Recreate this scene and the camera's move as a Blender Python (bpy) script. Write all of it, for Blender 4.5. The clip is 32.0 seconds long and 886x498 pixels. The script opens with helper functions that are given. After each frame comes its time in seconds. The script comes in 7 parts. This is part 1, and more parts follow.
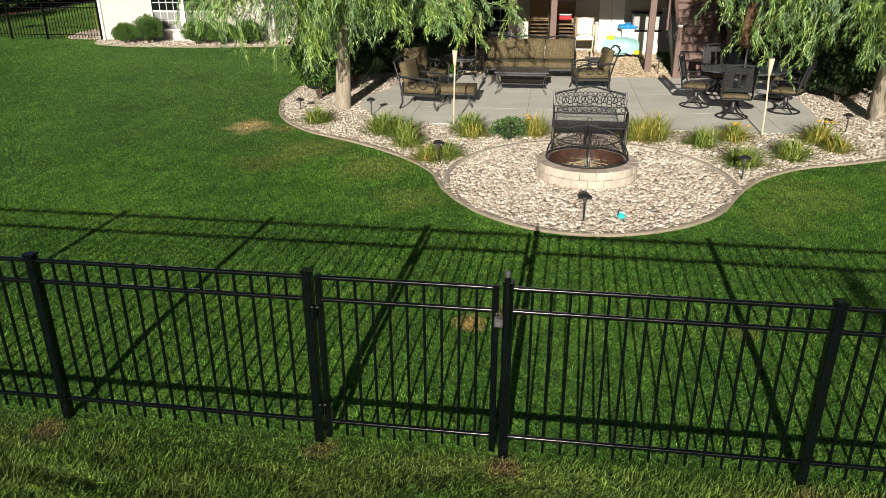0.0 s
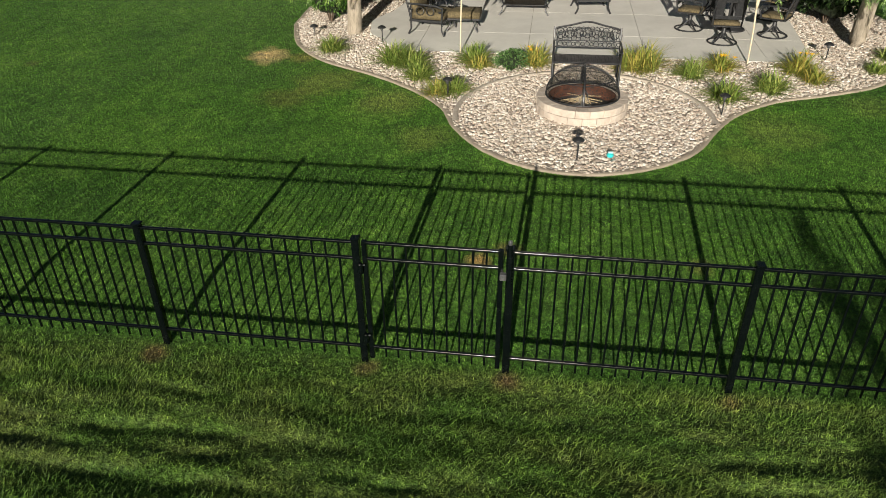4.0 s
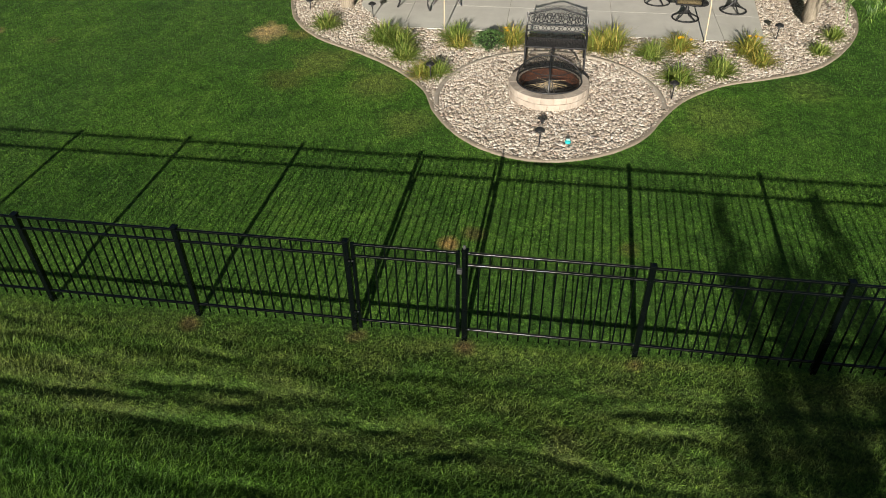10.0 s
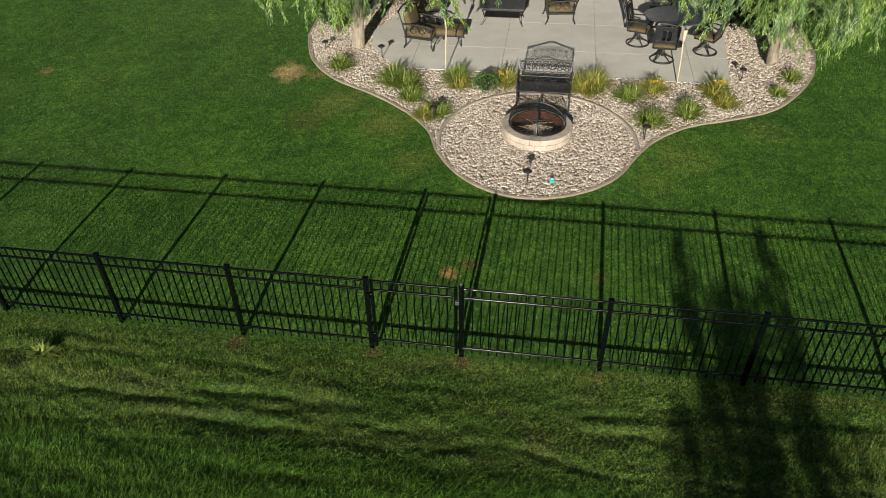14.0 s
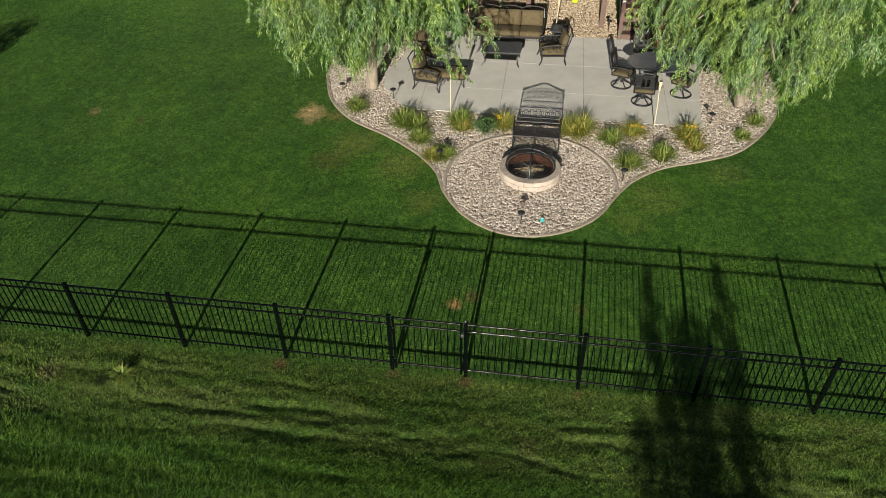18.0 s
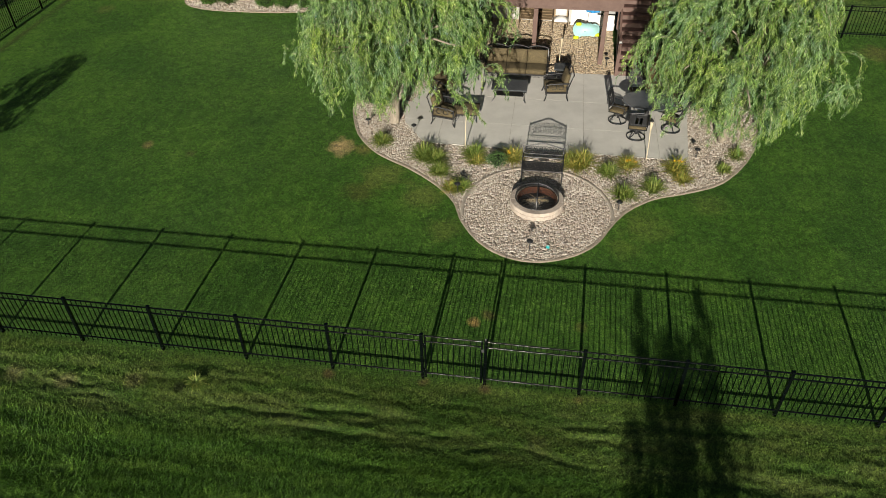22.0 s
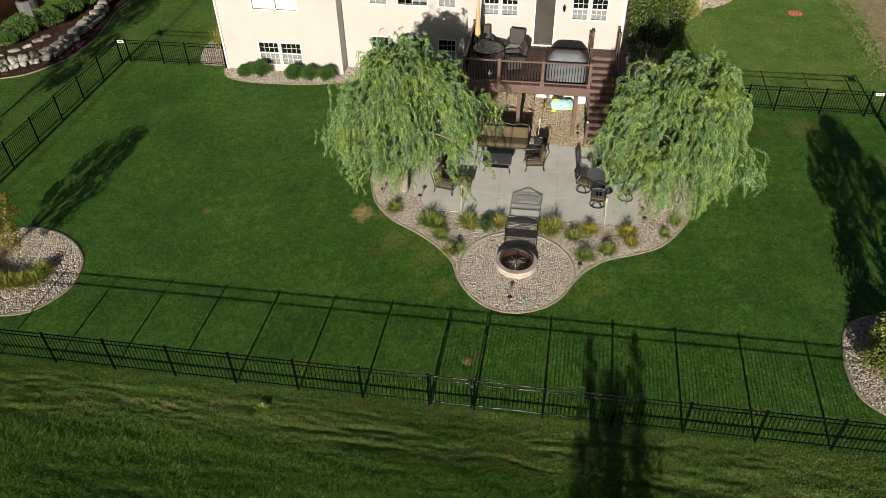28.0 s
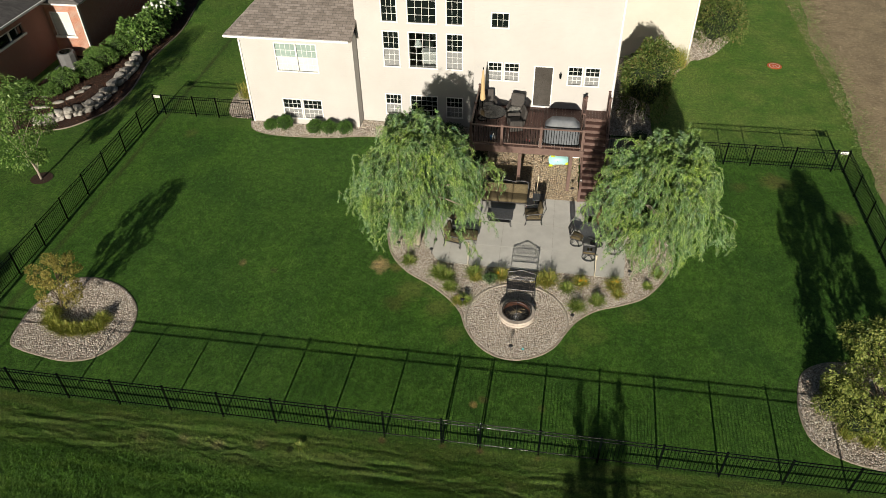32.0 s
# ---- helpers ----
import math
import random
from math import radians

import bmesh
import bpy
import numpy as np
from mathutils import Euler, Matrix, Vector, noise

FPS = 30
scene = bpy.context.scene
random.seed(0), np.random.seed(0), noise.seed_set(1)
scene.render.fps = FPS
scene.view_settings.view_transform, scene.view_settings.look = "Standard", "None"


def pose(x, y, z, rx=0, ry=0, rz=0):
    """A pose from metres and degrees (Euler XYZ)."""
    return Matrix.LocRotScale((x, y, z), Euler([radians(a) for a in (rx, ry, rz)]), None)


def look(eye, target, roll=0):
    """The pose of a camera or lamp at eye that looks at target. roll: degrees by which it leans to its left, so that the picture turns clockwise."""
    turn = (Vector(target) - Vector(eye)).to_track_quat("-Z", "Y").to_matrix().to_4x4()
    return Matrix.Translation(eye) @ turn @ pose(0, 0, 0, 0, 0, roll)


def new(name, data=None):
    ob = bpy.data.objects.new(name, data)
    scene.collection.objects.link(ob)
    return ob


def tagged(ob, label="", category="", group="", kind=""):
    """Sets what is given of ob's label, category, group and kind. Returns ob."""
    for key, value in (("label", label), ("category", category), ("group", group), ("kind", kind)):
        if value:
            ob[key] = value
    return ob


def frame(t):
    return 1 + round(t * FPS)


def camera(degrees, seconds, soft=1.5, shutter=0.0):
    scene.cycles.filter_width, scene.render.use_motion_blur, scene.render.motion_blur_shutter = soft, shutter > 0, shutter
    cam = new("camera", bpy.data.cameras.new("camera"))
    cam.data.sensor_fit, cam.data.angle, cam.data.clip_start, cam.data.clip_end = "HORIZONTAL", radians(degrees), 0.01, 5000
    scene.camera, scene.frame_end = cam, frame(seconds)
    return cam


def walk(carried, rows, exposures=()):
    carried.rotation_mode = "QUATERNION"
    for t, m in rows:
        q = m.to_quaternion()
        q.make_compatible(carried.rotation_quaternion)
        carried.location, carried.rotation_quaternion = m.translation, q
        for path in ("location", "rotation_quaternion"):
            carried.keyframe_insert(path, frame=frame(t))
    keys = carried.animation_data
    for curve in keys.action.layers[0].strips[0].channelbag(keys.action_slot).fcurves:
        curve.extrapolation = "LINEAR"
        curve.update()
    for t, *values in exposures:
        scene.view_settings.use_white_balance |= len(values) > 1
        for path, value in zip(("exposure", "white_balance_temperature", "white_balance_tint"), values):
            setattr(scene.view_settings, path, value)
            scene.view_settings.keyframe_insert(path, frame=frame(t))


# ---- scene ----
cam = camera(63.74, 32.0, 0.65)

# seconds, place, turn
PATH = [
    (0.0, 0.225, -3.952, 3.064, 67.495, 0.200, 8.339),
    (0.5, 0.223, -4.068, 3.187, 67.520, 0.216, 8.342),
    (1.0, 0.211, -4.180, 3.316, 67.552, 0.242, 8.339),
    (1.5, 0.190, -4.290, 3.466, 67.572, 0.256, 8.326),
    (2.0, 0.153, -4.414, 3.628, 67.581, 0.306, 8.358),
    (2.5, 0.142, -4.546, 3.772, 67.616, 0.334, 8.337),
    (3.0, 0.149, -4.668, 3.916, 67.583, 0.374, 8.343),
    (3.5, 0.200, -4.770, 4.050, 63.962, 0.522, 8.315),
    (4.0, 0.236, -4.872, 4.198, 58.328, 0.612, 8.274),
    (4.5, 0.268, -4.972, 4.345, 56.036, 0.679, 8.254),
    (6.5, 0.443, -5.336, 4.825, 52.714, 0.745, 8.282),
    (7.0, 0.479, -5.412, 4.924, 52.578, 0.742, 8.277),
    (7.5, 0.508, -5.471, 5.031, 52.463, 0.712, 8.258),
    (8.0, 0.535, -5.527, 5.155, 52.369, 0.694, 8.268),
    (8.5, 0.576, -5.583, 5.285, 52.285, 0.698, 8.283),
    (9.0, 0.623, -5.641, 5.437, 52.195, 0.665, 8.288),
    (9.5, 0.671, -5.704, 5.596, 52.105, 0.671, 8.309),
    (10.0, 0.711, -5.778, 5.765, 52.034, 0.659, 8.331),
    (10.5, 0.747, -5.872, 5.942, 51.944, 0.651, 8.365),
    (11.0, 0.775, -5.995, 6.114, 51.880, 0.622, 8.348),
    (11.5, 0.779, -6.138, 6.287, 51.824, 0.634, 8.372),
    (12.0, 0.810, -6.274, 6.472, 51.788, 0.685, 8.396),
    (12.5, 0.845, -6.419, 6.660, 51.688, 0.667, 8.435),
    (13.0, 0.886, -6.572, 6.861, 51.624, 0.695, 8.456),
    (13.5, 0.908, -6.721, 7.081, 51.525, 0.715, 8.453),
    (14.0, 0.907, -6.859, 7.338, 51.469, 0.750, 8.507),
    (14.5, 0.925, -6.998, 7.604, 51.375, 0.756, 8.520),
    (16.5, 1.071, -7.567, 8.688, 50.663, 0.723, 8.440),
    (17.0, 1.065, -7.719, 8.944, 50.533, 0.688, 8.454),
    (17.5, 1.030, -7.868, 9.186, 50.440, 0.710, 8.480),
    (18.0, 0.972, -8.009, 9.434, 50.360, 0.712, 8.508),
    (18.5, 0.913, -8.166, 9.674, 50.302, 0.689, 8.536),
    (19.0, 0.836, -8.352, 9.899, 50.233, 0.671, 8.521),
    (19.5, 0.746, -8.534, 10.128, 50.173, 0.721, 8.537),
    (20.0, 0.667, -8.699, 10.372, 50.168, 0.733, 8.540),
    (20.5, 0.641, -8.863, 10.616, 50.128, 0.757, 8.552),
    (21.0, 0.653, -9.037, 10.871, 50.090, 0.732, 8.521),
    (21.5, 0.690, -9.231, 11.142, 50.109, 0.724, 8.482),
    (22.0, 0.739, -9.453, 11.424, 50.142, 0.705, 8.496),
    (22.5, 0.778, -9.700, 11.721, 50.122, 0.734, 8.521),
    (23.0, 0.799, -9.957, 12.042, 50.130, 0.744, 8.514),
    (23.5, 0.857, -10.214, 12.383, 50.202, 0.751, 8.537),
    (24.0, 0.935, -10.494, 12.729, 50.207, 0.733, 8.502),
    (24.5, 1.013, -10.781, 13.093, 50.231, 0.758, 8.494),
    (25.0, 1.071, -11.052, 13.486, 50.219, 0.747, 8.497),
    (25.5, 1.116, -11.295, 13.916, 50.161, 0.741, 8.485),
    (27.5, 1.197, -12.140, 15.811, 49.857, 0.747, 8.466),
    (28.0, 1.212, -12.349, 16.289, 49.806, 0.728, 8.444),
    (28.5, 1.230, -12.552, 16.763, 49.760, 0.708, 8.457),
    (29.0, 1.233, -12.748, 17.236, 49.725, 0.714, 8.451),
    (29.5, 1.205, -12.934, 17.707, 49.698, 0.727, 8.499),
    (30.0, 1.176, -13.104, 18.175, 49.694, 0.755, 8.538),
    (30.5, 1.154, -13.257, 18.644, 49.699, 0.764, 8.582),
    (31.0, 1.148, -13.399, 19.116, 49.691, 0.772, 8.602),
    (31.5, 1.155, -13.530, 19.599, 49.698, 0.785, 8.608),
    (32.0, 1.165, -13.657, 20.091, 49.707, 0.781, 8.622),
]
EXPOSURES = [(0.0, 0.54), (9.0, 0.47), (19.0, 0.37), (32.0, 0.31)]
walk(cam, [(t, pose(*p)) for t, *p in PATH], EXPOSURES)

# ---- world and sun ----
SUN_EL, SUN_TO = 16.3, (0.035, 1.0)  # elevation in degrees; the way the shadows fall
world = bpy.data.worlds.new("sky")
scene.world = world
world.use_nodes = True
wt = world.node_tree
sky = wt.nodes.new("ShaderNodeTexSky")
sky.sky_type = "NISHITA"
sky.sun_disc = False
sky.sun_elevation = radians(SUN_EL)
sky.sun_rotation = math.atan2(-SUN_TO[0], -SUN_TO[1])
wt.nodes["Background"].inputs["Strength"].default_value = 0.030
wt.links.new(sky.outputs[0], wt.nodes["Background"].inputs["Color"])
sun = new("sun", bpy.data.lights.new("sun", "SUN"))
sun.data.energy, sun.data.angle, sun.data.color = 5.5, radians(0.53), (1.0, 0.92, 0.79)
_ce = math.cos(radians(SUN_EL))
sun.matrix_world = look((0, -30, 30), (SUN_TO[0] * _ce, -30 + SUN_TO[1] * _ce, 30 - math.sin(radians(SUN_EL))))

# ---- materials ----
def nodes_of(name):
    m = bpy.data.materials.new(name)
    m.use_nodes = True
    return m, m.node_tree.nodes, m.node_tree.links


def ramp_of(nt, stops):
    r = nt.new("ShaderNodeValToRGB")
    while len(r.color_ramp.elements) < len(stops):
        r.color_ramp.elements.new(0.5)
    for e, (p, c) in zip(r.color_ramp.elements, stops):
        e.position, e.color = p, (*c, 1)
    return r


def mixer(nt, ln, fac, a, b, kind="MIX"):
    m = nt.new("ShaderNodeMix")
    m.data_type, m.blend_type = "RGBA", kind
    for sock, v in (("Factor", fac), ("A", a), ("B", b)):
        s = [i for i in m.inputs if i.name == sock and i.enabled][0]
        if isinstance(v, (int, float)):
            s.default_value = v
        elif isinstance(v, tuple):
            s.default_value = (*v, 1)
        else:
            ln.new(v, s)
    return [o for o in m.outputs if o.enabled][0]


def noise_of(nt, ln, scale, detail=4, rough=0.6, vec=None, stretch=None):
    n = nt.new("ShaderNodeTexNoise")
    n.inputs["Scale"].default_value, n.inputs["Detail"].default_value, n.inputs["Roughness"].default_value = scale, detail, rough
    if vec is not None:
        if stretch:
            mp = nt.new("ShaderNodeMapping")
            mp.inputs["Scale"].default_value = stretch
            ln.new(vec, mp.inputs[0])
            vec = mp.outputs[0]
        ln.new(vec, n.inputs["Vector"])
    return n.outputs["Fac"]


def material(name, a, b, scale=8.0, rough=0.7, metal=0.0, bump=0.2, fine=60.0, dist=0.01, grain=None, rand=0.0, stain=0.15, spec=0.5):
    """Two colours over a coarse noise, stains over a wider one, a fine bump, and a random tone for each object."""
    m, nt, ln = nodes_of(name)
    bs = nt["Principled BSDF"]
    tc = nt.new("ShaderNodeTexCoord").outputs["Object"]
    n1 = noise_of(nt, ln, scale, 5, 0.65, tc, grain)
    r = ramp_of(nt, [(0.3, a), (0.7, b)])
    ln.new(n1, r.inputs[0])
    col = r.outputs[0]
    n2 = noise_of(nt, ln, scale * 0.17, 3, 0.6, tc)
    r2 = ramp_of(nt, [(0.35, (1 - stain,) * 3), (0.65, (1.0,) * 3)])
    ln.new(n2, r2.inputs[0])
    col = mixer(nt, ln, 1.0, col, r2.outputs[0], "MULTIPLY")
    if rand:
        oi = nt.new("ShaderNodeObjectInfo")
        r3 = ramp_of(nt, [(0.0, (1 - rand,) * 3), (1.0, (1.0,) * 3)])
        ln.new(oi.outputs["Random"], r3.inputs[0])
        col = mixer(nt, ln, 1.0, col, r3.outputs[0], "MULTIPLY")
    ln.new(col, bs.inputs["Base Color"])
    n3 = noise_of(nt, ln, fine, 4, 0.6, tc, grain)
    if bump:
        bp = nt.new("ShaderNodeBump")
        bp.inputs["Strength"].default_value, bp.inputs["Distance"].default_value = bump, dist
        ln.new(n3, bp.inputs["Height"])
        ln.new(bp.outputs[0], bs.inputs["Normal"])
    rr = nt.new("ShaderNodeMapRange")
    rr.inputs["To Min"].default_value, rr.inputs["To Max"].default_value = max(0.02, rough - 0.12), min(1, rough + 0.12)
    ln.new(n3, rr.inputs[0])
    ln.new(rr.outputs[0], bs.inputs["Roughness"])
    bs.inputs["Metallic"].default_value = metal
    bs.inputs["Specular IOR Level"].default_value = spec
    return m


def leaf_material(name, stops, back=0.35, rough=0.5, clump=0.0):
    """Leaves of many tones, one to an island, with light coming through."""
    m, nt, ln = nodes_of(name)
    bs = nt["Principled BSDF"]
    geo = nt.new("ShaderNodeNewGeometry")
    r = ramp_of(nt, stops)
    ln.new(geo.outputs["Random Per Island"], r.inputs[0])
    col = r.outputs[0]
    if clump:
        tone = ramp_of(nt, [(0.34, (1 - clump, 1 - clump * 0.9, 1 - clump * 0.5)), (0.7, (1.32, 1.27, 1.02))])
        ln.new(noise_of(nt, ln, 3.2, 4, 0.7, nt.new("ShaderNodeTexCoord").outputs["Object"]), tone.inputs[0])
        col = mixer(nt, ln, 1.0, col, tone.outputs[0], "MULTIPLY")
        hue = ramp_of(nt, [(0.38, (0.92, 1.0, 1.35)), (0.62, (1.07, 1.02, 0.7))])
        ln.new(noise_of(nt, ln, 1.1, 3, 0.6, nt.new("ShaderNodeTexCoord").outputs["Object"]), hue.inputs[0])
        col = mixer(nt, ln, 1.0, col, hue.outputs[0], "MULTIPLY")
    ln.new(col, bs.inputs["Base Color"])
    bs.inputs["Roughness"].default_value = rough
    bs.inputs["Specular IOR Level"].default_value = 0.3
    tr = nt.new("ShaderNodeBsdfTranslucent")
    ln.new(col, tr.inputs["Color"])
    mx = nt.new("ShaderNodeMixShader")
    mx.inputs[0].default_value = back
    ln.new(bs.outputs[0], mx.inputs[1])
    ln.new(tr.outputs[0], mx.inputs[2])
    ln.new(mx.outputs[0], nt["Material Output"].inputs[0])
    return m


def island_material(name, stops, rough=0.75, bump=0.3, fine=90.0):
    """Loose stones and chips: one tone to an island."""
    m, nt, ln = nodes_of(name)
    bs = nt["Principled BSDF"]
    geo = nt.new("ShaderNodeNewGeometry")
    r = ramp_of(nt, stops)
    ln.new(geo.outputs["Random Per Island"], r.inputs[0])
    tc = nt.new("ShaderNodeTexCoord").outputs["Object"]
    n = noise_of(nt, ln, fine, 4, 0.6, tc)
    r2 = ramp_of(nt, [(0.3, (0.72,) * 3), (0.7, (1.05,) * 3)])
    ln.new(n, r2.inputs[0])
    ln.new(mixer(nt, ln, 1.0, r.outputs[0], r2.outputs[0], "MULTIPLY"), bs.inputs["Base Color"])
    bp = nt.new("ShaderNodeBump")
    bp.inputs["Strength"].default_value, bp.inputs["Distance"].default_value = bump, 0.01
    ln.new(n, bp.inputs["Height"])
    ln.new(bp.outputs[0], bs.inputs["Normal"])
    bs.inputs["Roughness"].default_value = rough
    return m


def grass_material(name, back=0.0, tone=1.0, vary=0.5, grit=1.0):
    """Lawn inside the fence, rough streaky grass outside it, the dead spots and a shade-dark hole."""
    m, nt, ln = nodes_of(name)
    bs = nt["Principled BSDF"]
    pos = nt.new("ShaderNodeNewGeometry").outputs["Position"]
    xyz = nt.new("ShaderNodeSeparateXYZ")
    ln.new(pos, xyz.inputs[0])
    big = noise_of(nt, ln, 0.45, 4, 0.6, pos)
    patch = noise_of(nt, ln, 0.8, 5, 0.65, pos)
    mid = noise_of(nt, ln, 3.2, 4, 0.65, pos)
    fine = noise_of(nt, ln, 26.0, 3, 0.7, pos)
    lawn = ramp_of(nt, [(0.32, LAWN[0]), (0.5, LAWN[1]), (0.7, LAWN[2])])
    ln.new(mid, lawn.inputs[0])
    wide = ramp_of(nt, [(0.36, (0.76, 0.80, 0.78)), (0.64, (1.16, 1.09, 0.98))])
    ln.new(big, wide.inputs[0])
    inner = mixer(nt, ln, 1.0, lawn.outputs[0], wide.outputs[0], "MULTIPLY")
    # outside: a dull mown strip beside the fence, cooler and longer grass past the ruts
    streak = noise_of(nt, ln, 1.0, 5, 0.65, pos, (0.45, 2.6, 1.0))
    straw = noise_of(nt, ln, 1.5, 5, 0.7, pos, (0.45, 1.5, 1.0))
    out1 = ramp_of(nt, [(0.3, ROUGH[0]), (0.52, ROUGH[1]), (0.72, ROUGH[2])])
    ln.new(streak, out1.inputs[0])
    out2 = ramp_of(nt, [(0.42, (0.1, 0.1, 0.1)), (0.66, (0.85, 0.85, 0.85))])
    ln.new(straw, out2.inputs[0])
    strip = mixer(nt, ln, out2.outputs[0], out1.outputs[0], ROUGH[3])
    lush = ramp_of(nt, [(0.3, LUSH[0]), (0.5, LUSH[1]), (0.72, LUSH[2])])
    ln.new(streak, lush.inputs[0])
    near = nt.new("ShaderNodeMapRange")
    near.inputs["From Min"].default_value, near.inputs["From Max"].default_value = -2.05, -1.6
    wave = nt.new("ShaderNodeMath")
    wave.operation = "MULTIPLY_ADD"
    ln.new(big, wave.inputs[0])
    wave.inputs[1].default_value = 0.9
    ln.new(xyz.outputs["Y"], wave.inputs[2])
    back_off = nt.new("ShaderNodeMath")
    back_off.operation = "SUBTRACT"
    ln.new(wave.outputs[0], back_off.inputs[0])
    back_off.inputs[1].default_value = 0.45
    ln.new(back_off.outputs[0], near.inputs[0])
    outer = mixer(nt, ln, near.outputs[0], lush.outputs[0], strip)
    side = nt.new("ShaderNodeMapRange")
    side.inputs["From Min"].default_value, side.inputs["From Max"].default_value = -0.12, 0.06
    ln.new(xyz.outputs["Y"], side.inputs[0])
    col = mixer(nt, ln, side.outputs[0], outer, inner)
    # lighter, drier grass past the yard
    for axis, a, b, most in (("Y", 17.3, 20.0, 0.75), ("X", -20.1, -21.0, 0.15)):
        zone = nt.new("ShaderNodeMapRange")
        zone.inputs["From Min"].default_value, zone.inputs["From Max"].default_value = a, b
        zone.inputs["To Max"].default_value = most
        ln.new(xyz.outputs[axis], zone.inputs[0])
        amount = zone.outputs[0]
        if axis == "Y":  # less of it between the two houses
            east = nt.new("ShaderNodeMapRange")
            east.inputs["From Min"].default_value, east.inputs["From Max"].default_value = -19.0, -15.0
            east.inputs["To Min"].default_value = 0.35
            ln.new(xyz.outputs["X"], east.inputs[0])
            both = nt.new("ShaderNodeMath")
            both.operation = "MULTIPLY"
            ln.new(zone.outputs[0], both.inputs[0])
            ln.new(east.outputs[0], both.inputs[1])
            amount = both.outputs[0]
        dry = ramp_of(nt, [(0.38, DRY[0]), (0.62, DRY[1])])
        ln.new(patch, dry.inputs[0])
        col = mixer(nt, ln, amount, col, dry.outputs[0])
    # worn line beside the side fence
    off = nt.new("ShaderNodeMath")
    off.operation = "ADD"
    ln.new(xyz.outputs["X"], off.inputs[0])
    off.inputs[1].default_value = 19.36
    gap = nt.new("ShaderNodeMath")
    gap.operation = "ABSOLUTE"
    ln.new(off.outputs[0], gap.inputs[0])
    worn = nt.new("ShaderNodeMapRange")
    worn.inputs["From Min"].default_value, worn.inputs["From Max"].default_value = 0.03, 0.22
    worn.inputs["To Min"].default_value, worn.inputs["To Max"].default_value = 1.25, 0.0
    ln.new(gap.outputs[0], worn.inputs[0])
    share = nt.new("ShaderNodeMath")
    share.operation = "MULTIPLY"
    ln.new(worn.outputs[0], share.inputs[0])
    ln.new(patch, share.inputs[1])
    col = mixer(nt, ln, share.outputs[0], col, (0.055, 0.072, 0.022))
    # dead spots of the lawn, and a hole whose shade is painted near-black
    wob = nt.new("ShaderNodeTexNoise")
    wob.inputs["Scale"].default_value, wob.inputs["Detail"].default_value = 3.0, 5
    ln.new(pos, wob.inputs["Vector"])
    for x, y, rad, col2, amt in DEAD_AND_HOLE:
        d = nt.new("ShaderNodeVectorMath")
        d.operation = "DISTANCE"
        ln.new(pos, d.inputs[0])
        d.inputs[1].default_value = (x, y, 0.025 * y if y > 0.9 else -0.09)
        add = nt.new("ShaderNodeMath")
        add.operation = "MULTIPLY_ADD"
        ln.new(wob.outputs["Fac"], add.inputs[0])
        add.inputs[1].default_value = rad * 1.5
        ln.new(d.outputs["Value"], add.inputs[2])
        mr = nt.new("ShaderNodeMapRange")
        mr.inputs["From Min"].default_value, mr.inputs["From Max"].default_value = rad * 1.05, rad * 1.75
        mr.inputs["To Min"].default_value, mr.inputs["To Max"].default_value = amt, 0.0
        ln.new(add.outputs[0], mr.inputs[0])
        col = mixer(nt, ln, mr.outputs[0], col, col2)
    tuft = ramp_of(nt, [(0.36, (0.58, 0.62, 0.68)), (0.64, (1.38, 1.33, 1.22))])
    ln.new(noise_of(nt, ln, 11.0, 4, 0.75, pos, (1.0, 0.7, 1.0)), tuft.inputs[0])
    col = mixer(nt, ln, 1.0, col, tuft.outputs[0], "MULTIPLY")
    fr = ramp_of(nt, [(0.36, ((1 - 0.5 * grit) * tone,) * 3), (0.64, ((1 + 0.4 * grit) * tone,) * 3)])
    ln.new(fine, fr.inputs[0])
    col = mixer(nt, ln, 1.0, col, fr.outputs[0], "MULTIPLY")
    if back:
        isl = ramp_of(nt, [(0.0, (1 - vary * 1.1, 1 - vary, 1 - vary * 1.1)), (1.0, (1 + vary, 1 + vary * 0.85, 1 + vary * 0.4))])
        ln.new(nt.new("ShaderNodeNewGeometry").outputs["Random Per Island"], isl.inputs[0])
        col = mixer(nt, ln, 1.0, col, isl.outputs[0], "MULTIPLY")
    ln.new(col, bs.inputs["Base Color"])
    bs.inputs["Roughness"].default_value = 0.5 if back else 0.75
    bs.inputs["Specular IOR Level"].default_value = 0.22 if back else 0.2
    if back:
        tr = nt.new("ShaderNodeBsdfTranslucent")
        ln.new(col, tr.inputs["Color"])
        mx = nt.new("ShaderNodeMixShader")
        mx.inputs[0].default_value = back
        ln.new(bs.outputs[0], mx.inputs[1])
        ln.new(tr.outputs[0], mx.inputs[2])
        ln.new(mx.outputs[0], nt["Material Output"].inputs[0])
    else:
        bp = nt.new("ShaderNodeBump")
        bp.inputs["Strength"].default_value, bp.inputs["Distance"].default_value = 0.8, 0.04
        ln.new(fine, bp.inputs["Height"])
        ln.new(bp.outputs[0], bs.inputs["Normal"])
    return m


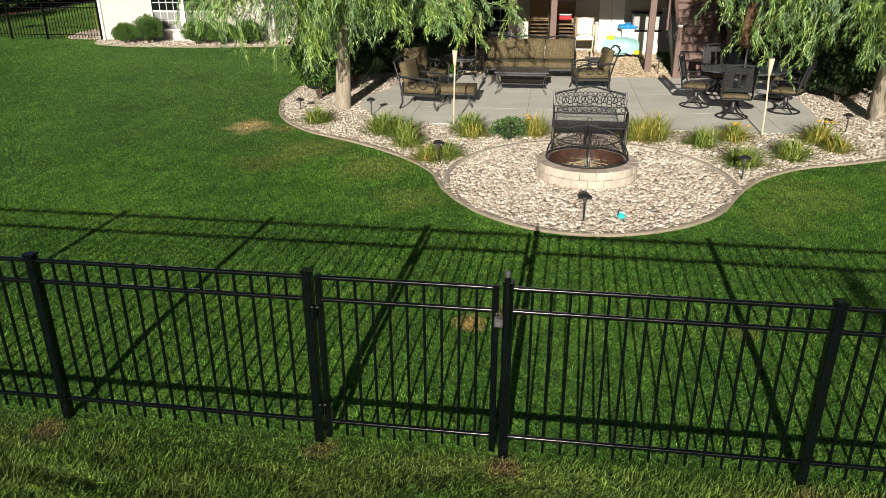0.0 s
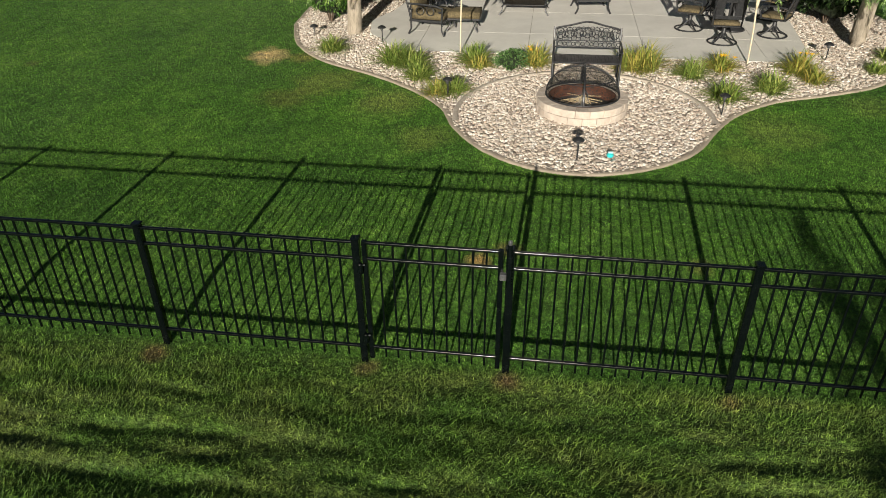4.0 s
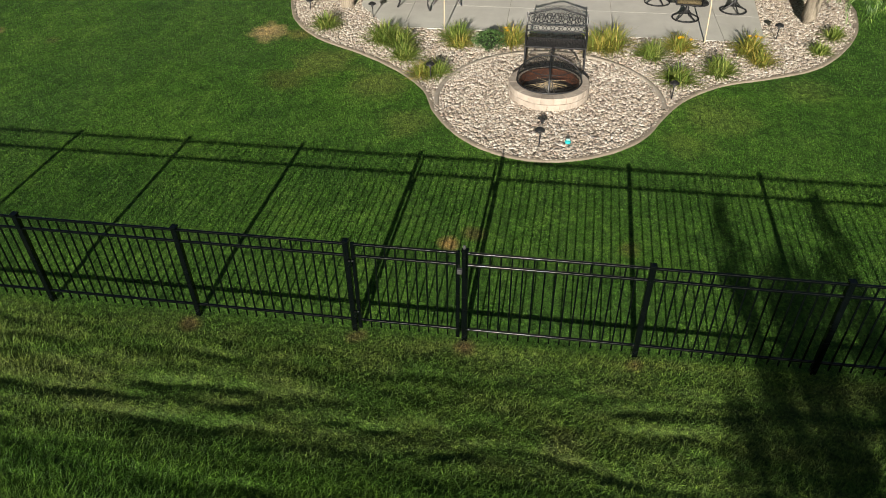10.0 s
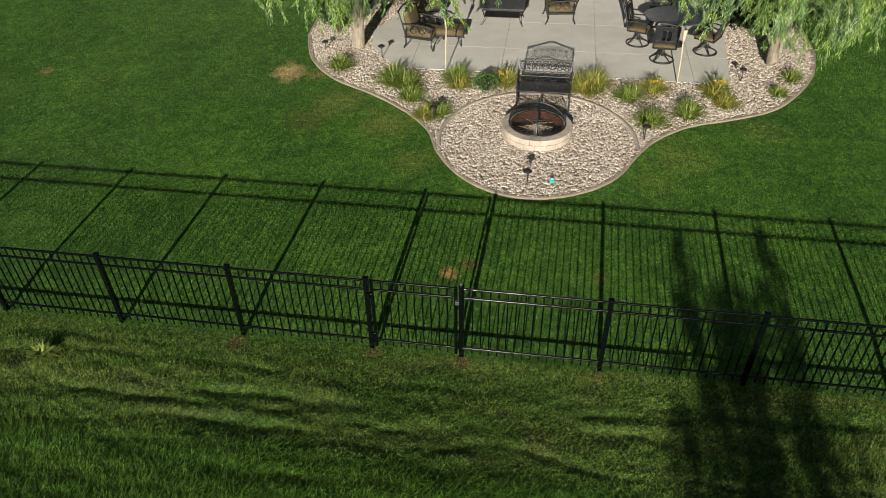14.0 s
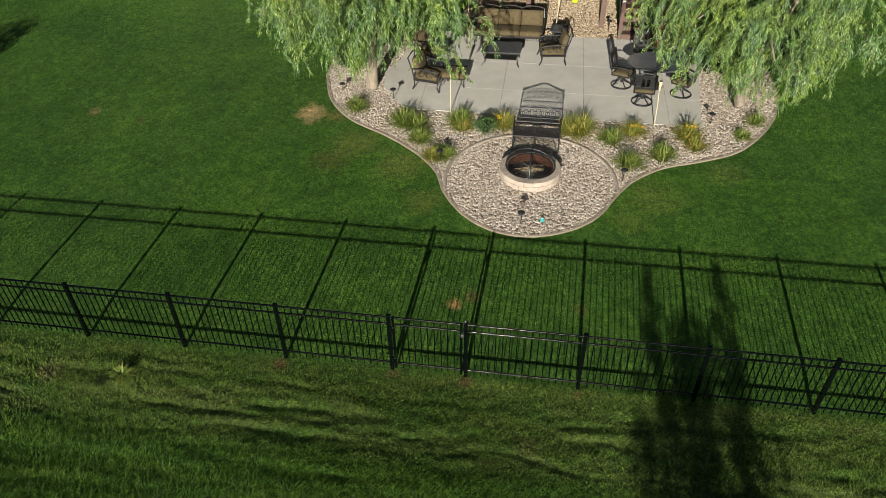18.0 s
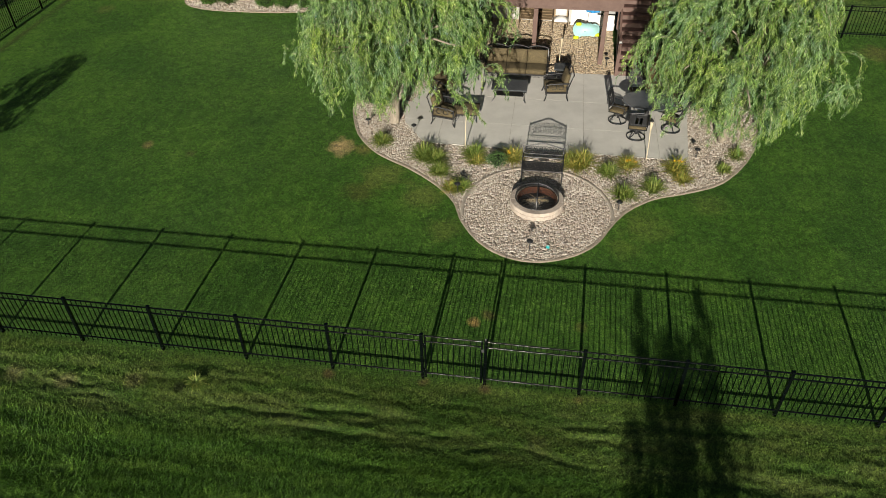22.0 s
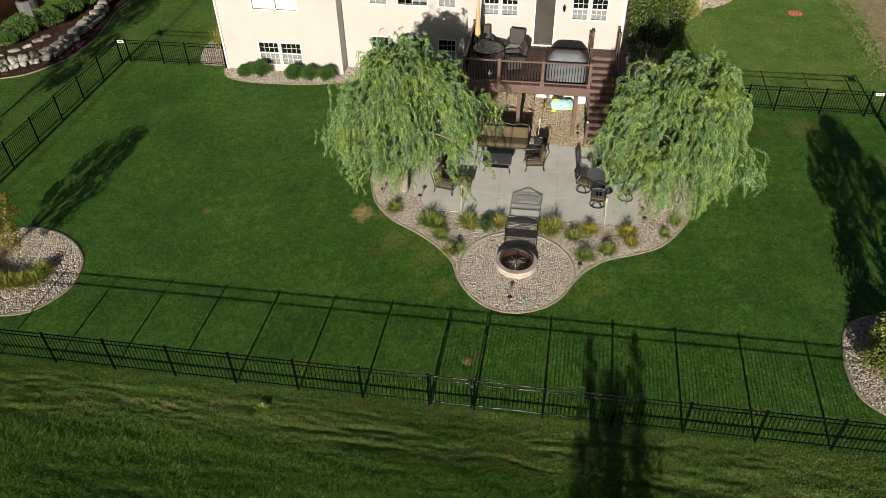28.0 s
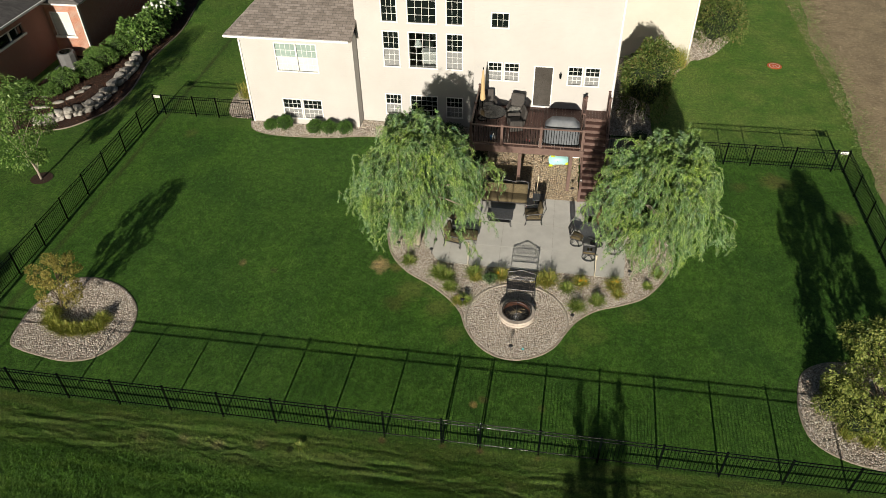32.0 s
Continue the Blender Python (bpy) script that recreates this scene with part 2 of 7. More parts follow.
def siding_material(name, a, b, course=0.11, depth=0.006):
    """Lap siding: a saw-tooth relief in each course."""
    m, nt, ln = nodes_of(name)
    bs = nt["Principled BSDF"]
    pos = nt.new("ShaderNodeNewGeometry").outputs["Position"]
    n = noise_of(nt, ln, 0.7, 4, 0.6, pos)
    r = ramp_of(nt, [(0.3, a), (0.7, b)])
    ln.new(n, r.inputs[0])
    ln.new(r.outputs[0], bs.inputs["Base Color"])
    w = nt.new("ShaderNodeTexWave")
    w.wave_type, w.bands_direction, w.wave_profile = "BANDS", "Z", "SAW"
    w.inputs["Scale"].default_value = 0.314 / course
    ln.new(pos, w.inputs["Vector"])
    bp = nt.new("ShaderNodeBump")
    bp.inputs["Strength"].default_value, bp.inputs["Distance"].default_value = 0.6, depth
    ln.new(w.outputs["Fac"], bp.inputs["Height"])
    ln.new(bp.outputs[0], bs.inputs["Normal"])
    bs.inputs["Roughness"].default_value = 0.55
    return m


def tiled_material(name, tones, mortar, width, height, gap, along="XZ", rough=0.85, bump=0.5):
    """Far brickwork and shingles."""
    m, nt, ln = nodes_of(name)
    bs = nt["Principled BSDF"]
    tc = nt.new("ShaderNodeTexCoord").outputs["Object"]
    sp = nt.new("ShaderNodeSeparateXYZ")
    ln.new(tc, sp.inputs[0])
    cb = nt.new("ShaderNodeCombineXYZ")
    ln.new(sp.outputs[along[0]], cb.inputs[0])
    ln.new(sp.outputs[along[1]], cb.inputs[1])
    b = nt.new("ShaderNodeTexBrick")
    ln.new(cb.outputs[0], b.inputs["Vector"])
    b.inputs["Scale"].default_value = 1.0
    b.inputs["Brick Width"].default_value, b.inputs["Row Height"].default_value, b.inputs["Mortar Size"].default_value = width, height, gap
    b.inputs["Color1"].default_value, b.inputs["Color2"].default_value, b.inputs["Mortar"].default_value = (*tones[0], 1), (*tones[1], 1), (*mortar, 1)
    b.inputs["Bias"].default_value = 0.0
    n = noise_of(nt, ln, 3.0, 5, 0.7, tc)
    r = ramp_of(nt, [(0.3, (0.75,) * 3), (0.7, (1.15,) * 3)])
    ln.new(n, r.inputs[0])
    ln.new(mixer(nt, ln, 1.0, b.outputs["Color"], r.outputs[0], "MULTIPLY"), bs.inputs["Base Color"])
    bp = nt.new("ShaderNodeBump")
    bp.inputs["Strength"].default_value, bp.inputs["Distance"].default_value = bump, 0.01
    bp.invert = True
    ln.new(b.outputs["Fac"], bp.inputs["Height"])
    ln.new(bp.outputs[0], bs.inputs["Normal"])
    bs.inputs["Roughness"].default_value = rough
    return m


def glass_material(name, tint=(0.006, 0.009, 0.008), rough=0.03):
    m, nt, ln = nodes_of(name)
    bs = nt["Principled BSDF"]
    bs.inputs["Base Color"].default_value = (*tint, 1)
    bs.inputs["Roughness"].default_value = rough
    bs.inputs["Specular IOR Level"].default_value = 0.2
    tc = nt.new("ShaderNodeTexCoord").outputs["Object"]
    n = noise_of(nt, ln, 1.5, 2, 0.5, tc)
    bp = nt.new("ShaderNodeBump")
    bp.inputs["Strength"].default_value, bp.inputs["Distance"].default_value = 0.05, 0.01
    ln.new(n, bp.inputs["Height"])
    ln.new(bp.outputs[0], bs.inputs["Normal"])
    return m


def clear_glass(name):
    m, nt, ln = nodes_of(name)
    g = nt.new("ShaderNodeBsdfGlossy")
    g.inputs["Roughness"].default_value = 0.03
    t = nt.new("ShaderNodeBsdfTransparent")
    t.inputs[0].default_value = (0.75, 0.8, 0.8, 1)
    f = nt.new("ShaderNodeFresnel")
    f.inputs[0].default_value = 1.45
    mx = nt.new("ShaderNodeMixShader")
    ln.new(f.outputs[0], mx.inputs[0])
    ln.new(t.outputs[0], mx.inputs[1])
    ln.new(g.outputs[0], mx.inputs[2])
    ln.new(mx.outputs[0], nt["Material Output"].inputs[0])
    return m


LAWN = ((0.046, 0.122, 0.017), (0.063, 0.153, 0.024), (0.090, 0.190, 0.035))
ROUGH = ((0.044, 0.105, 0.018), (0.072, 0.148, 0.024), (0.115, 0.19, 0.04), (0.125, 0.165, 0.045))
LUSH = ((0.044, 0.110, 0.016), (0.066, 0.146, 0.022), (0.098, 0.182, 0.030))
DRY = ((0.13, 0.25, 0.045), (0.235, 0.325, 0.078))
STRAW, DIRT = (0.50, 0.38, 0.19), (0.17, 0.11, 0.06)
# the near-black entry paints the shade in a hole outside the fence
DEAD_AND_HOLE = [(-5.1, 8.1, 0.52, STRAW, 0.95), (-4.4, 8.05, 0.4, (0.20, 0.18, 0.06), 0.7), (-0.35, 1.62, 0.17, (0.36, 0.24, 0.10), 0.8), (-0.05, 1.85, 0.22, (0.16, 0.13, 0.05), 0.7),
        (1.95, 1.75, 0.2, (0.2, 0.16, 0.06), 0.4), (-4.0, 6.0, 0.6, (0.11, 0.12, 0.035), 0.6), (-10.9, 7.5, 0.24, (0.25, 0.2, 0.09), 0.8), (-9.4, 7.2, 0.2, (0.12, 0.13, 0.05), 0.6),
        (-3.2, -0.16, 0.16, DIRT, 0.7), (0.05, -0.12, 0.17, DIRT, 0.85), (1.95, -0.16, 0.15, DIRT, 0.6), (-1.2, -0.12, 0.15, DIRT, 0.6), (-6.15, -0.95, 0.16, (0.012, 0.018, 0.008), 0.85), (-7.2, -0.95, 0.3, (0.19, 0.17, 0.085), 0.6), (-8.6, -1.12, 0.3, (0.2, 0.18, 0.09), 0.6), (-9.8, -1.05, 0.3, (0.2, 0.18, 0.09), 0.55), (-11.2, -1.2, 0.3, (0.19, 0.17, 0.085), 0.5), (1.2, -1.3, 0.3, (0.17, 0.18, 0.07), 0.5),
        (-2.3, 6.0, 0.75, (0.15, 0.19, 0.05), 0.7), (-3.5, 6.9, 0.8, (0.16, 0.2, 0.05), 0.65), (3.6, 5.5, 0.8, (0.14, 0.2, 0.045), 0.6), (5.3, 6.6, 0.6, (0.15, 0.21, 0.05), 0.45), (-1.5, 4.7, 0.6, (0.14, 0.19, 0.045), 0.6), (3.0, 4.5, 0.55, (0.13, 0.19, 0.04), 0.5),
        (12.3, 16.2, 0.9, (0.19, 0.17, 0.06), 0.55), (14.9, 13.8, 0.6, (0.17, 0.14, 0.07), 0.5), (10.6, 15.6, 0.5, (0.14, 0.15, 0.045), 0.5), (-17.3, 16.9, 0.5, (0.15, 0.17, 0.05), 0.5)]
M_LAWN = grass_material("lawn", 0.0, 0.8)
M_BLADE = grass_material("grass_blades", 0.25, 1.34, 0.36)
M_BLADEFAR = grass_material("mown_grass_blades", 0.25, 1.22, 0.2, 0.75)
M_BLACK = material("black_powder_coat", (0.0008, 0.0018, 0.0018), (0.0016, 0.0032, 0.0032), 20, 0.25, 0.0, 0.0, 6, 0.001, spec=0.3)
M_RAIL = material("glossy_black_rail", (0.001, 0.002, 0.002), (0.002, 0.0035, 0.0035), 20, 0.2, 0.0, 0.0, 6, 0.001, spec=0.4)
M_CASTBLACK = material("dark_cast_metal", (0.014, 0.015, 0.017), (0.04, 0.041, 0.044), 25, 0.42, 0.3, 0.3, 120, 0.002)
M_CONCRETE = material("broom_finished_concrete", (0.59, 0.575, 0.53), (0.68, 0.665, 0.615), 2.5, 0.85, 0, 0.25, 140, 0.003, rand=0.07, stain=0.12)
M_CURB = material("tan_concrete_edging", (0.24, 0.20, 0.155), (0.35, 0.30, 0.235), 7, 0.9, 0, 0.5, 60, 0.01, stain=0.25)
M_BLOCK = material("tumbled_concrete_block", (0.47, 0.39, 0.32), (0.60, 0.53, 0.46), 9, 0.9, 0, 0.6, 45, 0.012, rand=0.15, stain=0.2)
M_STONE = island_material("white_river_rock", [(0.0, (0.22, 0.18, 0.15)), (0.16, (0.38, 0.31, 0.25)), (0.36, (0.50, 0.43, 0.35)), (0.64, (0.61, 0.545, 0.465)), (0.86, (0.75, 0.71, 0.65)), (0.93, (0.52, 0.41, 0.32)), (1.0, (0.33, 0.31, 0.295))])
M_PEBBLE = island_material("tan_river_gravel", [(0.0, (0.30, 0.22, 0.14)), (0.35, (0.52, 0.41, 0.27)), (0.7, (0.68, 0.56, 0.40)), (1.0, (0.42, 0.36, 0.28))])
M_BEDSOIL = material("gravel_bed_base", (0.21, 0.175, 0.14), (0.36, 0.31, 0.255), 30, 0.95, 0, 0.7, 60, 0.02)
M_MULCH = material("dark_brown_mulch", (0.018, 0.008, 0.005), (0.06, 0.027, 0.015), 25, 0.95, 0, 0.9, 40, 0.03)
M_SIDING = siding_material("cream_vinyl_siding", (0.435, 0.417, 0.394), (0.475, 0.456, 0.431))
M_WHITE = material("white_vinyl_trim", (0.76, 0.75, 0.72), (0.82, 0.81, 0.78), 5, 0.45, 0, 0.05, 60, 0.002, stain=0.06)
M_GLASS = glass_material("dark_window_glass")
M_SCREEN = material("grey_insect_screen", (0.19, 0.195, 0.19), (0.25, 0.255, 0.25), 30, 0.8, 0, 0.2, 300, 0.001)
M_BLIND = material("white_window_blind", (0.20, 0.27, 0.24), (0.30, 0.38, 0.34), 6, 0.7, 0, 0.1, 60, 0.002, grain=(0.2, 1, 6))
M_BLINDLOW = material("lowered_white_blind", (0.52, 0.55, 0.52), (0.60, 0.62, 0.59), 6, 0.7, 0, 0.1, 60, 0.002, grain=(0.2, 1, 6))
M_TANSIDING = siding_material("tan_vinyl_siding", (0.47, 0.437, 0.375), (0.52, 0.485, 0.42))
M_RING = material("pale_flush_concrete_ring", (0.37, 0.325, 0.27), (0.48, 0.425, 0.355), 9, 0.9, 0, 0.5, 50, 0.01)
M_SHINGLE = tiled_material("weathered_grey_shingles", ((0.17, 0.145, 0.125), (0.26, 0.225, 0.20)), (0.09, 0.08, 0.075), 0.32, 0.14, 0.008, "XY")
M_SHINGLE2 = tiled_material("dark_grey_shingles", ((0.08, 0.075, 0.07), (0.13, 0.12, 0.115)), (0.05, 0.05, 0.05), 0.32, 0.14, 0.008, "XY")
# one brick in two tones: sunlight and shade are put into the colours
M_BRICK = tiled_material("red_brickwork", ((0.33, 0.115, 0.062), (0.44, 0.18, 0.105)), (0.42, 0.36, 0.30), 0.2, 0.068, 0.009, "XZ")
M_BRICK_SHADE = tiled_material("shade_toned_red_brick", ((0.25, 0.075, 0.04), (0.34, 0.12, 0.07)), (0.30, 0.25, 0.21), 0.2, 0.068, 0.009, "YZ")
M_DECK = material("reddish_brown_composite", (0.075, 0.035, 0.027), (0.12, 0.058, 0.045), 6, 0.65, 0, 0.3, 50, 0.004, grain=(1, 8, 8), rand=0.25)
M_DECKTRIM = material("mauve_brown_deck_trim", (0.115, 0.068, 0.055), (0.155, 0.098, 0.08), 4, 0.6, 0, 0.2, 60, 0.003, rand=0.1)
M_BARK = material("grey_brown_willow_bark", (0.24, 0.205, 0.155), (0.45, 0.39, 0.31), 9, 0.95, 0, 0.9, 22, 0.03, grain=(3, 3, 0.6))
M_BARKDARK = material("dark_bark", (0.06, 0.045, 0.03), (0.14, 0.10, 0.07), 12, 0.95, 0, 0.9, 30, 0.02, grain=(3, 3, 0.6))
M_WILLOW = leaf_material("willow_leaves", [(0.0, (0.045, 0.10, 0.02)), (0.35, (0.155, 0.285, 0.06)), (0.7, (0.285, 0.43, 0.115)), (1.0, (0.50, 0.63, 0.30))], 0.16, 0.4, 0.68)
# dark green leaves, toned down further for the shade under the willows
M_SHRUB = leaf_material("shade_toned_shrub_leaves", [(0.0, (0.008, 0.021, 0.005)), (0.6, (0.017, 0.041, 0.009)), (1.0, (0.034, 0.068, 0.015))], 0.2)
M_BOX = leaf_material("boxwood_leaves", [(0.0, (0.035, 0.085, 0.012)), (0.6, (0.065, 0.145, 0.022)), (1.0, (0.11, 0.21, 0.035))], 0.2)
M_LILY = leaf_material("daylily_leaves", [(0.0, (0.15, 0.21, 0.045)), (0.4, (0.29, 0.35, 0.07)), (0.75, (0.48, 0.45, 0.11)), (1.0, (0.58, 0.42, 0.12))], 0.3)
M_LILYG = leaf_material("green_daylily_leaves", [(0.0, (0.12, 0.19, 0.035)), (0.6, (0.24, 0.34, 0.07)), (1.0, (0.46, 0.48, 0.15))], 0.3)
M_AUTUMN = leaf_material("amber_leaves", [(0.0, (0.12, 0.125, 0.03)), (0.5, (0.27, 0.23, 0.055)), (1.0, (0.42, 0.36, 0.10))], 0.35)
M_OLIVE = leaf_material("olive_leaves", [(0.0, (0.04, 0.08, 0.012)), (0.5, (0.09, 0.14, 0.028)), (0.85, (0.21, 0.25, 0.075)), (1.0, (0.22, 0.15, 0.065))], 0.3)
M_LIGHTOLIVE = leaf_material("light_olive_leaves", [(0.0, (0.08, 0.12, 0.025)), (0.5, (0.19, 0.24, 0.05)), (1.0, (0.40, 0.42, 0.13))], 0.3)
M_YELLOW = material("yellow_petals", (0.80, 0.42, 0.01), (0.85, 0.55, 0.03), 20, 0.6, 0, 0, 50)

# ---- building tools ----
def ground_z(y):
    return 0.025 * min(max(0.0, y), 40.0)


DIP = 0.09
_wr = np.random.default_rng(4)
WAVES = [(_wr.normal(0, 1.1), _wr.uniform(4.0, 15.0) * _wr.choice([-1, 1]), _wr.uniform(0, 6.3), _wr.uniform(0.5, 1.0)) for _ in range(18)]
WAVES += [(_wr.normal(0, 6.0), _wr.uniform(9.0, 30.0) * _wr.choice([-1, 1]), _wr.uniform(0, 6.3), _wr.uniform(0.5, 1.0)) for _ in range(34)]
RUTS = [(-1.74, -30, 30, 0.065, 0.05, 1.0), (-1.05, -13.5, -5.6, 0.07, 0.06, 2.3), (-1.42, -16.0, -6.2, 0.06, 0.05, 4.1), (-2.6, -14.0, 4.0, 0.06, 0.03, 0.4), (-0.85, -3.6, 0.6, 0.06, 0.022, 3.0), (-1.35, -4.5, 3.2, 0.06, 0.022, 5.0)]


def relief(x, y):
    """Low ridges, tussocks and wheel ruts of the rough ground outside the fence."""
    x, y = np.asarray(x, float), np.asarray(y, float)
    fade = np.clip((-0.15 - y) / 0.5, 0, 1) * np.clip((6.0 + y) / 1.5, 0, 1)
    h = sum(a * np.sin(kx * x + ky * y + p + 0.8 * np.sin(0.9 * x + p)) for kx, ky, p, a in WAVES) * 0.0027
    for yc, xa, xb, wide, deep, ph in RUTS:
        mid = yc + 0.09 * np.sin(0.55 * x + ph) + 0.05 * np.sin(1.7 * x + 2 * ph) + 0.025 * np.sin(4.3 * x + ph) + 0.018 * np.sin(11.3 * x + 4 * ph)
        on = np.clip((x - xa) / 1.5, 0, 1) * np.clip((xb - x) / 1.5, 0, 1) * np.clip(0.42 + 0.45 * np.sin(1.3 * x + 3 * ph) + 0.4 * np.sin(3.7 * x + ph) + 0.35 * np.sin(9.1 * x + 5 * ph) + 0.3 * np.sin(17 * x + 7 * y), 0, 1)
        d = (y - mid) / (wide * 0.75)
        h = h - on * deep * 0.6 * (np.exp(-d * d) - 0.55 * np.exp(-(d + 1.9) ** 2) - 0.3 * np.exp(-(d - 1.9) ** 2))
    # the ground dips along the front fence and stays lower outside it
    return h * fade - DIP * np.clip((1.0 - y) / 0.85, 0, 1) * np.clip((y + 60) / 40, 0, 1)


def mesh_of(bm, name, mat, smooth=False):
    me = bpy.data.meshes.new(name)
    bm.normal_update()
    bm.to_mesh(me)
    bm.free()
    me.materials.append(mat)
    if smooth:
        me.shade_smooth()
    return me


def part(name, bm, mat, parent=None, label="", smooth=False):
    ob = new(name, mesh_of(bm, name, mat, smooth) if isinstance(bm, bmesh.types.BMesh) else bm)
    if parent is not None:
        ob.parent = parent
    return tagged(ob, label)


def thing(name, label, category, x=0.0, y=0.0, z=None, turn=0.0, group="", kind=""):
    ob = new(name)
    ob.matrix_basis = pose(x, y, ground_z(y) if z is None else z, 0, 0, turn)
    return tagged(ob, label, category, group, kind)


def box(bm, x0, x1, y0, y1, z0, z1, bevel=0.0, m=None, round_to=1):
    vs = [bm.verts.new((x, y, z)) for z in (z0, z1) for y in (y0, y1) for x in (x0, x1)]
    fs = [bm.faces.new([vs[i] for i in f]) for f in ((0, 2, 3, 1), (4, 5, 7, 6), (0, 1, 5, 4), (2, 6, 7, 3), (0, 4, 6, 2), (1, 3, 7, 5))]
    if bevel:
        es = {e for f in fs for e in f.edges}
        out = bmesh.ops.bevel(bm, geom=list(es), offset=bevel, segments=round_to, affect="EDGES")
        vs = list({v for f in fs if f.is_valid for v in f.verts} | {v for v in out["verts"]})
    if m is not None:
        bmesh.ops.transform(bm, matrix=m, verts=vs)
    return bm


def boxes(*rows, bevel=0.0, round_to=1):
    bm = bmesh.new()
    for r in rows:
        box(bm, *r, bevel=bevel, round_to=round_to)
    return bm


def tube(bm, pts, r0, r1=None, seg=6, caps=True):
    """A round bar through the points, tapering from r0 to r1."""
    r1 = r0 if r1 is None else r1
    pts = [Vector(p) for p in pts]
    rings = []
    up = Vector((0, 0, 1))
    for i, p in enumerate(pts):
        d = (pts[min(i + 1, len(pts) - 1)] - pts[max(i - 1, 0)]).normalized()
        a = d.cross(up)
        if a.length < 0.1:
            a = d.cross(Vector((0, 1, 0)))
        a.normalize()
        b = d.cross(a)
        r = r0 + (r1 - r0) * i / max(1, len(pts) - 1)
        rings.append([bm.verts.new(p + r * (math.cos(t) * a + math.sin(t) * b)) for t in (2 * math.pi * k / seg for k in range(seg))])
    for p, q in zip(rings, rings[1:]):
        for k in range(seg):
            bm.faces.new((p[k], q[k], q[(k + 1) % seg], p[(k + 1) % seg]))
    if caps:
        bm.faces.new(rings[0])
        bm.faces.new(rings[-1][::-1])
    return bm


def lathe(bm, rows, seg=16, at=(0, 0, 0)):
    """Turned shape: rows of radius and height."""
    rings = []
    for r, z in rows:
        rings.append([bm.verts.new((at[0] + r * math.cos(t), at[1] + r * math.sin(t), at[2] + z)) for t in (2 * math.pi * k / seg for k in range(seg))])
    for p, q in zip(rings, rings[1:]):
        for k in range(seg):
            bm.faces.new((p[k], p[(k + 1) % seg], q[(k + 1) % seg], q[k]))
    bm.faces.new(rings[0][::-1])
    bm.faces.new(rings[-1])
    return bm


def prism(bm, outline, z0, z1):
    """An outline of x, y drawn up from z0 to z1 (numbers, or functions of y)."""
    f0 = z0 if callable(z0) else (lambda y: z0)
    f1 = z1 if callable(z1) else (lambda y: z1)
    a = [bm.verts.new((x, y, f0(y))) for x, y in outline]
    b = [bm.verts.new((x, y, f1(y))) for x, y in outline]
    n = len(a)
    bm.faces.new(a[::-1])
    bm.faces.new(b)
    for i in range(n):
        bm.faces.new((a[i], a[(i + 1) % n], b[(i + 1) % n], b[i]))
    return bm


def bulk(name, verts, faces, mat, parent=None, label="", kind="", smooth=False):
    """One mesh from arrays, for what nobody could count."""
    me = bpy.data.meshes.new(name)
    verts, faces = np.asarray(verts, np.float32), np.asarray(faces, np.int32)
    k = faces.shape[1]
    me.vertices.add(len(verts))
    me.vertices.foreach_set("co", verts.ravel())
    me.loops.add(faces.size)
    me.loops.foreach_set("vertex_index", faces.ravel())
    me.polygons.add(len(faces))
    me.polygons.foreach_set("loop_start", np.arange(0, faces.size, k, dtype=np.int32))
    me.update(calc_edges=True)
    me.materials.append(mat)
    if smooth:
        me.shade_smooth()
    ob = new(name, me)
    if parent is not None:
        ob.parent = parent
    return tagged(ob, label, "", "", kind)


def smooth_loop(pts, per=6, closed=True):
    """Points of a smooth curve through the given ones."""
    out, n = [], len(pts)
    for i in range(n if closed else n - 1):
        p = [np.array(pts[(i + k) % n] if closed else pts[min(max(i + k, 0), n - 1)], float) for k in (-1, 0, 1, 2)]
        for s in range(per):
            t = s / per
            out.append(tuple(0.5 * (2 * p[1] + (p[2] - p[0]) * t + (2 * p[0] - 5 * p[1] + 4 * p[2] - p[3]) * t * t + (3 * p[1] - p[0] - 3 * p[2] + p[3]) * t**3)))
    if not closed:
        out.append(tuple(map(float, pts[-1])))
    return out


def inside(poly, x, y):
    """Which of the points x, y lie in the outline."""
    hit = np.zeros(len(x), bool)
    for (x0, y0), (x1, y1) in zip(poly, poly[1:] + poly[:1]):
        if y0 == y1:
            continue
        c = (y0 > y) != (y1 > y)
        hit ^= c & (x < (x1 - x0) * (y - y0) / (y1 - y0) + x0)
    return hit


ICO_V = np.array([(0, 0, 1), *[(0.894 * math.cos(a), 0.894 * math.sin(a), 0.447) for a in (2 * math.pi * k / 5 for k in range(5))],
                  *[(0.894 * math.cos(a), 0.894 * math.sin(a), -0.447) for a in (2 * math.pi * (k + 0.5) / 5 for k in range(5))], (0, 0, -1)])
ICO_F = np.array([f for k in range(5) for f in ((0, 1 + k, 1 + (k + 1) % 5), (1 + k, 6 + k, 1 + (k + 1) % 5), (6 + k, 6 + (k + 1) % 5, 1 + (k + 1) % 5), (6 + k, 11, 6 + (k + 1) % 5))])


OCT_V = np.array([(1, 0, 0), (0, 1, 0), (-1, 0, 0), (0, -1, 0), (0, 0, 1), (0, 0, -1)], float)
OCT_F = np.array([(0, 1, 4), (1, 2, 4), (2, 3, 4), (3, 0, 4), (1, 0, 5), (2, 1, 5), (3, 2, 5), (0, 3, 5)])


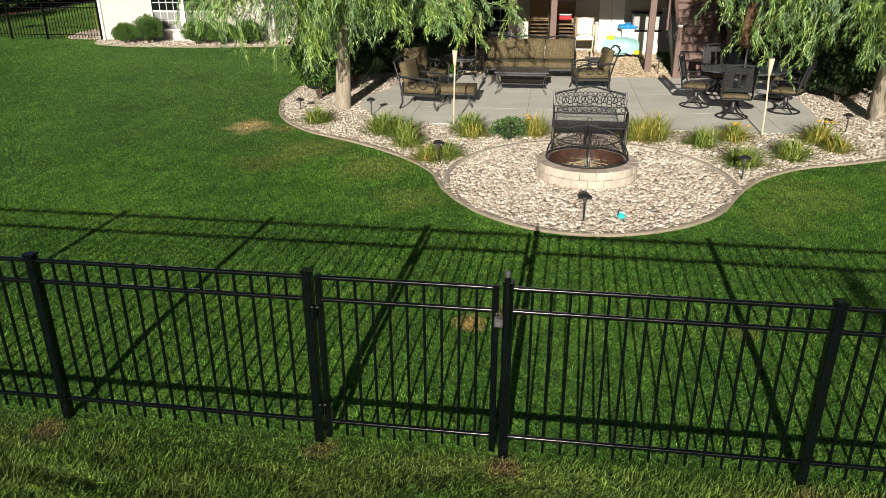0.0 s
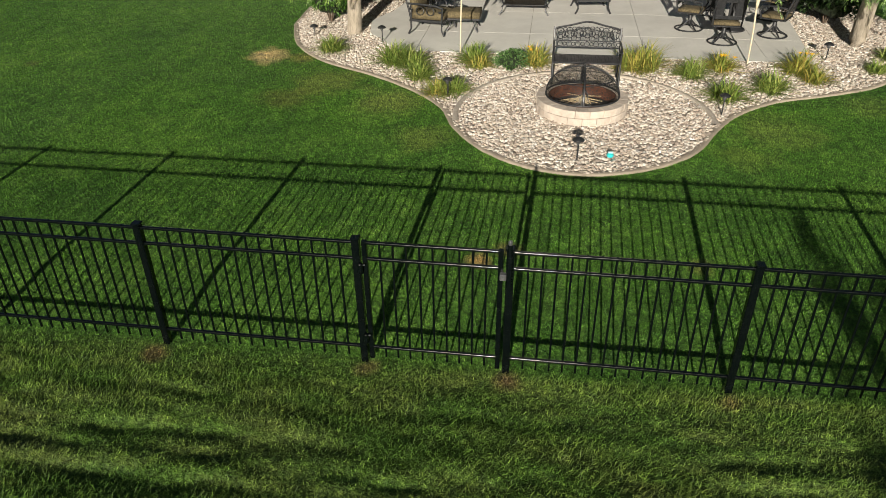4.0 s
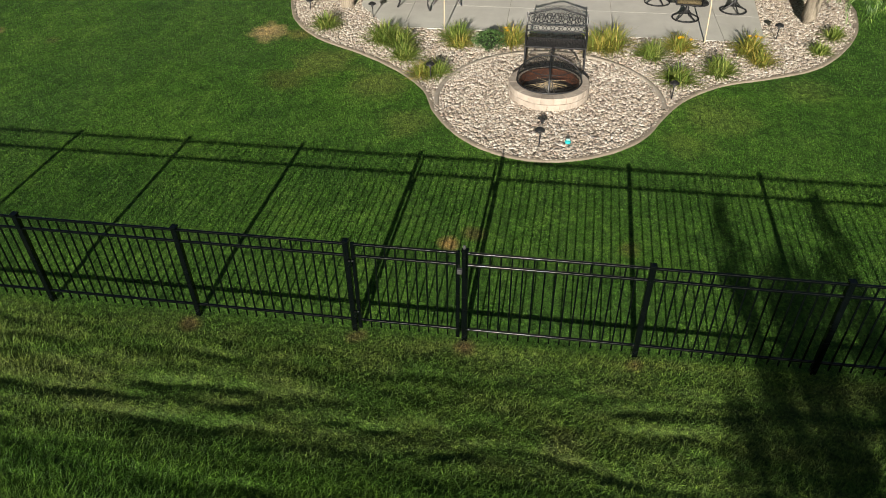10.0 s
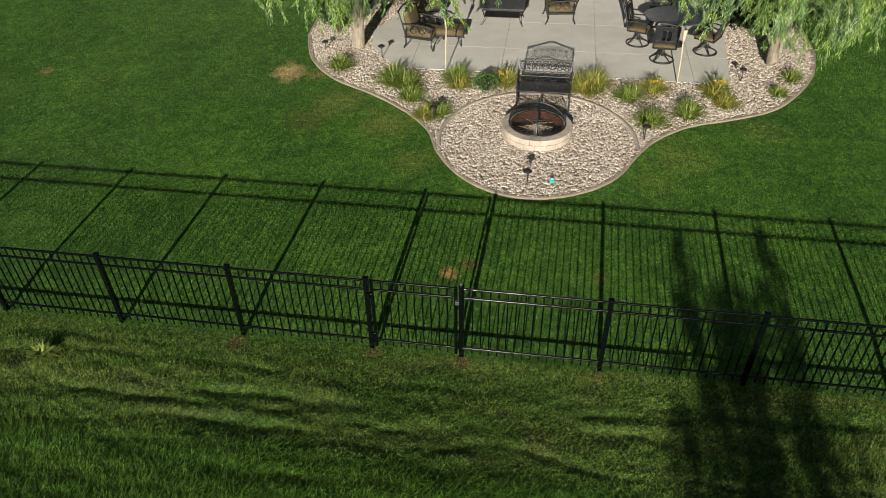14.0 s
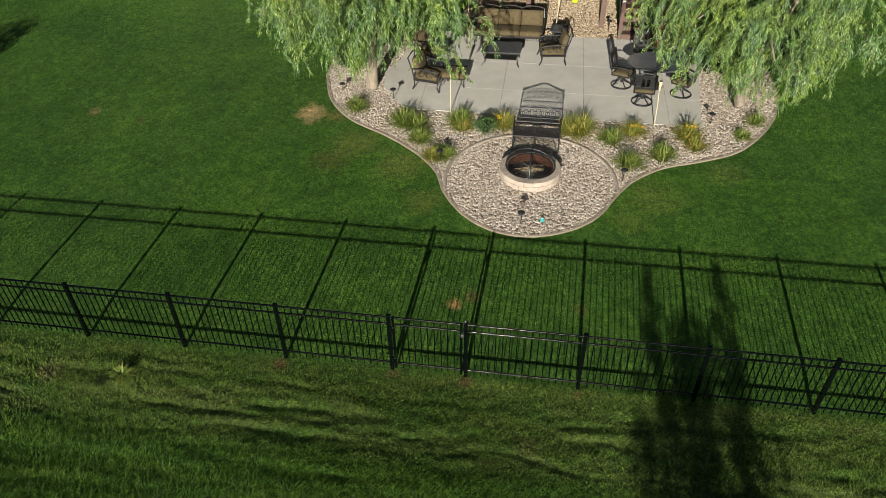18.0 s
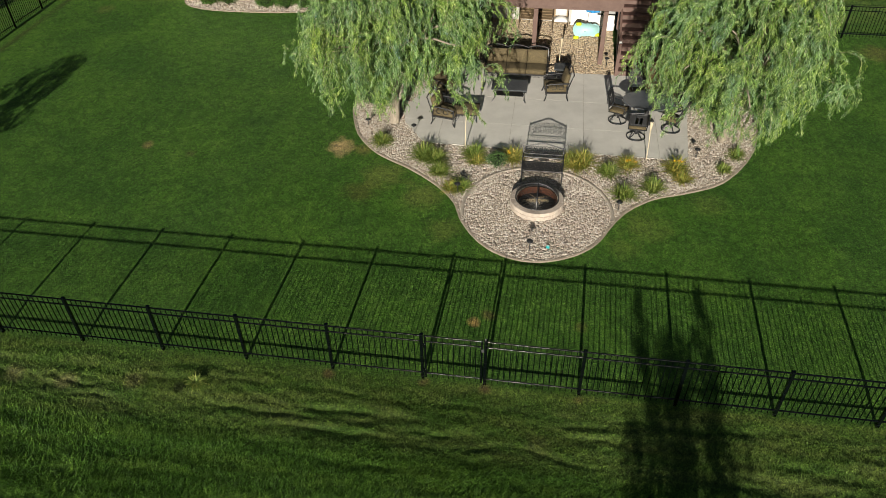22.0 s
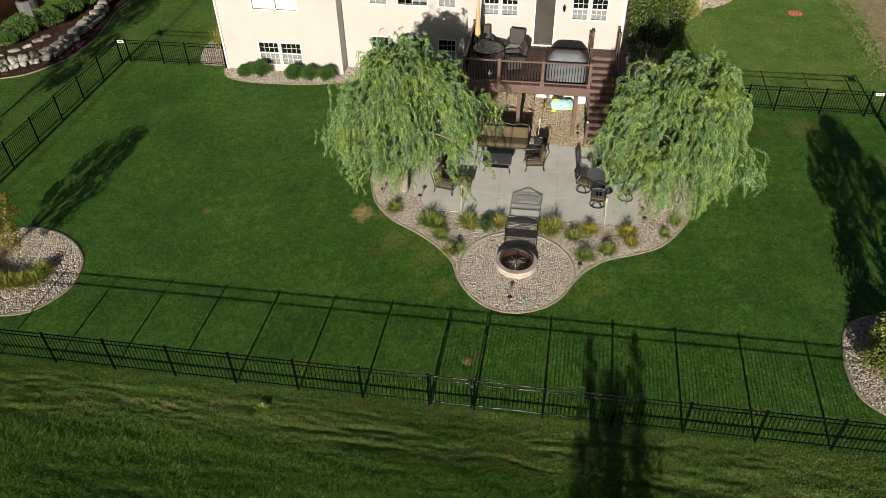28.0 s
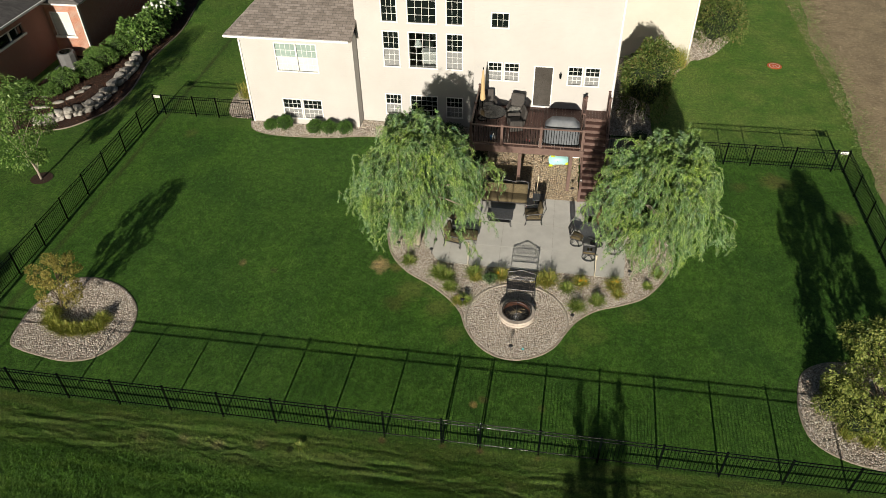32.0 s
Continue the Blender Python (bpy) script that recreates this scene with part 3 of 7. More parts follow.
def stones(name, poly, holes, per_m2, size, mat, rng, lift=0.0, parent=None, label="", coarse=True):
    """Loose stones over an outline, with holes left out."""
    p = np.array(poly)
    (x0, y0), (x1, y1) = p.min(0), p.max(0)
    n = int((x1 - x0) * (y1 - y0) * per_m2)
    x, y = rng.uniform(x0, x1, n), rng.uniform(y0, y1, n)
    ok = inside(poly, x, y)
    for h in holes:
        ok &= ~inside(h, x, y)
    x, y = x[ok], y[ok]
    n = len(x)
    s = size * rng.uniform(0.55, 1.3, n)
    a = rng.uniform(0, 2 * math.pi, n)
    sc = np.stack([s * rng.uniform(0.85, 1.25, n), s * rng.uniform(0.75, 1.05, n), s * rng.uniform(0.45, 0.75, n)], 1)
    shape_v, shape_f = (OCT_V * 1.15, OCT_F) if coarse else (ICO_V, ICO_F[[k for k in range(20) if k % 4 != 3]])
    nv = len(shape_v)
    v = shape_v[None] * (1 + rng.uniform(-0.22, 0.22, (n, nv, 1))) * sc[:, None]
    tilt = rng.uniform(-0.5, 0.5, (n, 2))
    v[:, :, 2] += v[:, :, 0] * tilt[:, :1] + v[:, :, 1] * tilt[:, 1:]
    c, d = np.cos(a)[:, None], np.sin(a)[:, None]
    z = 0.025 * np.clip(y, 0, 40) + lift + rng.uniform(-0.2, 0.6, n) * size * 0.6
    w = np.stack([v[:, :, 0] * c - v[:, :, 1] * d + x[:, None], v[:, :, 0] * d + v[:, :, 1] * c + y[:, None], v[:, :, 2] + z[:, None]], 2)
    f = shape_f[None] + nv * np.arange(n)[:, None, None]
    return bulk(name, w.reshape(-1, 3), f.reshape(-1, 3), mat, parent, label, "stuff")


def leaves(pos, way, length, width, rng, droop=0.0, thin=False):
    """Narrow four-cornered leaves: verts and faces. pos, way: n x 3."""
    n = len(pos)
    way = way / np.maximum(np.linalg.norm(way, axis=1, keepdims=True), 1e-6)
    side = np.cross(way, rng.normal(size=(n, 3)))
    side /= np.maximum(np.linalg.norm(side, axis=1, keepdims=True), 1e-6)
    ln, wd = (length * rng.uniform(0.6, 1.3, n))[:, None], (width * rng.uniform(0.7, 1.2, n))[:, None]
    tip = pos + way * ln
    tip[:, 2] -= droop * ln[:, 0]
    mid = pos + way * ln * 0.45
    if thin:  # three corners do for narrow leaves
        return np.stack([pos, mid + side * wd, tip], 1).reshape(-1, 3), np.arange(3 * n).reshape(n, 3)
    v = np.stack([pos, mid + side * wd / 2, tip, mid - side * wd / 2], 1)
    return v.reshape(-1, 3), np.arange(4 * n).reshape(n, 4)


def grass_patch(name, x0, x1, y0, y1, per_m2, height, mat, rng, holes=(), label="", lean=0.35, width=0.006, parent=None, uneven=0.0):
    """Blades of grass, one triangle each, leaning all ways."""
    n = int((x1 - x0) * (y1 - y0) * per_m2)
    x, y = rng.uniform(x0, x1, n), rng.uniform(y0, y1, n)
    ok = np.ones(n, bool)
    for h in holes:
        ok &= ~inside(h, x, y)
    x, y = x[ok], y[ok]
    n = len(x)
    a, h = rng.uniform(0, 2 * math.pi, n), height * rng.uniform(0.5, 1.25, n)
    if uneven:  # longer grass past the ruts, thin grass in patches of the mown strip
        lush = np.clip((-1.75 - y + 0.12 * np.sin(0.55 * x + 1) + 0.08 * np.sin(2.1 * x)) / 0.35, 0, 1)
        s = np.sin(y * 5.1 + 1.3 * np.sin(x * 0.7) + 0.25 * x) + 0.8 * np.sin(x * 2.1 + 3 * y) * np.sin(y * 3.3 + x)
        h *= 1 + uneven * np.clip(s, -0.8, 1.8) + 1.1 * lush
    l = lean * h * rng.uniform(0, 2, n)
    b = rng.uniform(0, 2 * math.pi, n) if not uneven else 0.5 + 0.9 * np.sin(0.5 * x + 0.9 * y) + 0.7 * np.sin(1.3 * y - 0.4 * x) + rng.normal(0, 1.2, n)
    z = 0.025 * np.clip(y, 0, 40) + relief(x, y)
    base = np.stack([x, y, z - 0.004], 1)
    s = np.stack([np.cos(a), np.sin(a), 0 * a], 1) * width * rng.uniform(0.7, 1.4, (n, 1))
    tip = base + np.stack([l * np.cos(b), l * np.sin(b), h], 1)
    v = np.stack([base - s, base + s, tip], 1).reshape(-1, 3)
    return bulk(name, v, np.arange(3 * n).reshape(n, 3), mat, parent, label, "stuff")

# ---- ground, beds, patio ----
RNG = np.random.default_rng(7)
_ys = np.concatenate([[-600, -60, -12], np.arange(-5.6, -0.05, 0.05), [0, 0.15, 1.0, 10, 20, 30, 40, 120, 700]])
_xs = np.concatenate([[-600, -60], np.arange(-25, 20.01, 0.07), [60, 600]])
_gx, _gy = np.meshgrid(_xs, _ys)
_gz = 0.025 * np.clip(_gy, 0, 40) + relief(_gx, _gy)
_gi = np.arange(_gx.size).reshape(_gx.shape)
_gf = np.stack([_gi[:-1, :-1], _gi[:-1, 1:], _gi[1:, 1:], _gi[1:, :-1]], 2).reshape(-1, 4)
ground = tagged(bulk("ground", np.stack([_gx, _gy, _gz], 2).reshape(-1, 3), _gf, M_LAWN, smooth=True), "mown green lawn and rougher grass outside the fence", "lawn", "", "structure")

BED_OUT = [(-5.2, 10.2), (-4.72, 8.89), (-3.92, 7.93), (-2.84, 7.27), (-1.97, 6.59), (-1.37, 5.87), (-1.06, 5.1), (-0.55, 4.36), (0.1, 3.9), (0.86, 3.78), (1.67, 4.05), (2.31, 4.61),
           (2.75, 5.45), (3.18, 6.09), (3.88, 6.68), (4.74, 7.05), (5.64, 7.54), (6.33, 8.36), (6.88, 9.4), (7.16, 10.5)]
bed_front = smooth_loop(BED_OUT, 5, False)
MAIN_BED = smooth_loop([(-5.0, 12.6), (-5.3, 11.6)], 3, False) + bed_front + [(7.2, 11.6), (6.9, 13.0), (6.9, 17.0), (6.8, 19.2), (4.4, 19.2), (4.4, 13.4), (-1.9, 13.4), (-3.6, 13.6)]
PATIO = [(-2.25, 8.6), (4.98, 8.58), (5.25, 11.6), (5.2, 13.5), (-3.0, 13.5), (-3.3, 11.4), (-3.62, 10.6), (-3.45, 9.7), (-2.75, 8.72)]
ring_arc = [(0.82 + 1.96 * math.cos(radians(a)), 5.74 + 1.96 * math.sin(radians(a))) for a in range(-5, 196, 6)]
UNDER_DECK = [(-1.9, 13.5), (3.08, 13.5), (3.08, 17.7), (-1.9, 17.7)]
HOUSE_BED = smooth_loop([(-14.5, 18.45), (-14.25, 17.85), (-13.65, 17.44), (-12.39, 17.24), (-10.07, 17.33), (-8.7, 17.6), (-7.4, 17.75), (-5.5, 17.3), (-3.6, 16.2), (-2.2, 15.4)], 4, False) + [(-1.9, 17.7), (-2.3, 19.25), (-8.5, 19.25), (-8.6, 18.45)]
LEFT_BED = smooth_loop([(-18.15, 2.1), (-18.35, 3.2), (-18.27, 4.16), (-17.74, 5.38), (-16.8, 5.74), (-15.42, 5.4), (-14.3, 4.5), (-13.92, 3.5), (-13.97, 2.75), (-14.6, 1.8), (-15.6, 1.5), (-16.7, 1.62), (-17.6, 1.8)], 4)
RIGHT_BED = smooth_loop([(12.9, 5.2), (11.9, 5.05), (11.1, 4.5), (10.75, 3.5), (10.65, 2.6), (10.84, 1.7), (11.6, 1.15), (12.7, 0.9), (13.9, 0.95), (14.9, 1.6), (15.2, 3.0), (14.6, 4.5), (13.9, 5.1)], 4)
SIDE_BED = smooth_loop([(9.6, 28.2), (9.3, 27.6), (8.7, 26.7), (7.6, 25.0), (6.9, 22.6), (6.8, 19.4)], 4, False) + [(4.4, 19.4), (4.4, 28.2)]

GARAGE_BED = smooth_loop([(9.55, 28.25), (10.7, 28.8), (11.7, 30.2), (12.4, 31.6), (11.8, 33.0)], 4, False) + [(9.55, 33.0)]
WING_BED = smooth_loop([(-14.5, 18.7), (-15.8, 18.8), (-16.3, 20.0), (-16.35, 21.5), (-15.7, 23.0), (-14.5, 23.6)], 4, False)


def bed_sheet(name, poly, z, mat, label):
    bm = bmesh.new()
    bmesh.ops.triangulate(bm, faces=[bm.faces.new([bm.verts.new((x, y, ground_z(y) + z)) for x, y in poly])])
    bm.normal_update()
    if sum(f.normal.z for f in bm.faces) < 0:
        bmesh.ops.reverse_faces(bm, faces=bm.faces)
    return tagged(part(name, bm, mat), label, "gravel bed", "", "structure")


def edging(name, pts, closed, label, wide=0.105, high=0.03, mat=None):
    """A poured concrete kerb with a rounded top, along the points."""
    bm = bmesh.new()
    prof = [(-0.5, -0.03), (-0.5, 0.6), (-0.3, 0.95), (0.3, 0.95), (0.5, 0.6), (0.5, -0.03)]
    rings, n = [], len(pts)
    for i, (x, y) in enumerate(pts):
        a, b = (pts[i - 1], pts[(i + 1) % n]) if closed else (pts[max(i - 1, 0)], pts[min(i + 1, n - 1)])
        dx, dy = b[0] - a[0], b[1] - a[1]
        d = math.hypot(dx, dy) or 1
        wob = 1 + 0.06 * math.sin(i * 2.3)
        rings.append([bm.verts.new((x - dy / d * u * wide * wob, y + dx / d * u * wide * wob, ground_z(y) + v * high)) for u, v in prof])
    for i in range(n if closed else n - 1):
        p, q = rings[i], rings[(i + 1) % n]
        for k in range(len(prof) - 1):
            bm.faces.new((p[k], p[k + 1], q[k + 1], q[k]))
    return tagged(part(name, bm, mat or M_CURB, None, "", True), label, "edging", "", "structure")


bed_sheet("gravel_bed_main", MAIN_BED, 0.006, M_BEDSOIL, "curved bed of pale river rock round the patio")
bed_sheet("gravel_bed_house", HOUSE_BED, 0.006, M_BEDSOIL, "narrow bed of pale river rock along the house wall")
bed_sheet("gravel_bed_left", LEFT_BED, 0.006, M_BEDSOIL, "kidney-shaped island bed of pale river rock in the lawn")
bed_sheet("gravel_bed_right", RIGHT_BED, 0.006, M_BEDSOIL, "rounded island bed of pale river rock by the fence")
bed_sheet("gravel_bed_side", SIDE_BED, 0.008, M_BEDSOIL, "gravel bed beside the house")
bed_sheet("gravel_bed_garage", GARAGE_BED, 0.008, M_BEDSOIL, "gravel bed round the shrub at the garage corner")
bed_sheet("gravel_bed_wing", WING_BED, 0.008, M_BEDSOIL, "small gravel bed at the corner of the house wing")
bed_sheet("gravel_under_deck", UNDER_DECK, 0.012, M_BEDSOIL, "tan river gravel under the wooden deck")
edging("edging_main", smooth_loop([(-5.0, 12.6), (-5.3, 11.6)], 3, False) + bed_front + [(7.2, 11.6), (6.95, 13.0)], False, "tan poured concrete edging between lawn and gravel", 0.11, 0.032)
edging("edging_circle", ring_arc, False, "pale flush concrete ring round the fire pit gravel", 0.1, 0.048, M_RING)
edging("edging_left", LEFT_BED, True, "tan concrete edging of the island bed", 0.12)
edging("edging_right", RIGHT_BED, True, "tan concrete edging of the island bed", 0.12)
edging("edging_house", HOUSE_BED[:37], False, "thin dark edging of the house bed", 0.06, 0.04)
edging("edging_side", SIDE_BED[:21], False, "thin concrete edging of the side bed", 0.06, 0.04)
pit_hole = [(0.8 + 0.66 * math.cos(a), 6.0 + 0.66 * math.sin(a)) for a in (2 * math.pi * k / 24 for k in range(24))]
BACK_ROWS = [(-9, 7.4), (9, 7.4), (9, 20), (-9, 20)]
FRONT_ROWS = [(-9, 0), (9, 0), (9, 7.4), (-9, 7.4)]
stones("river_rock", MAIN_BED, [BACK_ROWS, pit_hole], 1000, 0.0295, M_STONE, RNG, 0.012, None, "loose pale river rocks of mixed tan and white tones", False)
stones("river_rock_patio", MAIN_BED, [FRONT_ROWS, PATIO, UNDER_DECK, [(4.3, 13.4), (7, 13.4), (7, 19.3), (4.3, 19.3)]], 900, 0.031, M_STONE, RNG, 0.012, None, "loose pale river rocks beside the patio")
stones("river_rock_house", HOUSE_BED, [], 330, 0.045, M_STONE, RNG, 0.012, None, "loose pale river rocks along the wall")
stones("river_rock_left", LEFT_BED, [], 680, 0.034, M_STONE, RNG, 0.012, None, "loose pale river rocks in the island bed")
stones("river_rock_right", RIGHT_BED, [], 680, 0.034, M_STONE, RNG, 0.012, None, "loose pale river rocks in the island bed")
stones("river_rock_side", SIDE_BED, [], 220, 0.05, M_STONE, RNG, 0.012, None, "loose pale rocks beside the house")
stones("river_rock_garage", GARAGE_BED, [], 180, 0.05, M_STONE, RNG, 0.012, None, "loose pale rocks by the garage")
stones("river_rock_wing", WING_BED, [], 420, 0.036, M_STONE, RNG, 0.012, None, "loose pale rocks by the house wing")
stones("deck_gravel", UNDER_DECK, [], 520, 0.036, M_PEBBLE, RNG, 0.015, None, "loose tan river gravel under the deck")

# patio of poured slabs with open joints
patio = tagged(new("patio"), "light grey broom-finished concrete patio in large slabs", "patio", "", "structure")


def clip_poly(poly, axis, value, keep_less):
    out = []
    for p, q in zip(poly, poly[1:] + poly[:1]):
        a, b = p[axis] - value, q[axis] - value
        if keep_less:
            a, b = -a, -b
        if a >= 0:
            out.append(p)
        if (a >= 0) != (b >= 0):
            t = a / (a - b)
            out.append((p[0] + t * (q[0] - p[0]), p[1] + t * (q[1] - p[1])))
    return out


_jx, _jy, _gap = [-9, -2.3, -0.16, 2.03, 4.2, 9], [8, 9.92, 11.56, 14], 0.0035
for i in range(5):
    for j in range(3):
        p = clip_poly(clip_poly(PATIO, 0, _jx[i] + _gap, False), 0, _jx[i + 1] - _gap, True)
        p = clip_poly(clip_poly(p, 1, _jy[j] + _gap, False), 1, _jy[j + 1] - _gap, True) if len(p) > 2 else p
        if len(p) > 2:
            bm = prism(bmesh.new(), p, lambda y: ground_z(y) - 0.1, lambda y: ground_z(y) + 0.035)
            part("slab", bm, M_CONCRETE, patio)
part("joint_bed", prism(bmesh.new(), [(x * 0.995, 11 + (y - 11) * 0.995) for x, y in PATIO], lambda y: ground_z(y) - 0.1, lambda y: ground_z(y) + 0.018), M_BEDSOIL, patio)

# ---- fence ----
FENCE_H = 1.2


def fence_post_mesh():
    bm = boxes((-0.032, 0.032, -0.032, 0.032, -0.2, FENCE_H), bevel=0.006, round_to=3)
    box(bm, -0.038, 0.038, -0.038, 0.038, FENCE_H, FENCE_H + 0.02, 0.006)
    return mesh_of(bm, "fence_post", M_BLACK)


POST_MESH = fence_post_mesh()


PICKET, PICKET_LONG = [mesh_of(boxes((-0.0085, 0.0085, -0.0085, 0.0085, z, FENCE_H - 0.012), bevel=0.0025), "picket", M_BLACK) for z in (0.055, 0.055 - DIP)]


def cs(a, e):
    return math.copysign(abs(math.cos(a)) ** e, math.cos(a))


def sn(a, e):
    return math.copysign(abs(math.sin(a)) ** e, math.sin(a))


def fence_bay(root, length, m, low=0.0):
    """Three rails and pickets along +x from the post at 0, placed by m."""
    for z in (FENCE_H - 0.03, FENCE_H - 0.185, 0.165 - low):
        bm = bmesh.new()
        ring = [(0.0165 * cs(a, 0.55), 0.0135 * sn(a, 0.55)) for a in (2 * math.pi * k / 20 for k in range(20))]
        a, b = [[bm.verts.new((x, u, z + v)) for u, v in ring] for x in (0.026, length - 0.026)]
        for k in range(20):
            bm.faces.new((a[k], b[k], b[(k + 1) % 20], a[(k + 1) % 20]))
        part("rail", bm, M_RAIL, root, "", True).matrix_basis = m
    n = max(2, round((length - 0.06) / 0.114))
    step = (length - 0.065) / n
    for k in range(1, n):
        part("picket", PICKET_LONG if low else PICKET, None, root).matrix_basis = m @ Matrix.Translation((0.0325 + step * k, 0, 0))


def run_fence(root, points, first=True, low=0.0):
    for (x0, y0), (x1, y1) in zip(points, points[1:]):
        ln = math.hypot(x1 - x0, y1 - y0)
        fence_bay(root, ln, pose(x0, y0, (ground_z(y0) + ground_z(y1)) / 2, 0, 0, math.degrees(math.atan2(y1 - y0, x1 - x0))), low)
    for k, (x, y) in enumerate(points):
        if k or first:
            part("post", POST_MESH, None, root).matrix_basis = pose(x, y, ground_z(y))


def fence_root(label):
    return tagged(new("fence"), label, "fence", "fence runs round the yard")


FRONT_X = [-19.98, -18.45, -16.53, -14.58, -12.65, -10.75, -8.83, -6.95, -5.06, -3.16, -1.235]
FRONT_X2 = [0.045, 1.95, 3.84, 5.73, 7.62, 9.55, 11.5, 13.45, 15.65]
LEFT_Y = [0.0] + [round(1.85 * k, 2) for k in range(1, 10)] + [18.55]
RIGHT_Y = [0.0] + [round(1.94 * k, 2) for k in range(1, 9)] + [17.45]
BACK_L = [-19.98, -19.5, -17.72, -16.4, -14.45]
BACK_R = [15.65, 15.1, 13.25, 11.35, 10.1, 8.2, 6.3, 4.45]
front = fence_root("long black aluminium picket fence with a gate in it")
run_fence(front, [(x, 0.0) for x in FRONT_X], True, DIP)
run_fence(front, [(x, 0.0) for x in FRONT_X2], True, DIP)
run_fence(fence_root("black aluminium picket fence along the neighbour's lawn"), [(-19.98, y) for y in LEFT_Y], False)
run_fence(fence_root("black aluminium picket fence along the bare field"), [(15.65, y) for y in RIGHT_Y], False)
run_fence(fence_root("short black picket fence joining the house wing"), [(x, 18.55) for x in BACK_L], False)
run_fence(fence_root("black picket fence joining the house beside the stairs"), [(x, 17.45) for x in BACK_R], False)

# gate, closed, with hinges and a tall latch
gate = thing("gate", "closed black aluminium garden gate in the fence", "gate", -1.18, 0.0)
fence_bay(gate, 1.175, Matrix(), DIP)
for x in (0.016, 1.148):
    part("stile", boxes((x - 0.021, x + 0.021, -0.021, 0.021, 0.04 - DIP, FENCE_H - 0.01), bevel=0.005, round_to=3), M_BLACK, gate)
M_HINGE = material("grey_hinge_metal", (0.12, 0.125, 0.13), (0.22, 0.225, 0.23), 30, 0.35, 0.7, 0.1, 100, 0.001)
for z in (0.2, 0.94):
    h = part("hinge", lathe(bmesh.new(), [(0.018, -0.05), (0.022, -0.04), (0.022, 0.04), (0.018, 0.05)], 10), M_BLACK, gate, "black hinge with a steel bolt")
    h.location = (-0.018, -0.045, z)
    b = part("bolt", lathe(bmesh.new(), [(0.004, -0.006), (0.012, 0), (0.004, 0.006)], 8), M_HINGE, h)
    b.location = (0.035, -0.012, 0.045)
bm = boxes((1.20, 1.245, -0.075, -0.032, 0.86, 1.16), bevel=0.008)
box(bm, 1.205, 1.24, -0.07, -0.035, 1.15, 1.27, 0.008)
latch = part("latch", bm, M_BLACK, gate, "tall black magnetic latch")
part("latch_keeper", boxes((1.145, 1.2, -0.07, -0.02, 0.93, 0.99), bevel=0.006), M_HINGE, gate, "grey latch keeper")
part("latch_knob", lathe(bmesh.new(), [(0.015, 1.27), (0.019, 1.28), (0.019, 1.30), (0.010, 1.31)], 10, (1.222, -0.052, 0)), M_HINGE, gate)
for x, y in ((-19.72, 18.52), (15.38, 17.42)):
    sg = thing("number_sign", "white plate with dark marks fixed to the fence corner", "sign", x, y)
    part("plate", boxes((-0.17, 0.17, -0.03, -0.022, 1.04, 1.17), bevel=0.003), M_WHITE, sg)
    for k in range(4):
        part("mark", boxes((-0.12 + k * 0.065, -0.085 + k * 0.065, -0.033, -0.0305, 1.065, 1.145)), M_BLACK, sg)

# ---- house ----
house = tagged(new("house"), "two-storey cream-sided house with white grilled windows", "house")
TOP = 8.9


def wall_with_holes(name, x0, x1, z0, z1, y, holes, thick=0.2, mat=M_SIDING, parent=None):
    """A wall facing -y whose openings go through it. holes: x0, x1, z0, z1."""
    xs = sorted({x0, x1, *[h[0] for h in holes], *[h[1] for h in holes]})
    zs = sorted({z0, z1, *[h[2] for h in holes], *[h[3] for h in holes]})
    bm = bmesh.new()
    for xa, xb in zip(xs, xs[1:]):
        for za, zb in zip(zs, zs[1:]):
            cx, cz = (xa + xb) / 2, (za + zb) / 2
            if any(h[0] < cx < h[1] and h[2] < cz < h[3] for h in holes):
                continue
            box(bm, xa, xb, y, y + thick, za, zb)
    bmesh.ops.remove_doubles(bm, verts=bm.verts, dist=0.0005)
    return part(name, bm, mat, parent or house)


def window(x0, x1, z0, z1, y, cols, rows, lower="same", style="dark", clear=False):
    """A white framed window in the plane y, with a grille; lower: same, screen, or none for a fixed sash."""
    w = part("window", boxes((x0 - 0.05, x0, y - 0.025, y + 0.09, z0 - 0.05, z1 + 0.05), (x1, x1 + 0.05, y - 0.025, y + 0.09, z0 - 0.05, z1 + 0.05), (x0, x1, y - 0.025, y + 0.09, z1, z1 + 0.05), bevel=0.004), M_WHITE, house)
    part("sill", boxes((x0 - 0.07, x1 + 0.07, y - 0.05, y + 0.09, z0 - 0.06, z0), bevel=0.004), M_WHITE, w)
    zm = (z0 + z1) / 2 if lower != "none" else z0
    spans = [(zm, z1, M_BLIND if style == "blind" else M_CLEAR if clear else M_GLASS)]
    if lower != "none":
        part("meeting_rail", boxes((x0, x1, y + 0.01, y + 0.08, zm - 0.025, zm + 0.025), bevel=0.003), M_WHITE, w)
        spans.append((z0, zm - 0.025, M_SCREEN if lower == "screen" else M_BLINDLOW if style == "blind" else M_GLASS))
    for a, b, mat in spans:
        pane = part("pane", boxes((x0, x1, y + 0.055, y + 0.065, a, b)), mat, w)
        pane.visible_shadow = not clear
        r = rows if lower == "none" else max(2, rows // 2)
        bm = bmesh.new()
        for k in range(1, cols):
            x = x0 + (x1 - x0) * k / cols
            box(bm, x - 0.0075, x + 0.0075, y + 0.042, y + 0.0545, a, b)
        for k in range(1, r):
            z = a + (b - a) * k / r
            box(bm, x0, x1, y + 0.0425, y + 0.0548, z - 0.0075, z + 0.0075)
        part("grille", bm, M_WHITE, w)
    return w


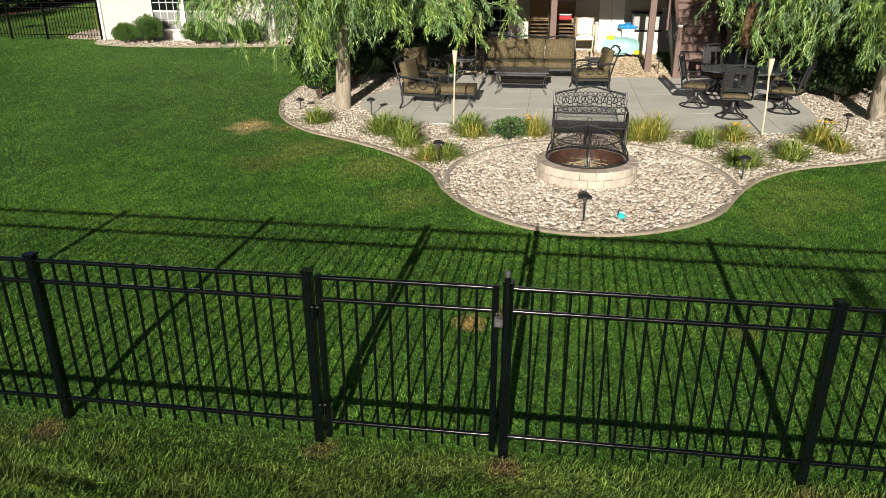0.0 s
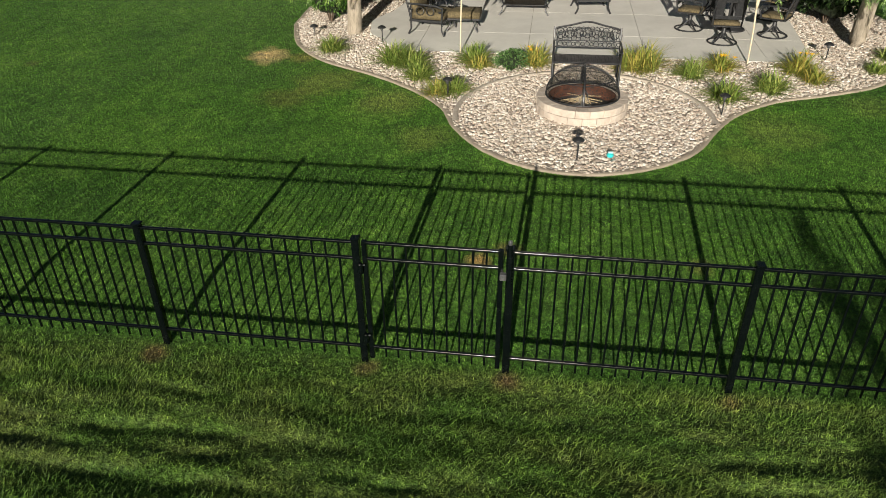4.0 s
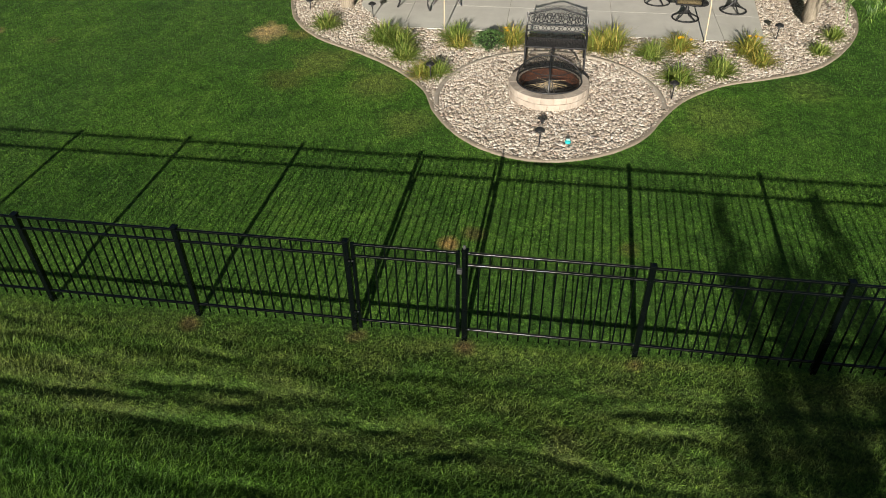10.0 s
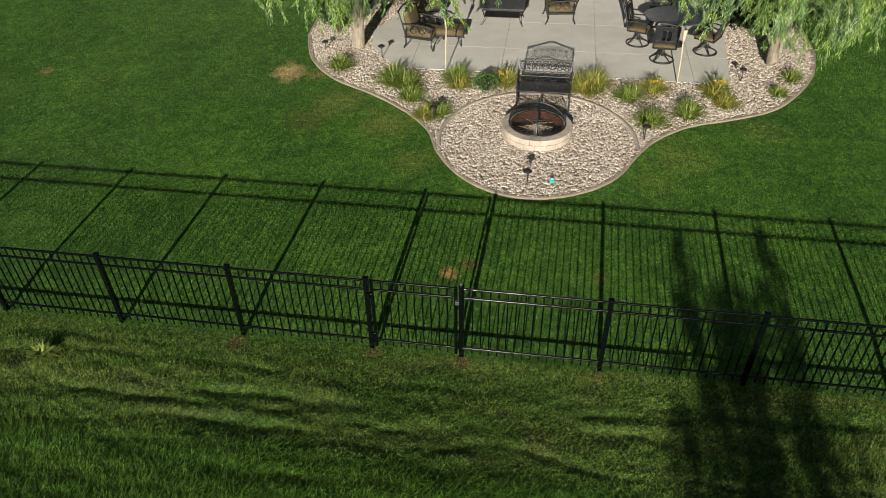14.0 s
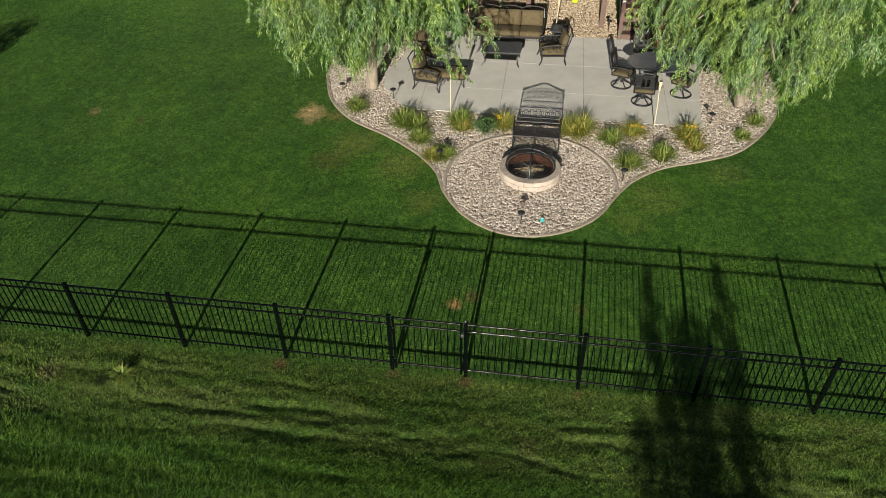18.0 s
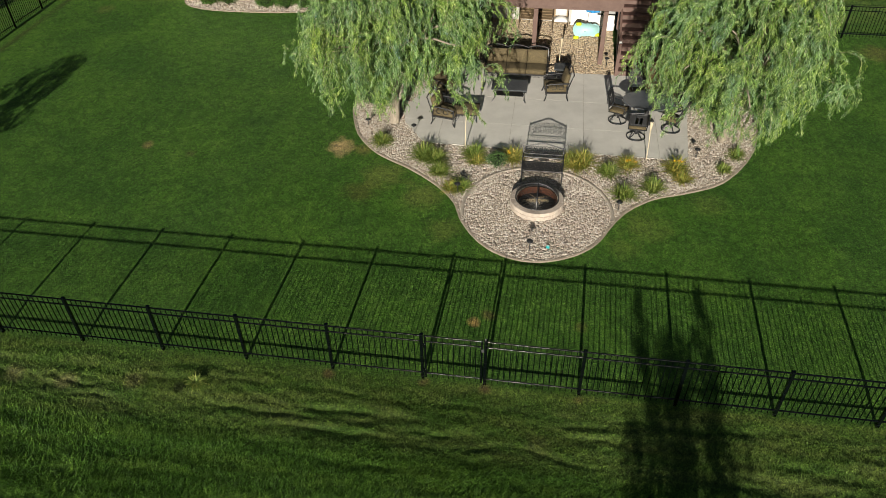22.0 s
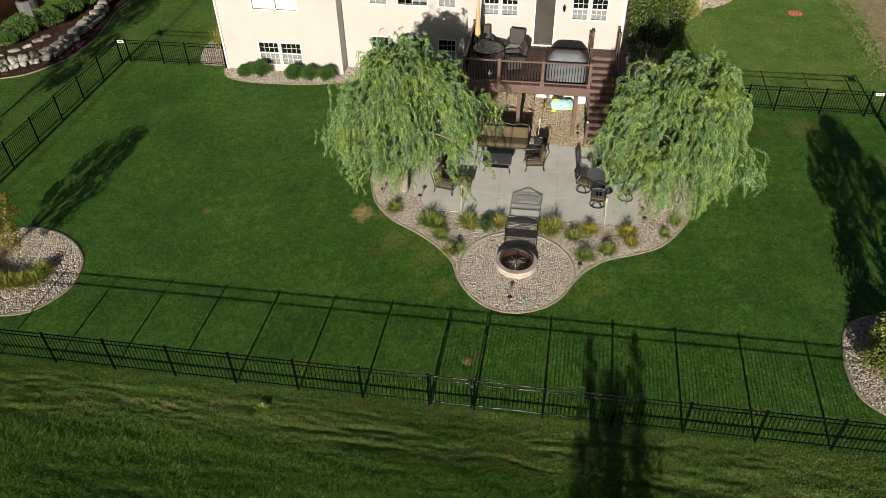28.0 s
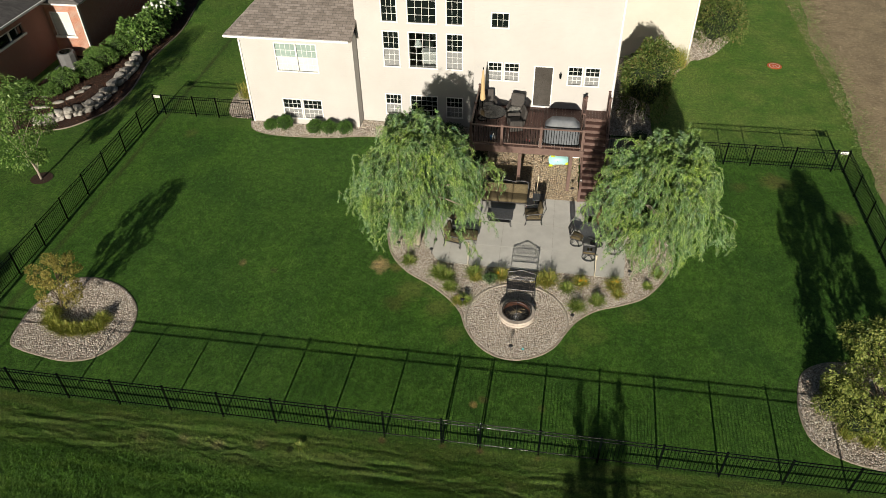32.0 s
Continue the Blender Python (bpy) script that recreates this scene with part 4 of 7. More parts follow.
WY, MY, DY = 18.5, 19.3, 17.75
M_DOOR = material("taupe_screen_door", (0.045, 0.04, 0.034), (0.07, 0.063, 0.055), 3, 0.3, 0, 0.05, 60, 0.002)
M_CLEAR = clear_glass("clear_window_glass")
# near-black green stands in for the dim room and the pane's reflection
M_ROOM_DIM = material("dim_room_shade", (0.012, 0.018, 0.012), (0.022, 0.03, 0.02), 3, 0.9, 0, 0.1, 40)
wing_low = [(-12.5, -11.56, 0.86, 1.92), (-11.4, -10.44, 0.86, 1.92)]
wing_up = [(-12.48, -11.44, 3.56, 5.02), (-11.36, -10.36, 3.56, 5.02)]
main_low = [(-7.1, -6.32, 1.02, 2.13), (-5.77, -4.4, 1.02, 2.13), (-3.87, -3.08, 1.02, 2.13)]
main_mid = [(-7.05, -6.29, 3.76, 5.57), (-5.75, -4.39, 3.76, 5.57), (-3.84, -3.09, 3.76, 5.57)]
main_top = [(-7.05, -6.33, 6.12, 7.9), (-5.75, -4.39, 6.10, 7.9), (-3.84, -3.09, 6.10, 7.9)]
deck_win = [(-1.6, -1.0, 4.12, 4.97), (-0.83, -0.19, 4.12, 4.97), (2.17, 2.78, 4.07, 4.94), (2.96, 3.58, 4.07, 4.94)]
deck_top = [(-1.52, -0.77, 6.73, 7.37)]
deck_low = [(-1.75, -1.05, 0.95, 2.25)]
wall_with_holes("wall_wing", -14.38, -8.45, 0.2, 5.46, WY, wing_low + wing_up)
wall_with_holes("wall_main", -8.42, -2.32, 0.2, TOP, MY, main_low + main_mid + main_top)
wall_with_holes("wall_deck", -2.32, 4.38, 0.2, TOP, DY, deck_win + deck_top + deck_low + [(0.6, 1.42, 2.86, 4.88)])
part("wall_wing_return", boxes((-8.65, -8.45, WY + 0.2, MY + 0.1, 0.2, 5.46)), M_SIDING, house)
part("wall_wing_side", boxes((-14.38, -14.18, WY + 0.2, 30, 0.2, 5.46)), M_SIDING, house)
part("wall_main_side", boxes((-8.42, -8.22, MY + 0.2, 31, 4.0, TOP)), M_SIDING, house)
part("wall_step", boxes((-2.32, -2.12, DY + 0.2, MY + 0.1, 0.2, TOP)), M_SIDING, house)
part("wall_right_side", boxes((4.18, 4.38, DY + 0.2, 28.3, 0.2, TOP)), M_SIDING, house)
part("wall_garage", boxes((4.38, 9.5, 28.3, 28.5, 0.4, 6.5)), M_TANSIDING, house)
part("wall_garage_side", boxes((9.3, 9.5, 28.5, 40, 0.4, 6.5)), M_SIDING, house)
part("inner_floor", boxes((-14.1, 4.1, 20.2, 29.5, 2.6, 2.75)), M_DECK, house)
# painted dark so that the room looks unlit through the clear pane
part("inner_wall", boxes((-14.1, 4.1, 23.0, 23.1, 0.3, 8.6)), M_ROOM_DIM, house)
# wing roof: a low hip that runs into the tall body
bm = bmesh.new()
ex0, ex1, ey0, ez = -14.9, -8.35, 18.15, 5.5
v = [bm.verts.new(p) for p in ((ex0, ey0, ez), (ex1, ey0, ez), (ex1, 24.2, ez + 3.1), (ex0 + 3.4, 24.2, ez + 3.1), (ex0, 30.4, ez), (ex1, 30.4, ez))]
for f in ((0, 1, 2, 3), (0, 3, 4), (4, 3, 2, 5)):
    bm.faces.new([v[i] for i in f])
wing_roof = part("wing_roof", bm, M_SHINGLE, house, "weathered grey-brown asphalt shingle roof")
sol = wing_roof.modifiers.new("thick", "SOLIDIFY")
sol.thickness, sol.offset = 0.05, -1
part("gutter", boxes((ex0 - 0.02, ex1 - 0.15, ey0 - 0.1, ey0 + 0.01, ez - 0.12, ez - 0.01), bevel=0.02), M_WHITE, house)
part("soffit", boxes((ex0, ex1 - 0.15, ey0, WY + 0.05, ez - 0.1, ez - 0.07)), M_WHITE, house)
part("fascia", boxes((ex0 - 0.02, ex0 + 0.02, ey0 + 0.02, 30.4, ez - 0.14, ez - 0.01)), M_WHITE, house)
bm = bmesh.new()
v = [bm.verts.new(p) for p in ((-9.3, 17.1, TOP), (4.95, 17.1, TOP), (0.8, 24.5, TOP + 3.6), (-5.2, 24.5, TOP + 3.6), (-9.3, 32, TOP), (4.95, 32, TOP))]
for f in ((0, 1, 2, 3), (0, 3, 4), (4, 3, 2, 5), (1, 5, 2), (0, 4, 5, 1)):
    bm.faces.new([v[i] for i in f])
part("main_roof", bm, M_SHINGLE, house, "grey-brown asphalt shingle roof")
part("garage_roof", boxes((4.4, 10.0, 27.8, 40.5, 6.5, 6.65)), M_SHINGLE, house)
for xx, yy, z0, z1 in ((-14.3, WY - 0.07, 0.4, 5.1), (4.3, DY - 0.07, 0.4, 8.8), (9.42, 28.2, 0.7, 6.4)):
    part("downspout", boxes((xx - 0.04, xx + 0.04, yy, yy + 0.065, z0, z1), bevel=0.01), M_WHITE, house)
for x0, x1, z0, z1 in wing_low:
    window(x0, x1, z0, z1, WY, 4, 4, "screen")
for x0, x1, z0, z1 in wing_up:
    window(x0, x1, z0, z1, WY, 4, 4, "same", "blind")
for (x0, x1, z0, z1), c in zip(main_low, (4, 5, 4)):
    window(x0, x1, z0, z1, MY, c, 4, "none" if c == 5 else "screen")
for (x0, x1, z0, z1), c in zip(main_mid, (3, 4, 3)):
    window(x0, x1, z0, z1, MY, c, 5 if x1 - x0 > 1 else 6, "none" if x1 - x0 > 1 else "screen", "dark", x1 - x0 > 1)
for (x0, x1, z0, z1), c in zip(main_top, (3, 4, 3)):
    window(x0, x1, z0, z1, MY, c, 5, "none")
for x0, x1, z0, z1 in deck_win:
    window(x0, x1, z0, z1, DY, 3, 4, "screen")
for x0, x1, z0, z1 in deck_top:
    window(x0, x1, z0, z1, DY, 3, 2, "none")
for x0, x1, z0, z1 in deck_low:
    window(x0, x1, z0, z1, DY, 3, 4, "same")
door = part("door", boxes((0.55, 0.6, DY - 0.02, DY + 0.1, 2.82, 4.93), (1.42, 1.47, DY - 0.02, DY + 0.1, 2.82, 4.93), (0.6, 1.42, DY - 0.02, DY + 0.1, 4.88, 4.93), (0.55, 1.47, DY - 0.06, DY + 0.1, 2.79, 2.86), bevel=0.004), M_WHITE, house)
part("door_leaf", boxes((0.6, 1.42, DY + 0.04, DY + 0.08, 2.86, 4.88), bevel=0.004), M_DOOR, door, "dark screened patio door")
part("door_handle", boxes((0.64, 0.67, DY + 0.0, DY + 0.04, 3.75, 3.95), bevel=0.006), M_HINGE, door)
lamp = part("wall_lantern", lathe(bmesh.new(), [(0.02, 4.40), (0.05, 4.44), (0.075, 4.62), (0.03, 4.68), (0.01, 4.72)], 6, (1.8, DY - 0.12, 0)), M_BLACK, house, "small black wall lantern")
part("bracket", boxes((1.78, 1.82, DY - 0.12, DY, 4.66, 4.70)), M_BLACK, lamp)

sideboard = thing("sideboard", "cream sideboard standing behind the tall window", "sideboard", -4.85, 20.3, 2.75)
part("body", boxes((-0.42, 0.42, -0.2, 0.2, 0.06, 1.45), bevel=0.01), M_SIDING, sideboard)
part("top", boxes((-0.45, 0.45, -0.22, 0.22, 1.451, 1.49), bevel=0.008), M_WHITE, sideboard)
for sx in (-0.21, 0.21):
    part("door", boxes((sx - 0.19, sx + 0.19, -0.218, -0.2005, 0.1, 1.4), bevel=0.004), M_SIDING, sideboard)
stand_lamp = thing("floor_lamp", "floor lamp with a cream cone shade behind the window", "lamp", -5.45, 20.2, 2.75)
part("pole", tube(bmesh.new(), [(0, 0, 0.02), (0, 0, 1.75)], 0.012, None, 8), M_BLACK, stand_lamp)
part("base", lathe(bmesh.new(), [(0.13, 0), (0.13, 0.02), (0.02, 0.04)], 16), M_BLACK, stand_lamp)
part("shade", lathe(bmesh.new(), [(0.22, 1.72), (0.10, 2.05), (0.09, 2.06)], 18), M_BLINDLOW, stand_lamp, "cream cone shade", True)

# ---- deck and stairs ----
deck = tagged(new("deck"), "raised reddish-brown composite deck with railings on posts", "deck")
DX0, DX1, DF, DZ = -2.05, 3.05, 14.0, 2.78
nb = 36
for k in range(nb):
    w = (DX1 - DX0) / nb
    part("deck_board", boxes((DX0 + k * w, DX0 + (k + 1) * w - 0.007, DF + 0.02, DY - 0.01, DZ - 0.03, DZ)), M_DECK, deck)
for k in range(8):
    w = (4.2 - DX1) / 8
    part("deck_board", boxes((DX1 + 0.004 + k * w, DX1 + (k + 1) * w - 0.003, 16.985, DY - 0.01, DZ - 0.03, DZ)), M_DECK, deck)
part("fascia_board", boxes((DX0 - 0.03, DX1 + 0.03, DF - 0.03, DF, DZ - 0.30, DZ + 0.002), bevel=0.004), M_DECKTRIM, deck, "mauve-brown fascia board")
part("side_fascia", boxes((DX0 - 0.03, DX0, DF, DY, DZ - 0.30, DZ + 0.002)), M_DECKTRIM, deck)
part("side_fascia", boxes((DX1, DX1 + 0.03, DF, 16.98, DZ - 0.30, DZ + 0.002)), M_DECKTRIM, deck)
for k in range(12):
    x = DX0 + 0.2 + k * 0.42
    part("joist", boxes((x - 0.02, x + 0.02, DF, DY, DZ - 0.26, DZ - 0.031)), M_DECK, deck)
part("beam", boxes((DX0, DX1, DF + 0.28, DF + 0.40, DZ - 0.52, DZ - 0.265), bevel=0.004), M_DECKTRIM, deck)
for x in (-1.95, 0.25, 2.57):
    part("support_post", boxes((x - 0.075, x + 0.075, DF + 0.26, DF + 0.41, 0.3, DZ - 0.525), bevel=0.006), M_DECKTRIM, deck, "mauve-brown square post")


def rail_run(root, p, q, posts, z=DZ, h=1.0):
    """Railing between two places: top and bottom rail, balusters, capped posts."""
    p, q = Vector(p), Vector(q)
    d = q - p
    ln = d.length
    m = Matrix.Translation(p) @ pose(0, 0, 0, 0, 0, math.degrees(math.atan2(d.y, d.x)))
    part("top_rail", box(bmesh.new(), 0, ln, -0.04, 0.04, h - 0.06, h, 0.008, m), M_DECKTRIM, root)
    part("bottom_rail", box(bmesh.new(), 0, ln, -0.025, 0.025, 0.08, 0.13, 0.004, m), M_DECKTRIM, root)
    n = int(ln / 0.115)
    for k in range(1, n):
        part("baluster", box(bmesh.new(), ln * k / n - 0.011, ln * k / n + 0.011, -0.011, 0.011, 0.13, h - 0.06, 0.0, m), M_BLACK, root)
    for s in posts:
        b = part("rail_post", box(bmesh.new(), s * ln - 0.055, s * ln + 0.055, -0.055, 0.055, -0.25, h + 0.05, 0.006, m), M_DECKTRIM, root)
        part("post_cap", box(bmesh.new(), s * ln - 0.068, s * ln + 0.068, -0.068, 0.068, h + 0.05, h + 0.085, 0.015, m), M_DECK, b)


rail_run(deck, (-2.0, DF + 0.06, DZ), (2.98, DF + 0.06, DZ), (0, 0.28, 0.63, 1))
rail_run(deck, (-2.0, DF + 0.12, DZ), (-2.0, DY - 0.08, DZ), (0.5, 1))
rail_run(deck, (3.0, DF + 0.12, DZ), (3.0, 16.9, DZ), (0.5, 1))
stair = tagged(new("staircase"), "reddish-brown closed-riser stairs from the deck to the patio", "stairs")
NS, SX0, SX1, SB, STY = 14, 3.12, 4.18, 13.52, 16.98
z0s = ground_z(SB) + 0.03
for k in range(NS - 1):
    zt = z0s + (DZ - z0s) * (k + 1) / NS
    y0 = SB + (STY - SB) * k / (NS - 1)
    run = (STY - SB) / (NS - 1)
    part("tread", boxes((SX0, SX1, y0 - 0.02, y0 + run, zt - 0.035, zt), bevel=0.004), M_DECK, stair)
    part("riser", boxes((SX0 + 0.01, SX1 - 0.01, y0, y0 + 0.018, zt - (DZ - z0s) / NS + 0.001, zt - 0.036)), M_DECKTRIM, stair)
part("riser", boxes((SX0 + 0.01, SX1 - 0.01, STY, STY + 0.018, DZ - (DZ - z0s) / NS + 0.001, DZ - 0.04)), M_DECKTRIM, stair)


def slanted(name, x0, x1, off0, off1, parent, mat, ya=SB - 0.05, yb=STY):
    """A board that follows the stairs' slope between two heights over it."""
    bm = bmesh.new()
    sl = (DZ - z0s) / (STY - SB)
    za, zb = z0s + sl * (ya - SB), z0s + sl * (yb - SB)
    vs = [bm.verts.new(p) for p in ((x0, ya, za + off0), (x1, ya, za + off0), (x1, yb, zb + off0), (x0, yb, zb + off0), (x0, ya, za + off1), (x1, ya, za + off1), (x1, yb, zb + off1), (x0, yb, zb + off1))]
    for f in ((3, 2, 1, 0), (4, 5, 6, 7), (0, 1, 5, 4), (2, 3, 7, 6), (1, 2, 6, 5), (3, 0, 4, 7)):
        bm.faces.new([vs[i] for i in f])
    return part(name, bm, mat, parent)


for x in (SX0 - 0.03, SX1):
    slanted("stringer", x, x + 0.03, -0.22, 0.16, stair, M_DECKTRIM)
for x in (SX0 - 0.02, SX1 + 0.02):
    slanted("handrail", x - 0.035, x + 0.035, 0.92, 0.97, stair, M_DECKTRIM)
    slanted("lower_rail", x - 0.02, x + 0.02, 0.22, 0.26, stair, M_DECKTRIM)
    for y in (SB, (SB + STY) / 2, STY):
        zz = z0s + (DZ - z0s) * (y - SB) / (STY - SB)
        b = part("newel_post", boxes((x - 0.055, x + 0.055, y - 0.055, y + 0.055, max(0.3, zz - 0.3), zz + 1.1), bevel=0.006), M_DECKTRIM, stair)
        part("post_cap", boxes((x - 0.068, x + 0.068, y - 0.068, y + 0.068, zz + 1.1, zz + 1.135), bevel=0.015), M_DECK, b)
    for k in range(1, 30):
        y = SB + (STY - SB) * k / 30
        zz = z0s + (DZ - z0s) * (y - SB) / (STY - SB)
        part("baluster", boxes((x - 0.01, x + 0.01, y - 0.01, y + 0.01, zz + 0.25, zz + 0.93)), M_BLACK, stair)
rail_run(stair, (4.2, 17.02, DZ), (4.2, DY - 0.03, DZ), (1,))

# ---- willows ----
def limb_points(p, way, length, n, rng, droop=0.0, wild=0.18):
    pts, d = [np.array(p, float)], np.array(way, float)
    for k in range(n):
        d = d / np.linalg.norm(d) + rng.normal(0, wild, 3)
        d[2] -= droop * (k + 1) / n
        pts.append(pts[-1] + d / np.linalg.norm(d) * length / n)
    return pts


def willow(name, label, x, y, seed, rx, ry, top, off=(0, 0), low=1.2, strands=520, trunk_lean=(0, 0), side=1, lift=0.4, skirt=50):
    """A curly weeping willow: trunk, limbs, and long hanging twigs set with narrow leaves."""
    rng = np.random.default_rng(seed)
    root = thing(name, label, "tree", x, y)
    bm = bmesh.new()
    fork = np.array([trunk_lean[0], trunk_lean[1], 1.75])
    tube(bm, [(0, 0, -0.1), (0.01, 0, 0.15), (trunk_lean[0] * 0.4, trunk_lean[1] * 0.4, 0.8), (trunk_lean[0] * 0.8, trunk_lean[1] * 0.8, 1.4), tuple(fork)], 0.165, 0.12, 12)
    part("trunk", bm, M_BARK, root, "pale rough grey-brown trunk", True)
    ends = []
    for k in range(11):
        a = 2 * math.pi * k / 11 + rng.uniform(-0.3, 0.3)
        pts = limb_points(fork - (0, 0, rng.uniform(0, 0.4)), (math.cos(a) * 0.55, math.sin(a) * 0.55, 1.0), rng.uniform(2.4, 3.6), 8, rng, 0.25)
        part("limb", tube(bmesh.new(), [tuple(p) for p in pts], 0.065, 0.015, 6), M_BARK, root, "", True)
        ends += pts[3:]
    # hanging twigs in plumes: each plume starts on the dome, arches out, then falls in curls
    vs, fs, count = [], [], 0
    tw = bmesh.new()
    n_twig, plumes, boughs = 0, 130, 30
    bough = [(rng.normal(0, 0.16), rng.uniform(0.86, 1.14), rng.uniform(0.85, 1.12)) for _ in range(boughs)]
    for q in range(plumes + skirt):
        a = q * 2.39996 + rng.uniform(-0.2, 0.2)
        r = math.sqrt((q + 0.5) / plumes) if q < plumes else rng.uniform(0.15, 0.8)
        up = 1.0
        if q < plumes:  # plumes gather on boughs, with gaps between
            b = int((q + 0.5) / plumes * boughs)
            da, wide, up = bough[b]
            a = b * 2.39996 + da + rng.normal(0, 0.2) / max(0.3, math.sqrt((b + 0.5) / boughs))
            r = math.sqrt((b + 0.5) / boughs) * wide + rng.normal(0, 0.09)
            r = abs(r)
        lump = 1 + 0.08 * math.sin(3 * a + seed) + 0.06 * math.sin(7 * a + 2 * seed) + rng.normal(0, 0.06)
        cx, cy = off[0] + rx * r * lump * 0.81 * math.cos(a), off[1] + ry * r * lump * 0.81 * math.sin(a)
        cz = 2.1 + (top - 2.1) * max(0.0, 1 - (r * 0.93) ** 2.6) ** 0.42 * rng.uniform(0.86, 1.05) * up
        if q >= plumes:  # lower plumes hide the fork
            cz = rng.uniform(2.1, 3.2)
        length = rng.uniform(0.9, 1.9) + (rng.uniform(0.4, 1.5) if r > 0.6 else 0)
        push = rng.uniform(0.15, 0.5) * (0.35 + r)
        floor = low + (lift if math.cos(a) * side > 0.1 else 0.0) + 1.0 * min(0.4, max(0.0, r - 0.62)) / 0.4 * (q < plumes)  # trimmed over the patio
        for k in range(strands // plumes):
            if k % 3 == 0:  # three strands make a rope with one curl
                ox, oy = rng.normal(0, 0.2, 2)
                rise, top_z = rng.uniform(0.05, 0.6) + (rng.uniform(0.2, 0.8) if rng.uniform() < 0.12 else 0), cz + rng.normal(0, 0.12)
                ph, amp, am2, wind = rng.uniform(0, 6.3, 4), rng.uniform(0.04, 0.11), rng.uniform(0.02, 0.12), rng.uniform(7, 13)
                swing = push * rng.uniform(0.6, 1.6)
                reach = length * rng.uniform(0.5, 1.15)
            fall = min(reach * rng.uniform(0.8, 1.05), max(0.45, top_z - floor - rng.uniform(0, 0.8)))
            m = int(fall / 0.05) + 4
            t = np.linspace(0, 1, m)
            d, (jx, jy, jz) = t * fall, rng.normal(0, 0.022, 3)
            px = cx + ox + jx + math.cos(a) * swing * np.sin(t * 1.6) + amp * np.sin(d * wind + ph[0]) + am2 * np.sin(d * 4 + ph[2])
            py = cy + oy + jy + math.sin(a) * swing * np.sin(t * 1.6) + amp * np.cos(d * wind + ph[1]) + am2 * np.sin(d * 3.6 + ph[3])
            pz = top_z + jz + rise * np.sin(t * 2.6) * (1 - t) - fall * t**1.2
            P = np.stack([px, py, pz], 1)
            if n_twig < 420 and k % 6 == 0:
                tube(tw, [tuple(P[i]) for i in range(0, m, max(1, m // 8))], 0.005, 0.002, 3, False)
                n_twig += 1
            each = 4
            base = np.repeat(P, each, 0) + rng.normal(0, 0.012, (m * each, 3))
            way = np.repeat(np.gradient(P, axis=0), each, 0)
            way /= np.maximum(np.linalg.norm(way, axis=1, keepdims=True), 1e-6)
            v, f = leaves(base, way + rng.normal(0, 0.36, (m * each, 3)), 0.095, 0.0135, rng, 0.2, True)
            vs.append(v)
            fs.append(f + count)
            count += len(v)
    bulk("crown", np.concatenate(vs), np.concatenate(fs), M_WILLOW, root, "hanging light green willow leaves")
    tagged(part("twig_mass", tw, M_BARK, root), "", "", "", "stuff")
    return root


willow("willow_tree", "curly weeping willow with pale green hanging foliage by the patio", -3.78, 9.7, 3, 2.8, 2.75, 5.5, (0.1, 0.3), 0.9, 2200, (0.08, 0.1), 1, 0.45, 64)
willow("willow_tree", "curly weeping willow with yellow-green foliage beside the dining set", 6.0, 9.7, 11, 2.55, 2.6, 5.45, (0.0, 0.2), 0.5, 1600, (0.25, 0.3), -1, 0.1, 50)

# broad-leaved trees
def leafy_tree(name, label, x, y, height, spread, mat, seed, leaf=0.06, count=9000, trunk=0.07, base=0.9, bark=None, lobes=9, group="", tight=0.38, shape=(0.18, 0.8), taper=0.0, inner=0.45):
    rng = np.random.default_rng(seed)
    root = thing(name, label, "tree", x, y, None, 0, group)
    tk = limb_points((0, 0, -0.1), (0, 0, 1), height * 0.8, 8, rng, 0, 0.05)
    part("trunk", tube(bmesh.new(), [tuple(p) for p in tk], trunk, trunk * 0.25, 8), bark or M_BARKDARK, root, "", True)
    vs, fs, c = [], [], 0
    cents = []
    for k in range(lobes):
        f = (k + 0.5) / lobes
        z = base + (height - base) * f * 0.95
        r = spread * math.sin(math.pi * min(0.97, shape[0] + shape[1] * f)) * rng.uniform(inner, 0.95)
        a = k * 2.4 + rng.uniform(-0.4, 0.4)
        p1 = np.array([r * math.cos(a), r * math.sin(a), z])
        i = min(7, int(f * 6) + 1)
        part("branch", tube(bmesh.new(), [tuple(tk[i]), tuple((tk[i] + p1) / 2 + (0, 0, 0.1)), tuple(p1)], trunk * 0.35, 0.008, 5), bark or M_BARKDARK, root, "", True)
        cents.append((p1, spread * tight * rng.uniform(0.65, 1.3) * (1 - taper * f)))
    for p1, rad in cents:
        n = count // lobes
        d = rng.normal(size=(n, 3))
        d /= np.linalg.norm(d, axis=1, keepdims=True)
        pos = p1 + d * (rad * rng.uniform(0.25, 1.0, (n, 1)) ** 0.5) * (1, 1, 0.9)
        v, f = leaves(pos, d + rng.normal(0, 0.6, (n, 3)), leaf, leaf * 0.6, rng, 0.3)
        vs.append(v)
        fs.append(f + c)
        c += len(v)
    bulk("crown", np.concatenate(vs), np.concatenate(fs), mat, root)
    return root

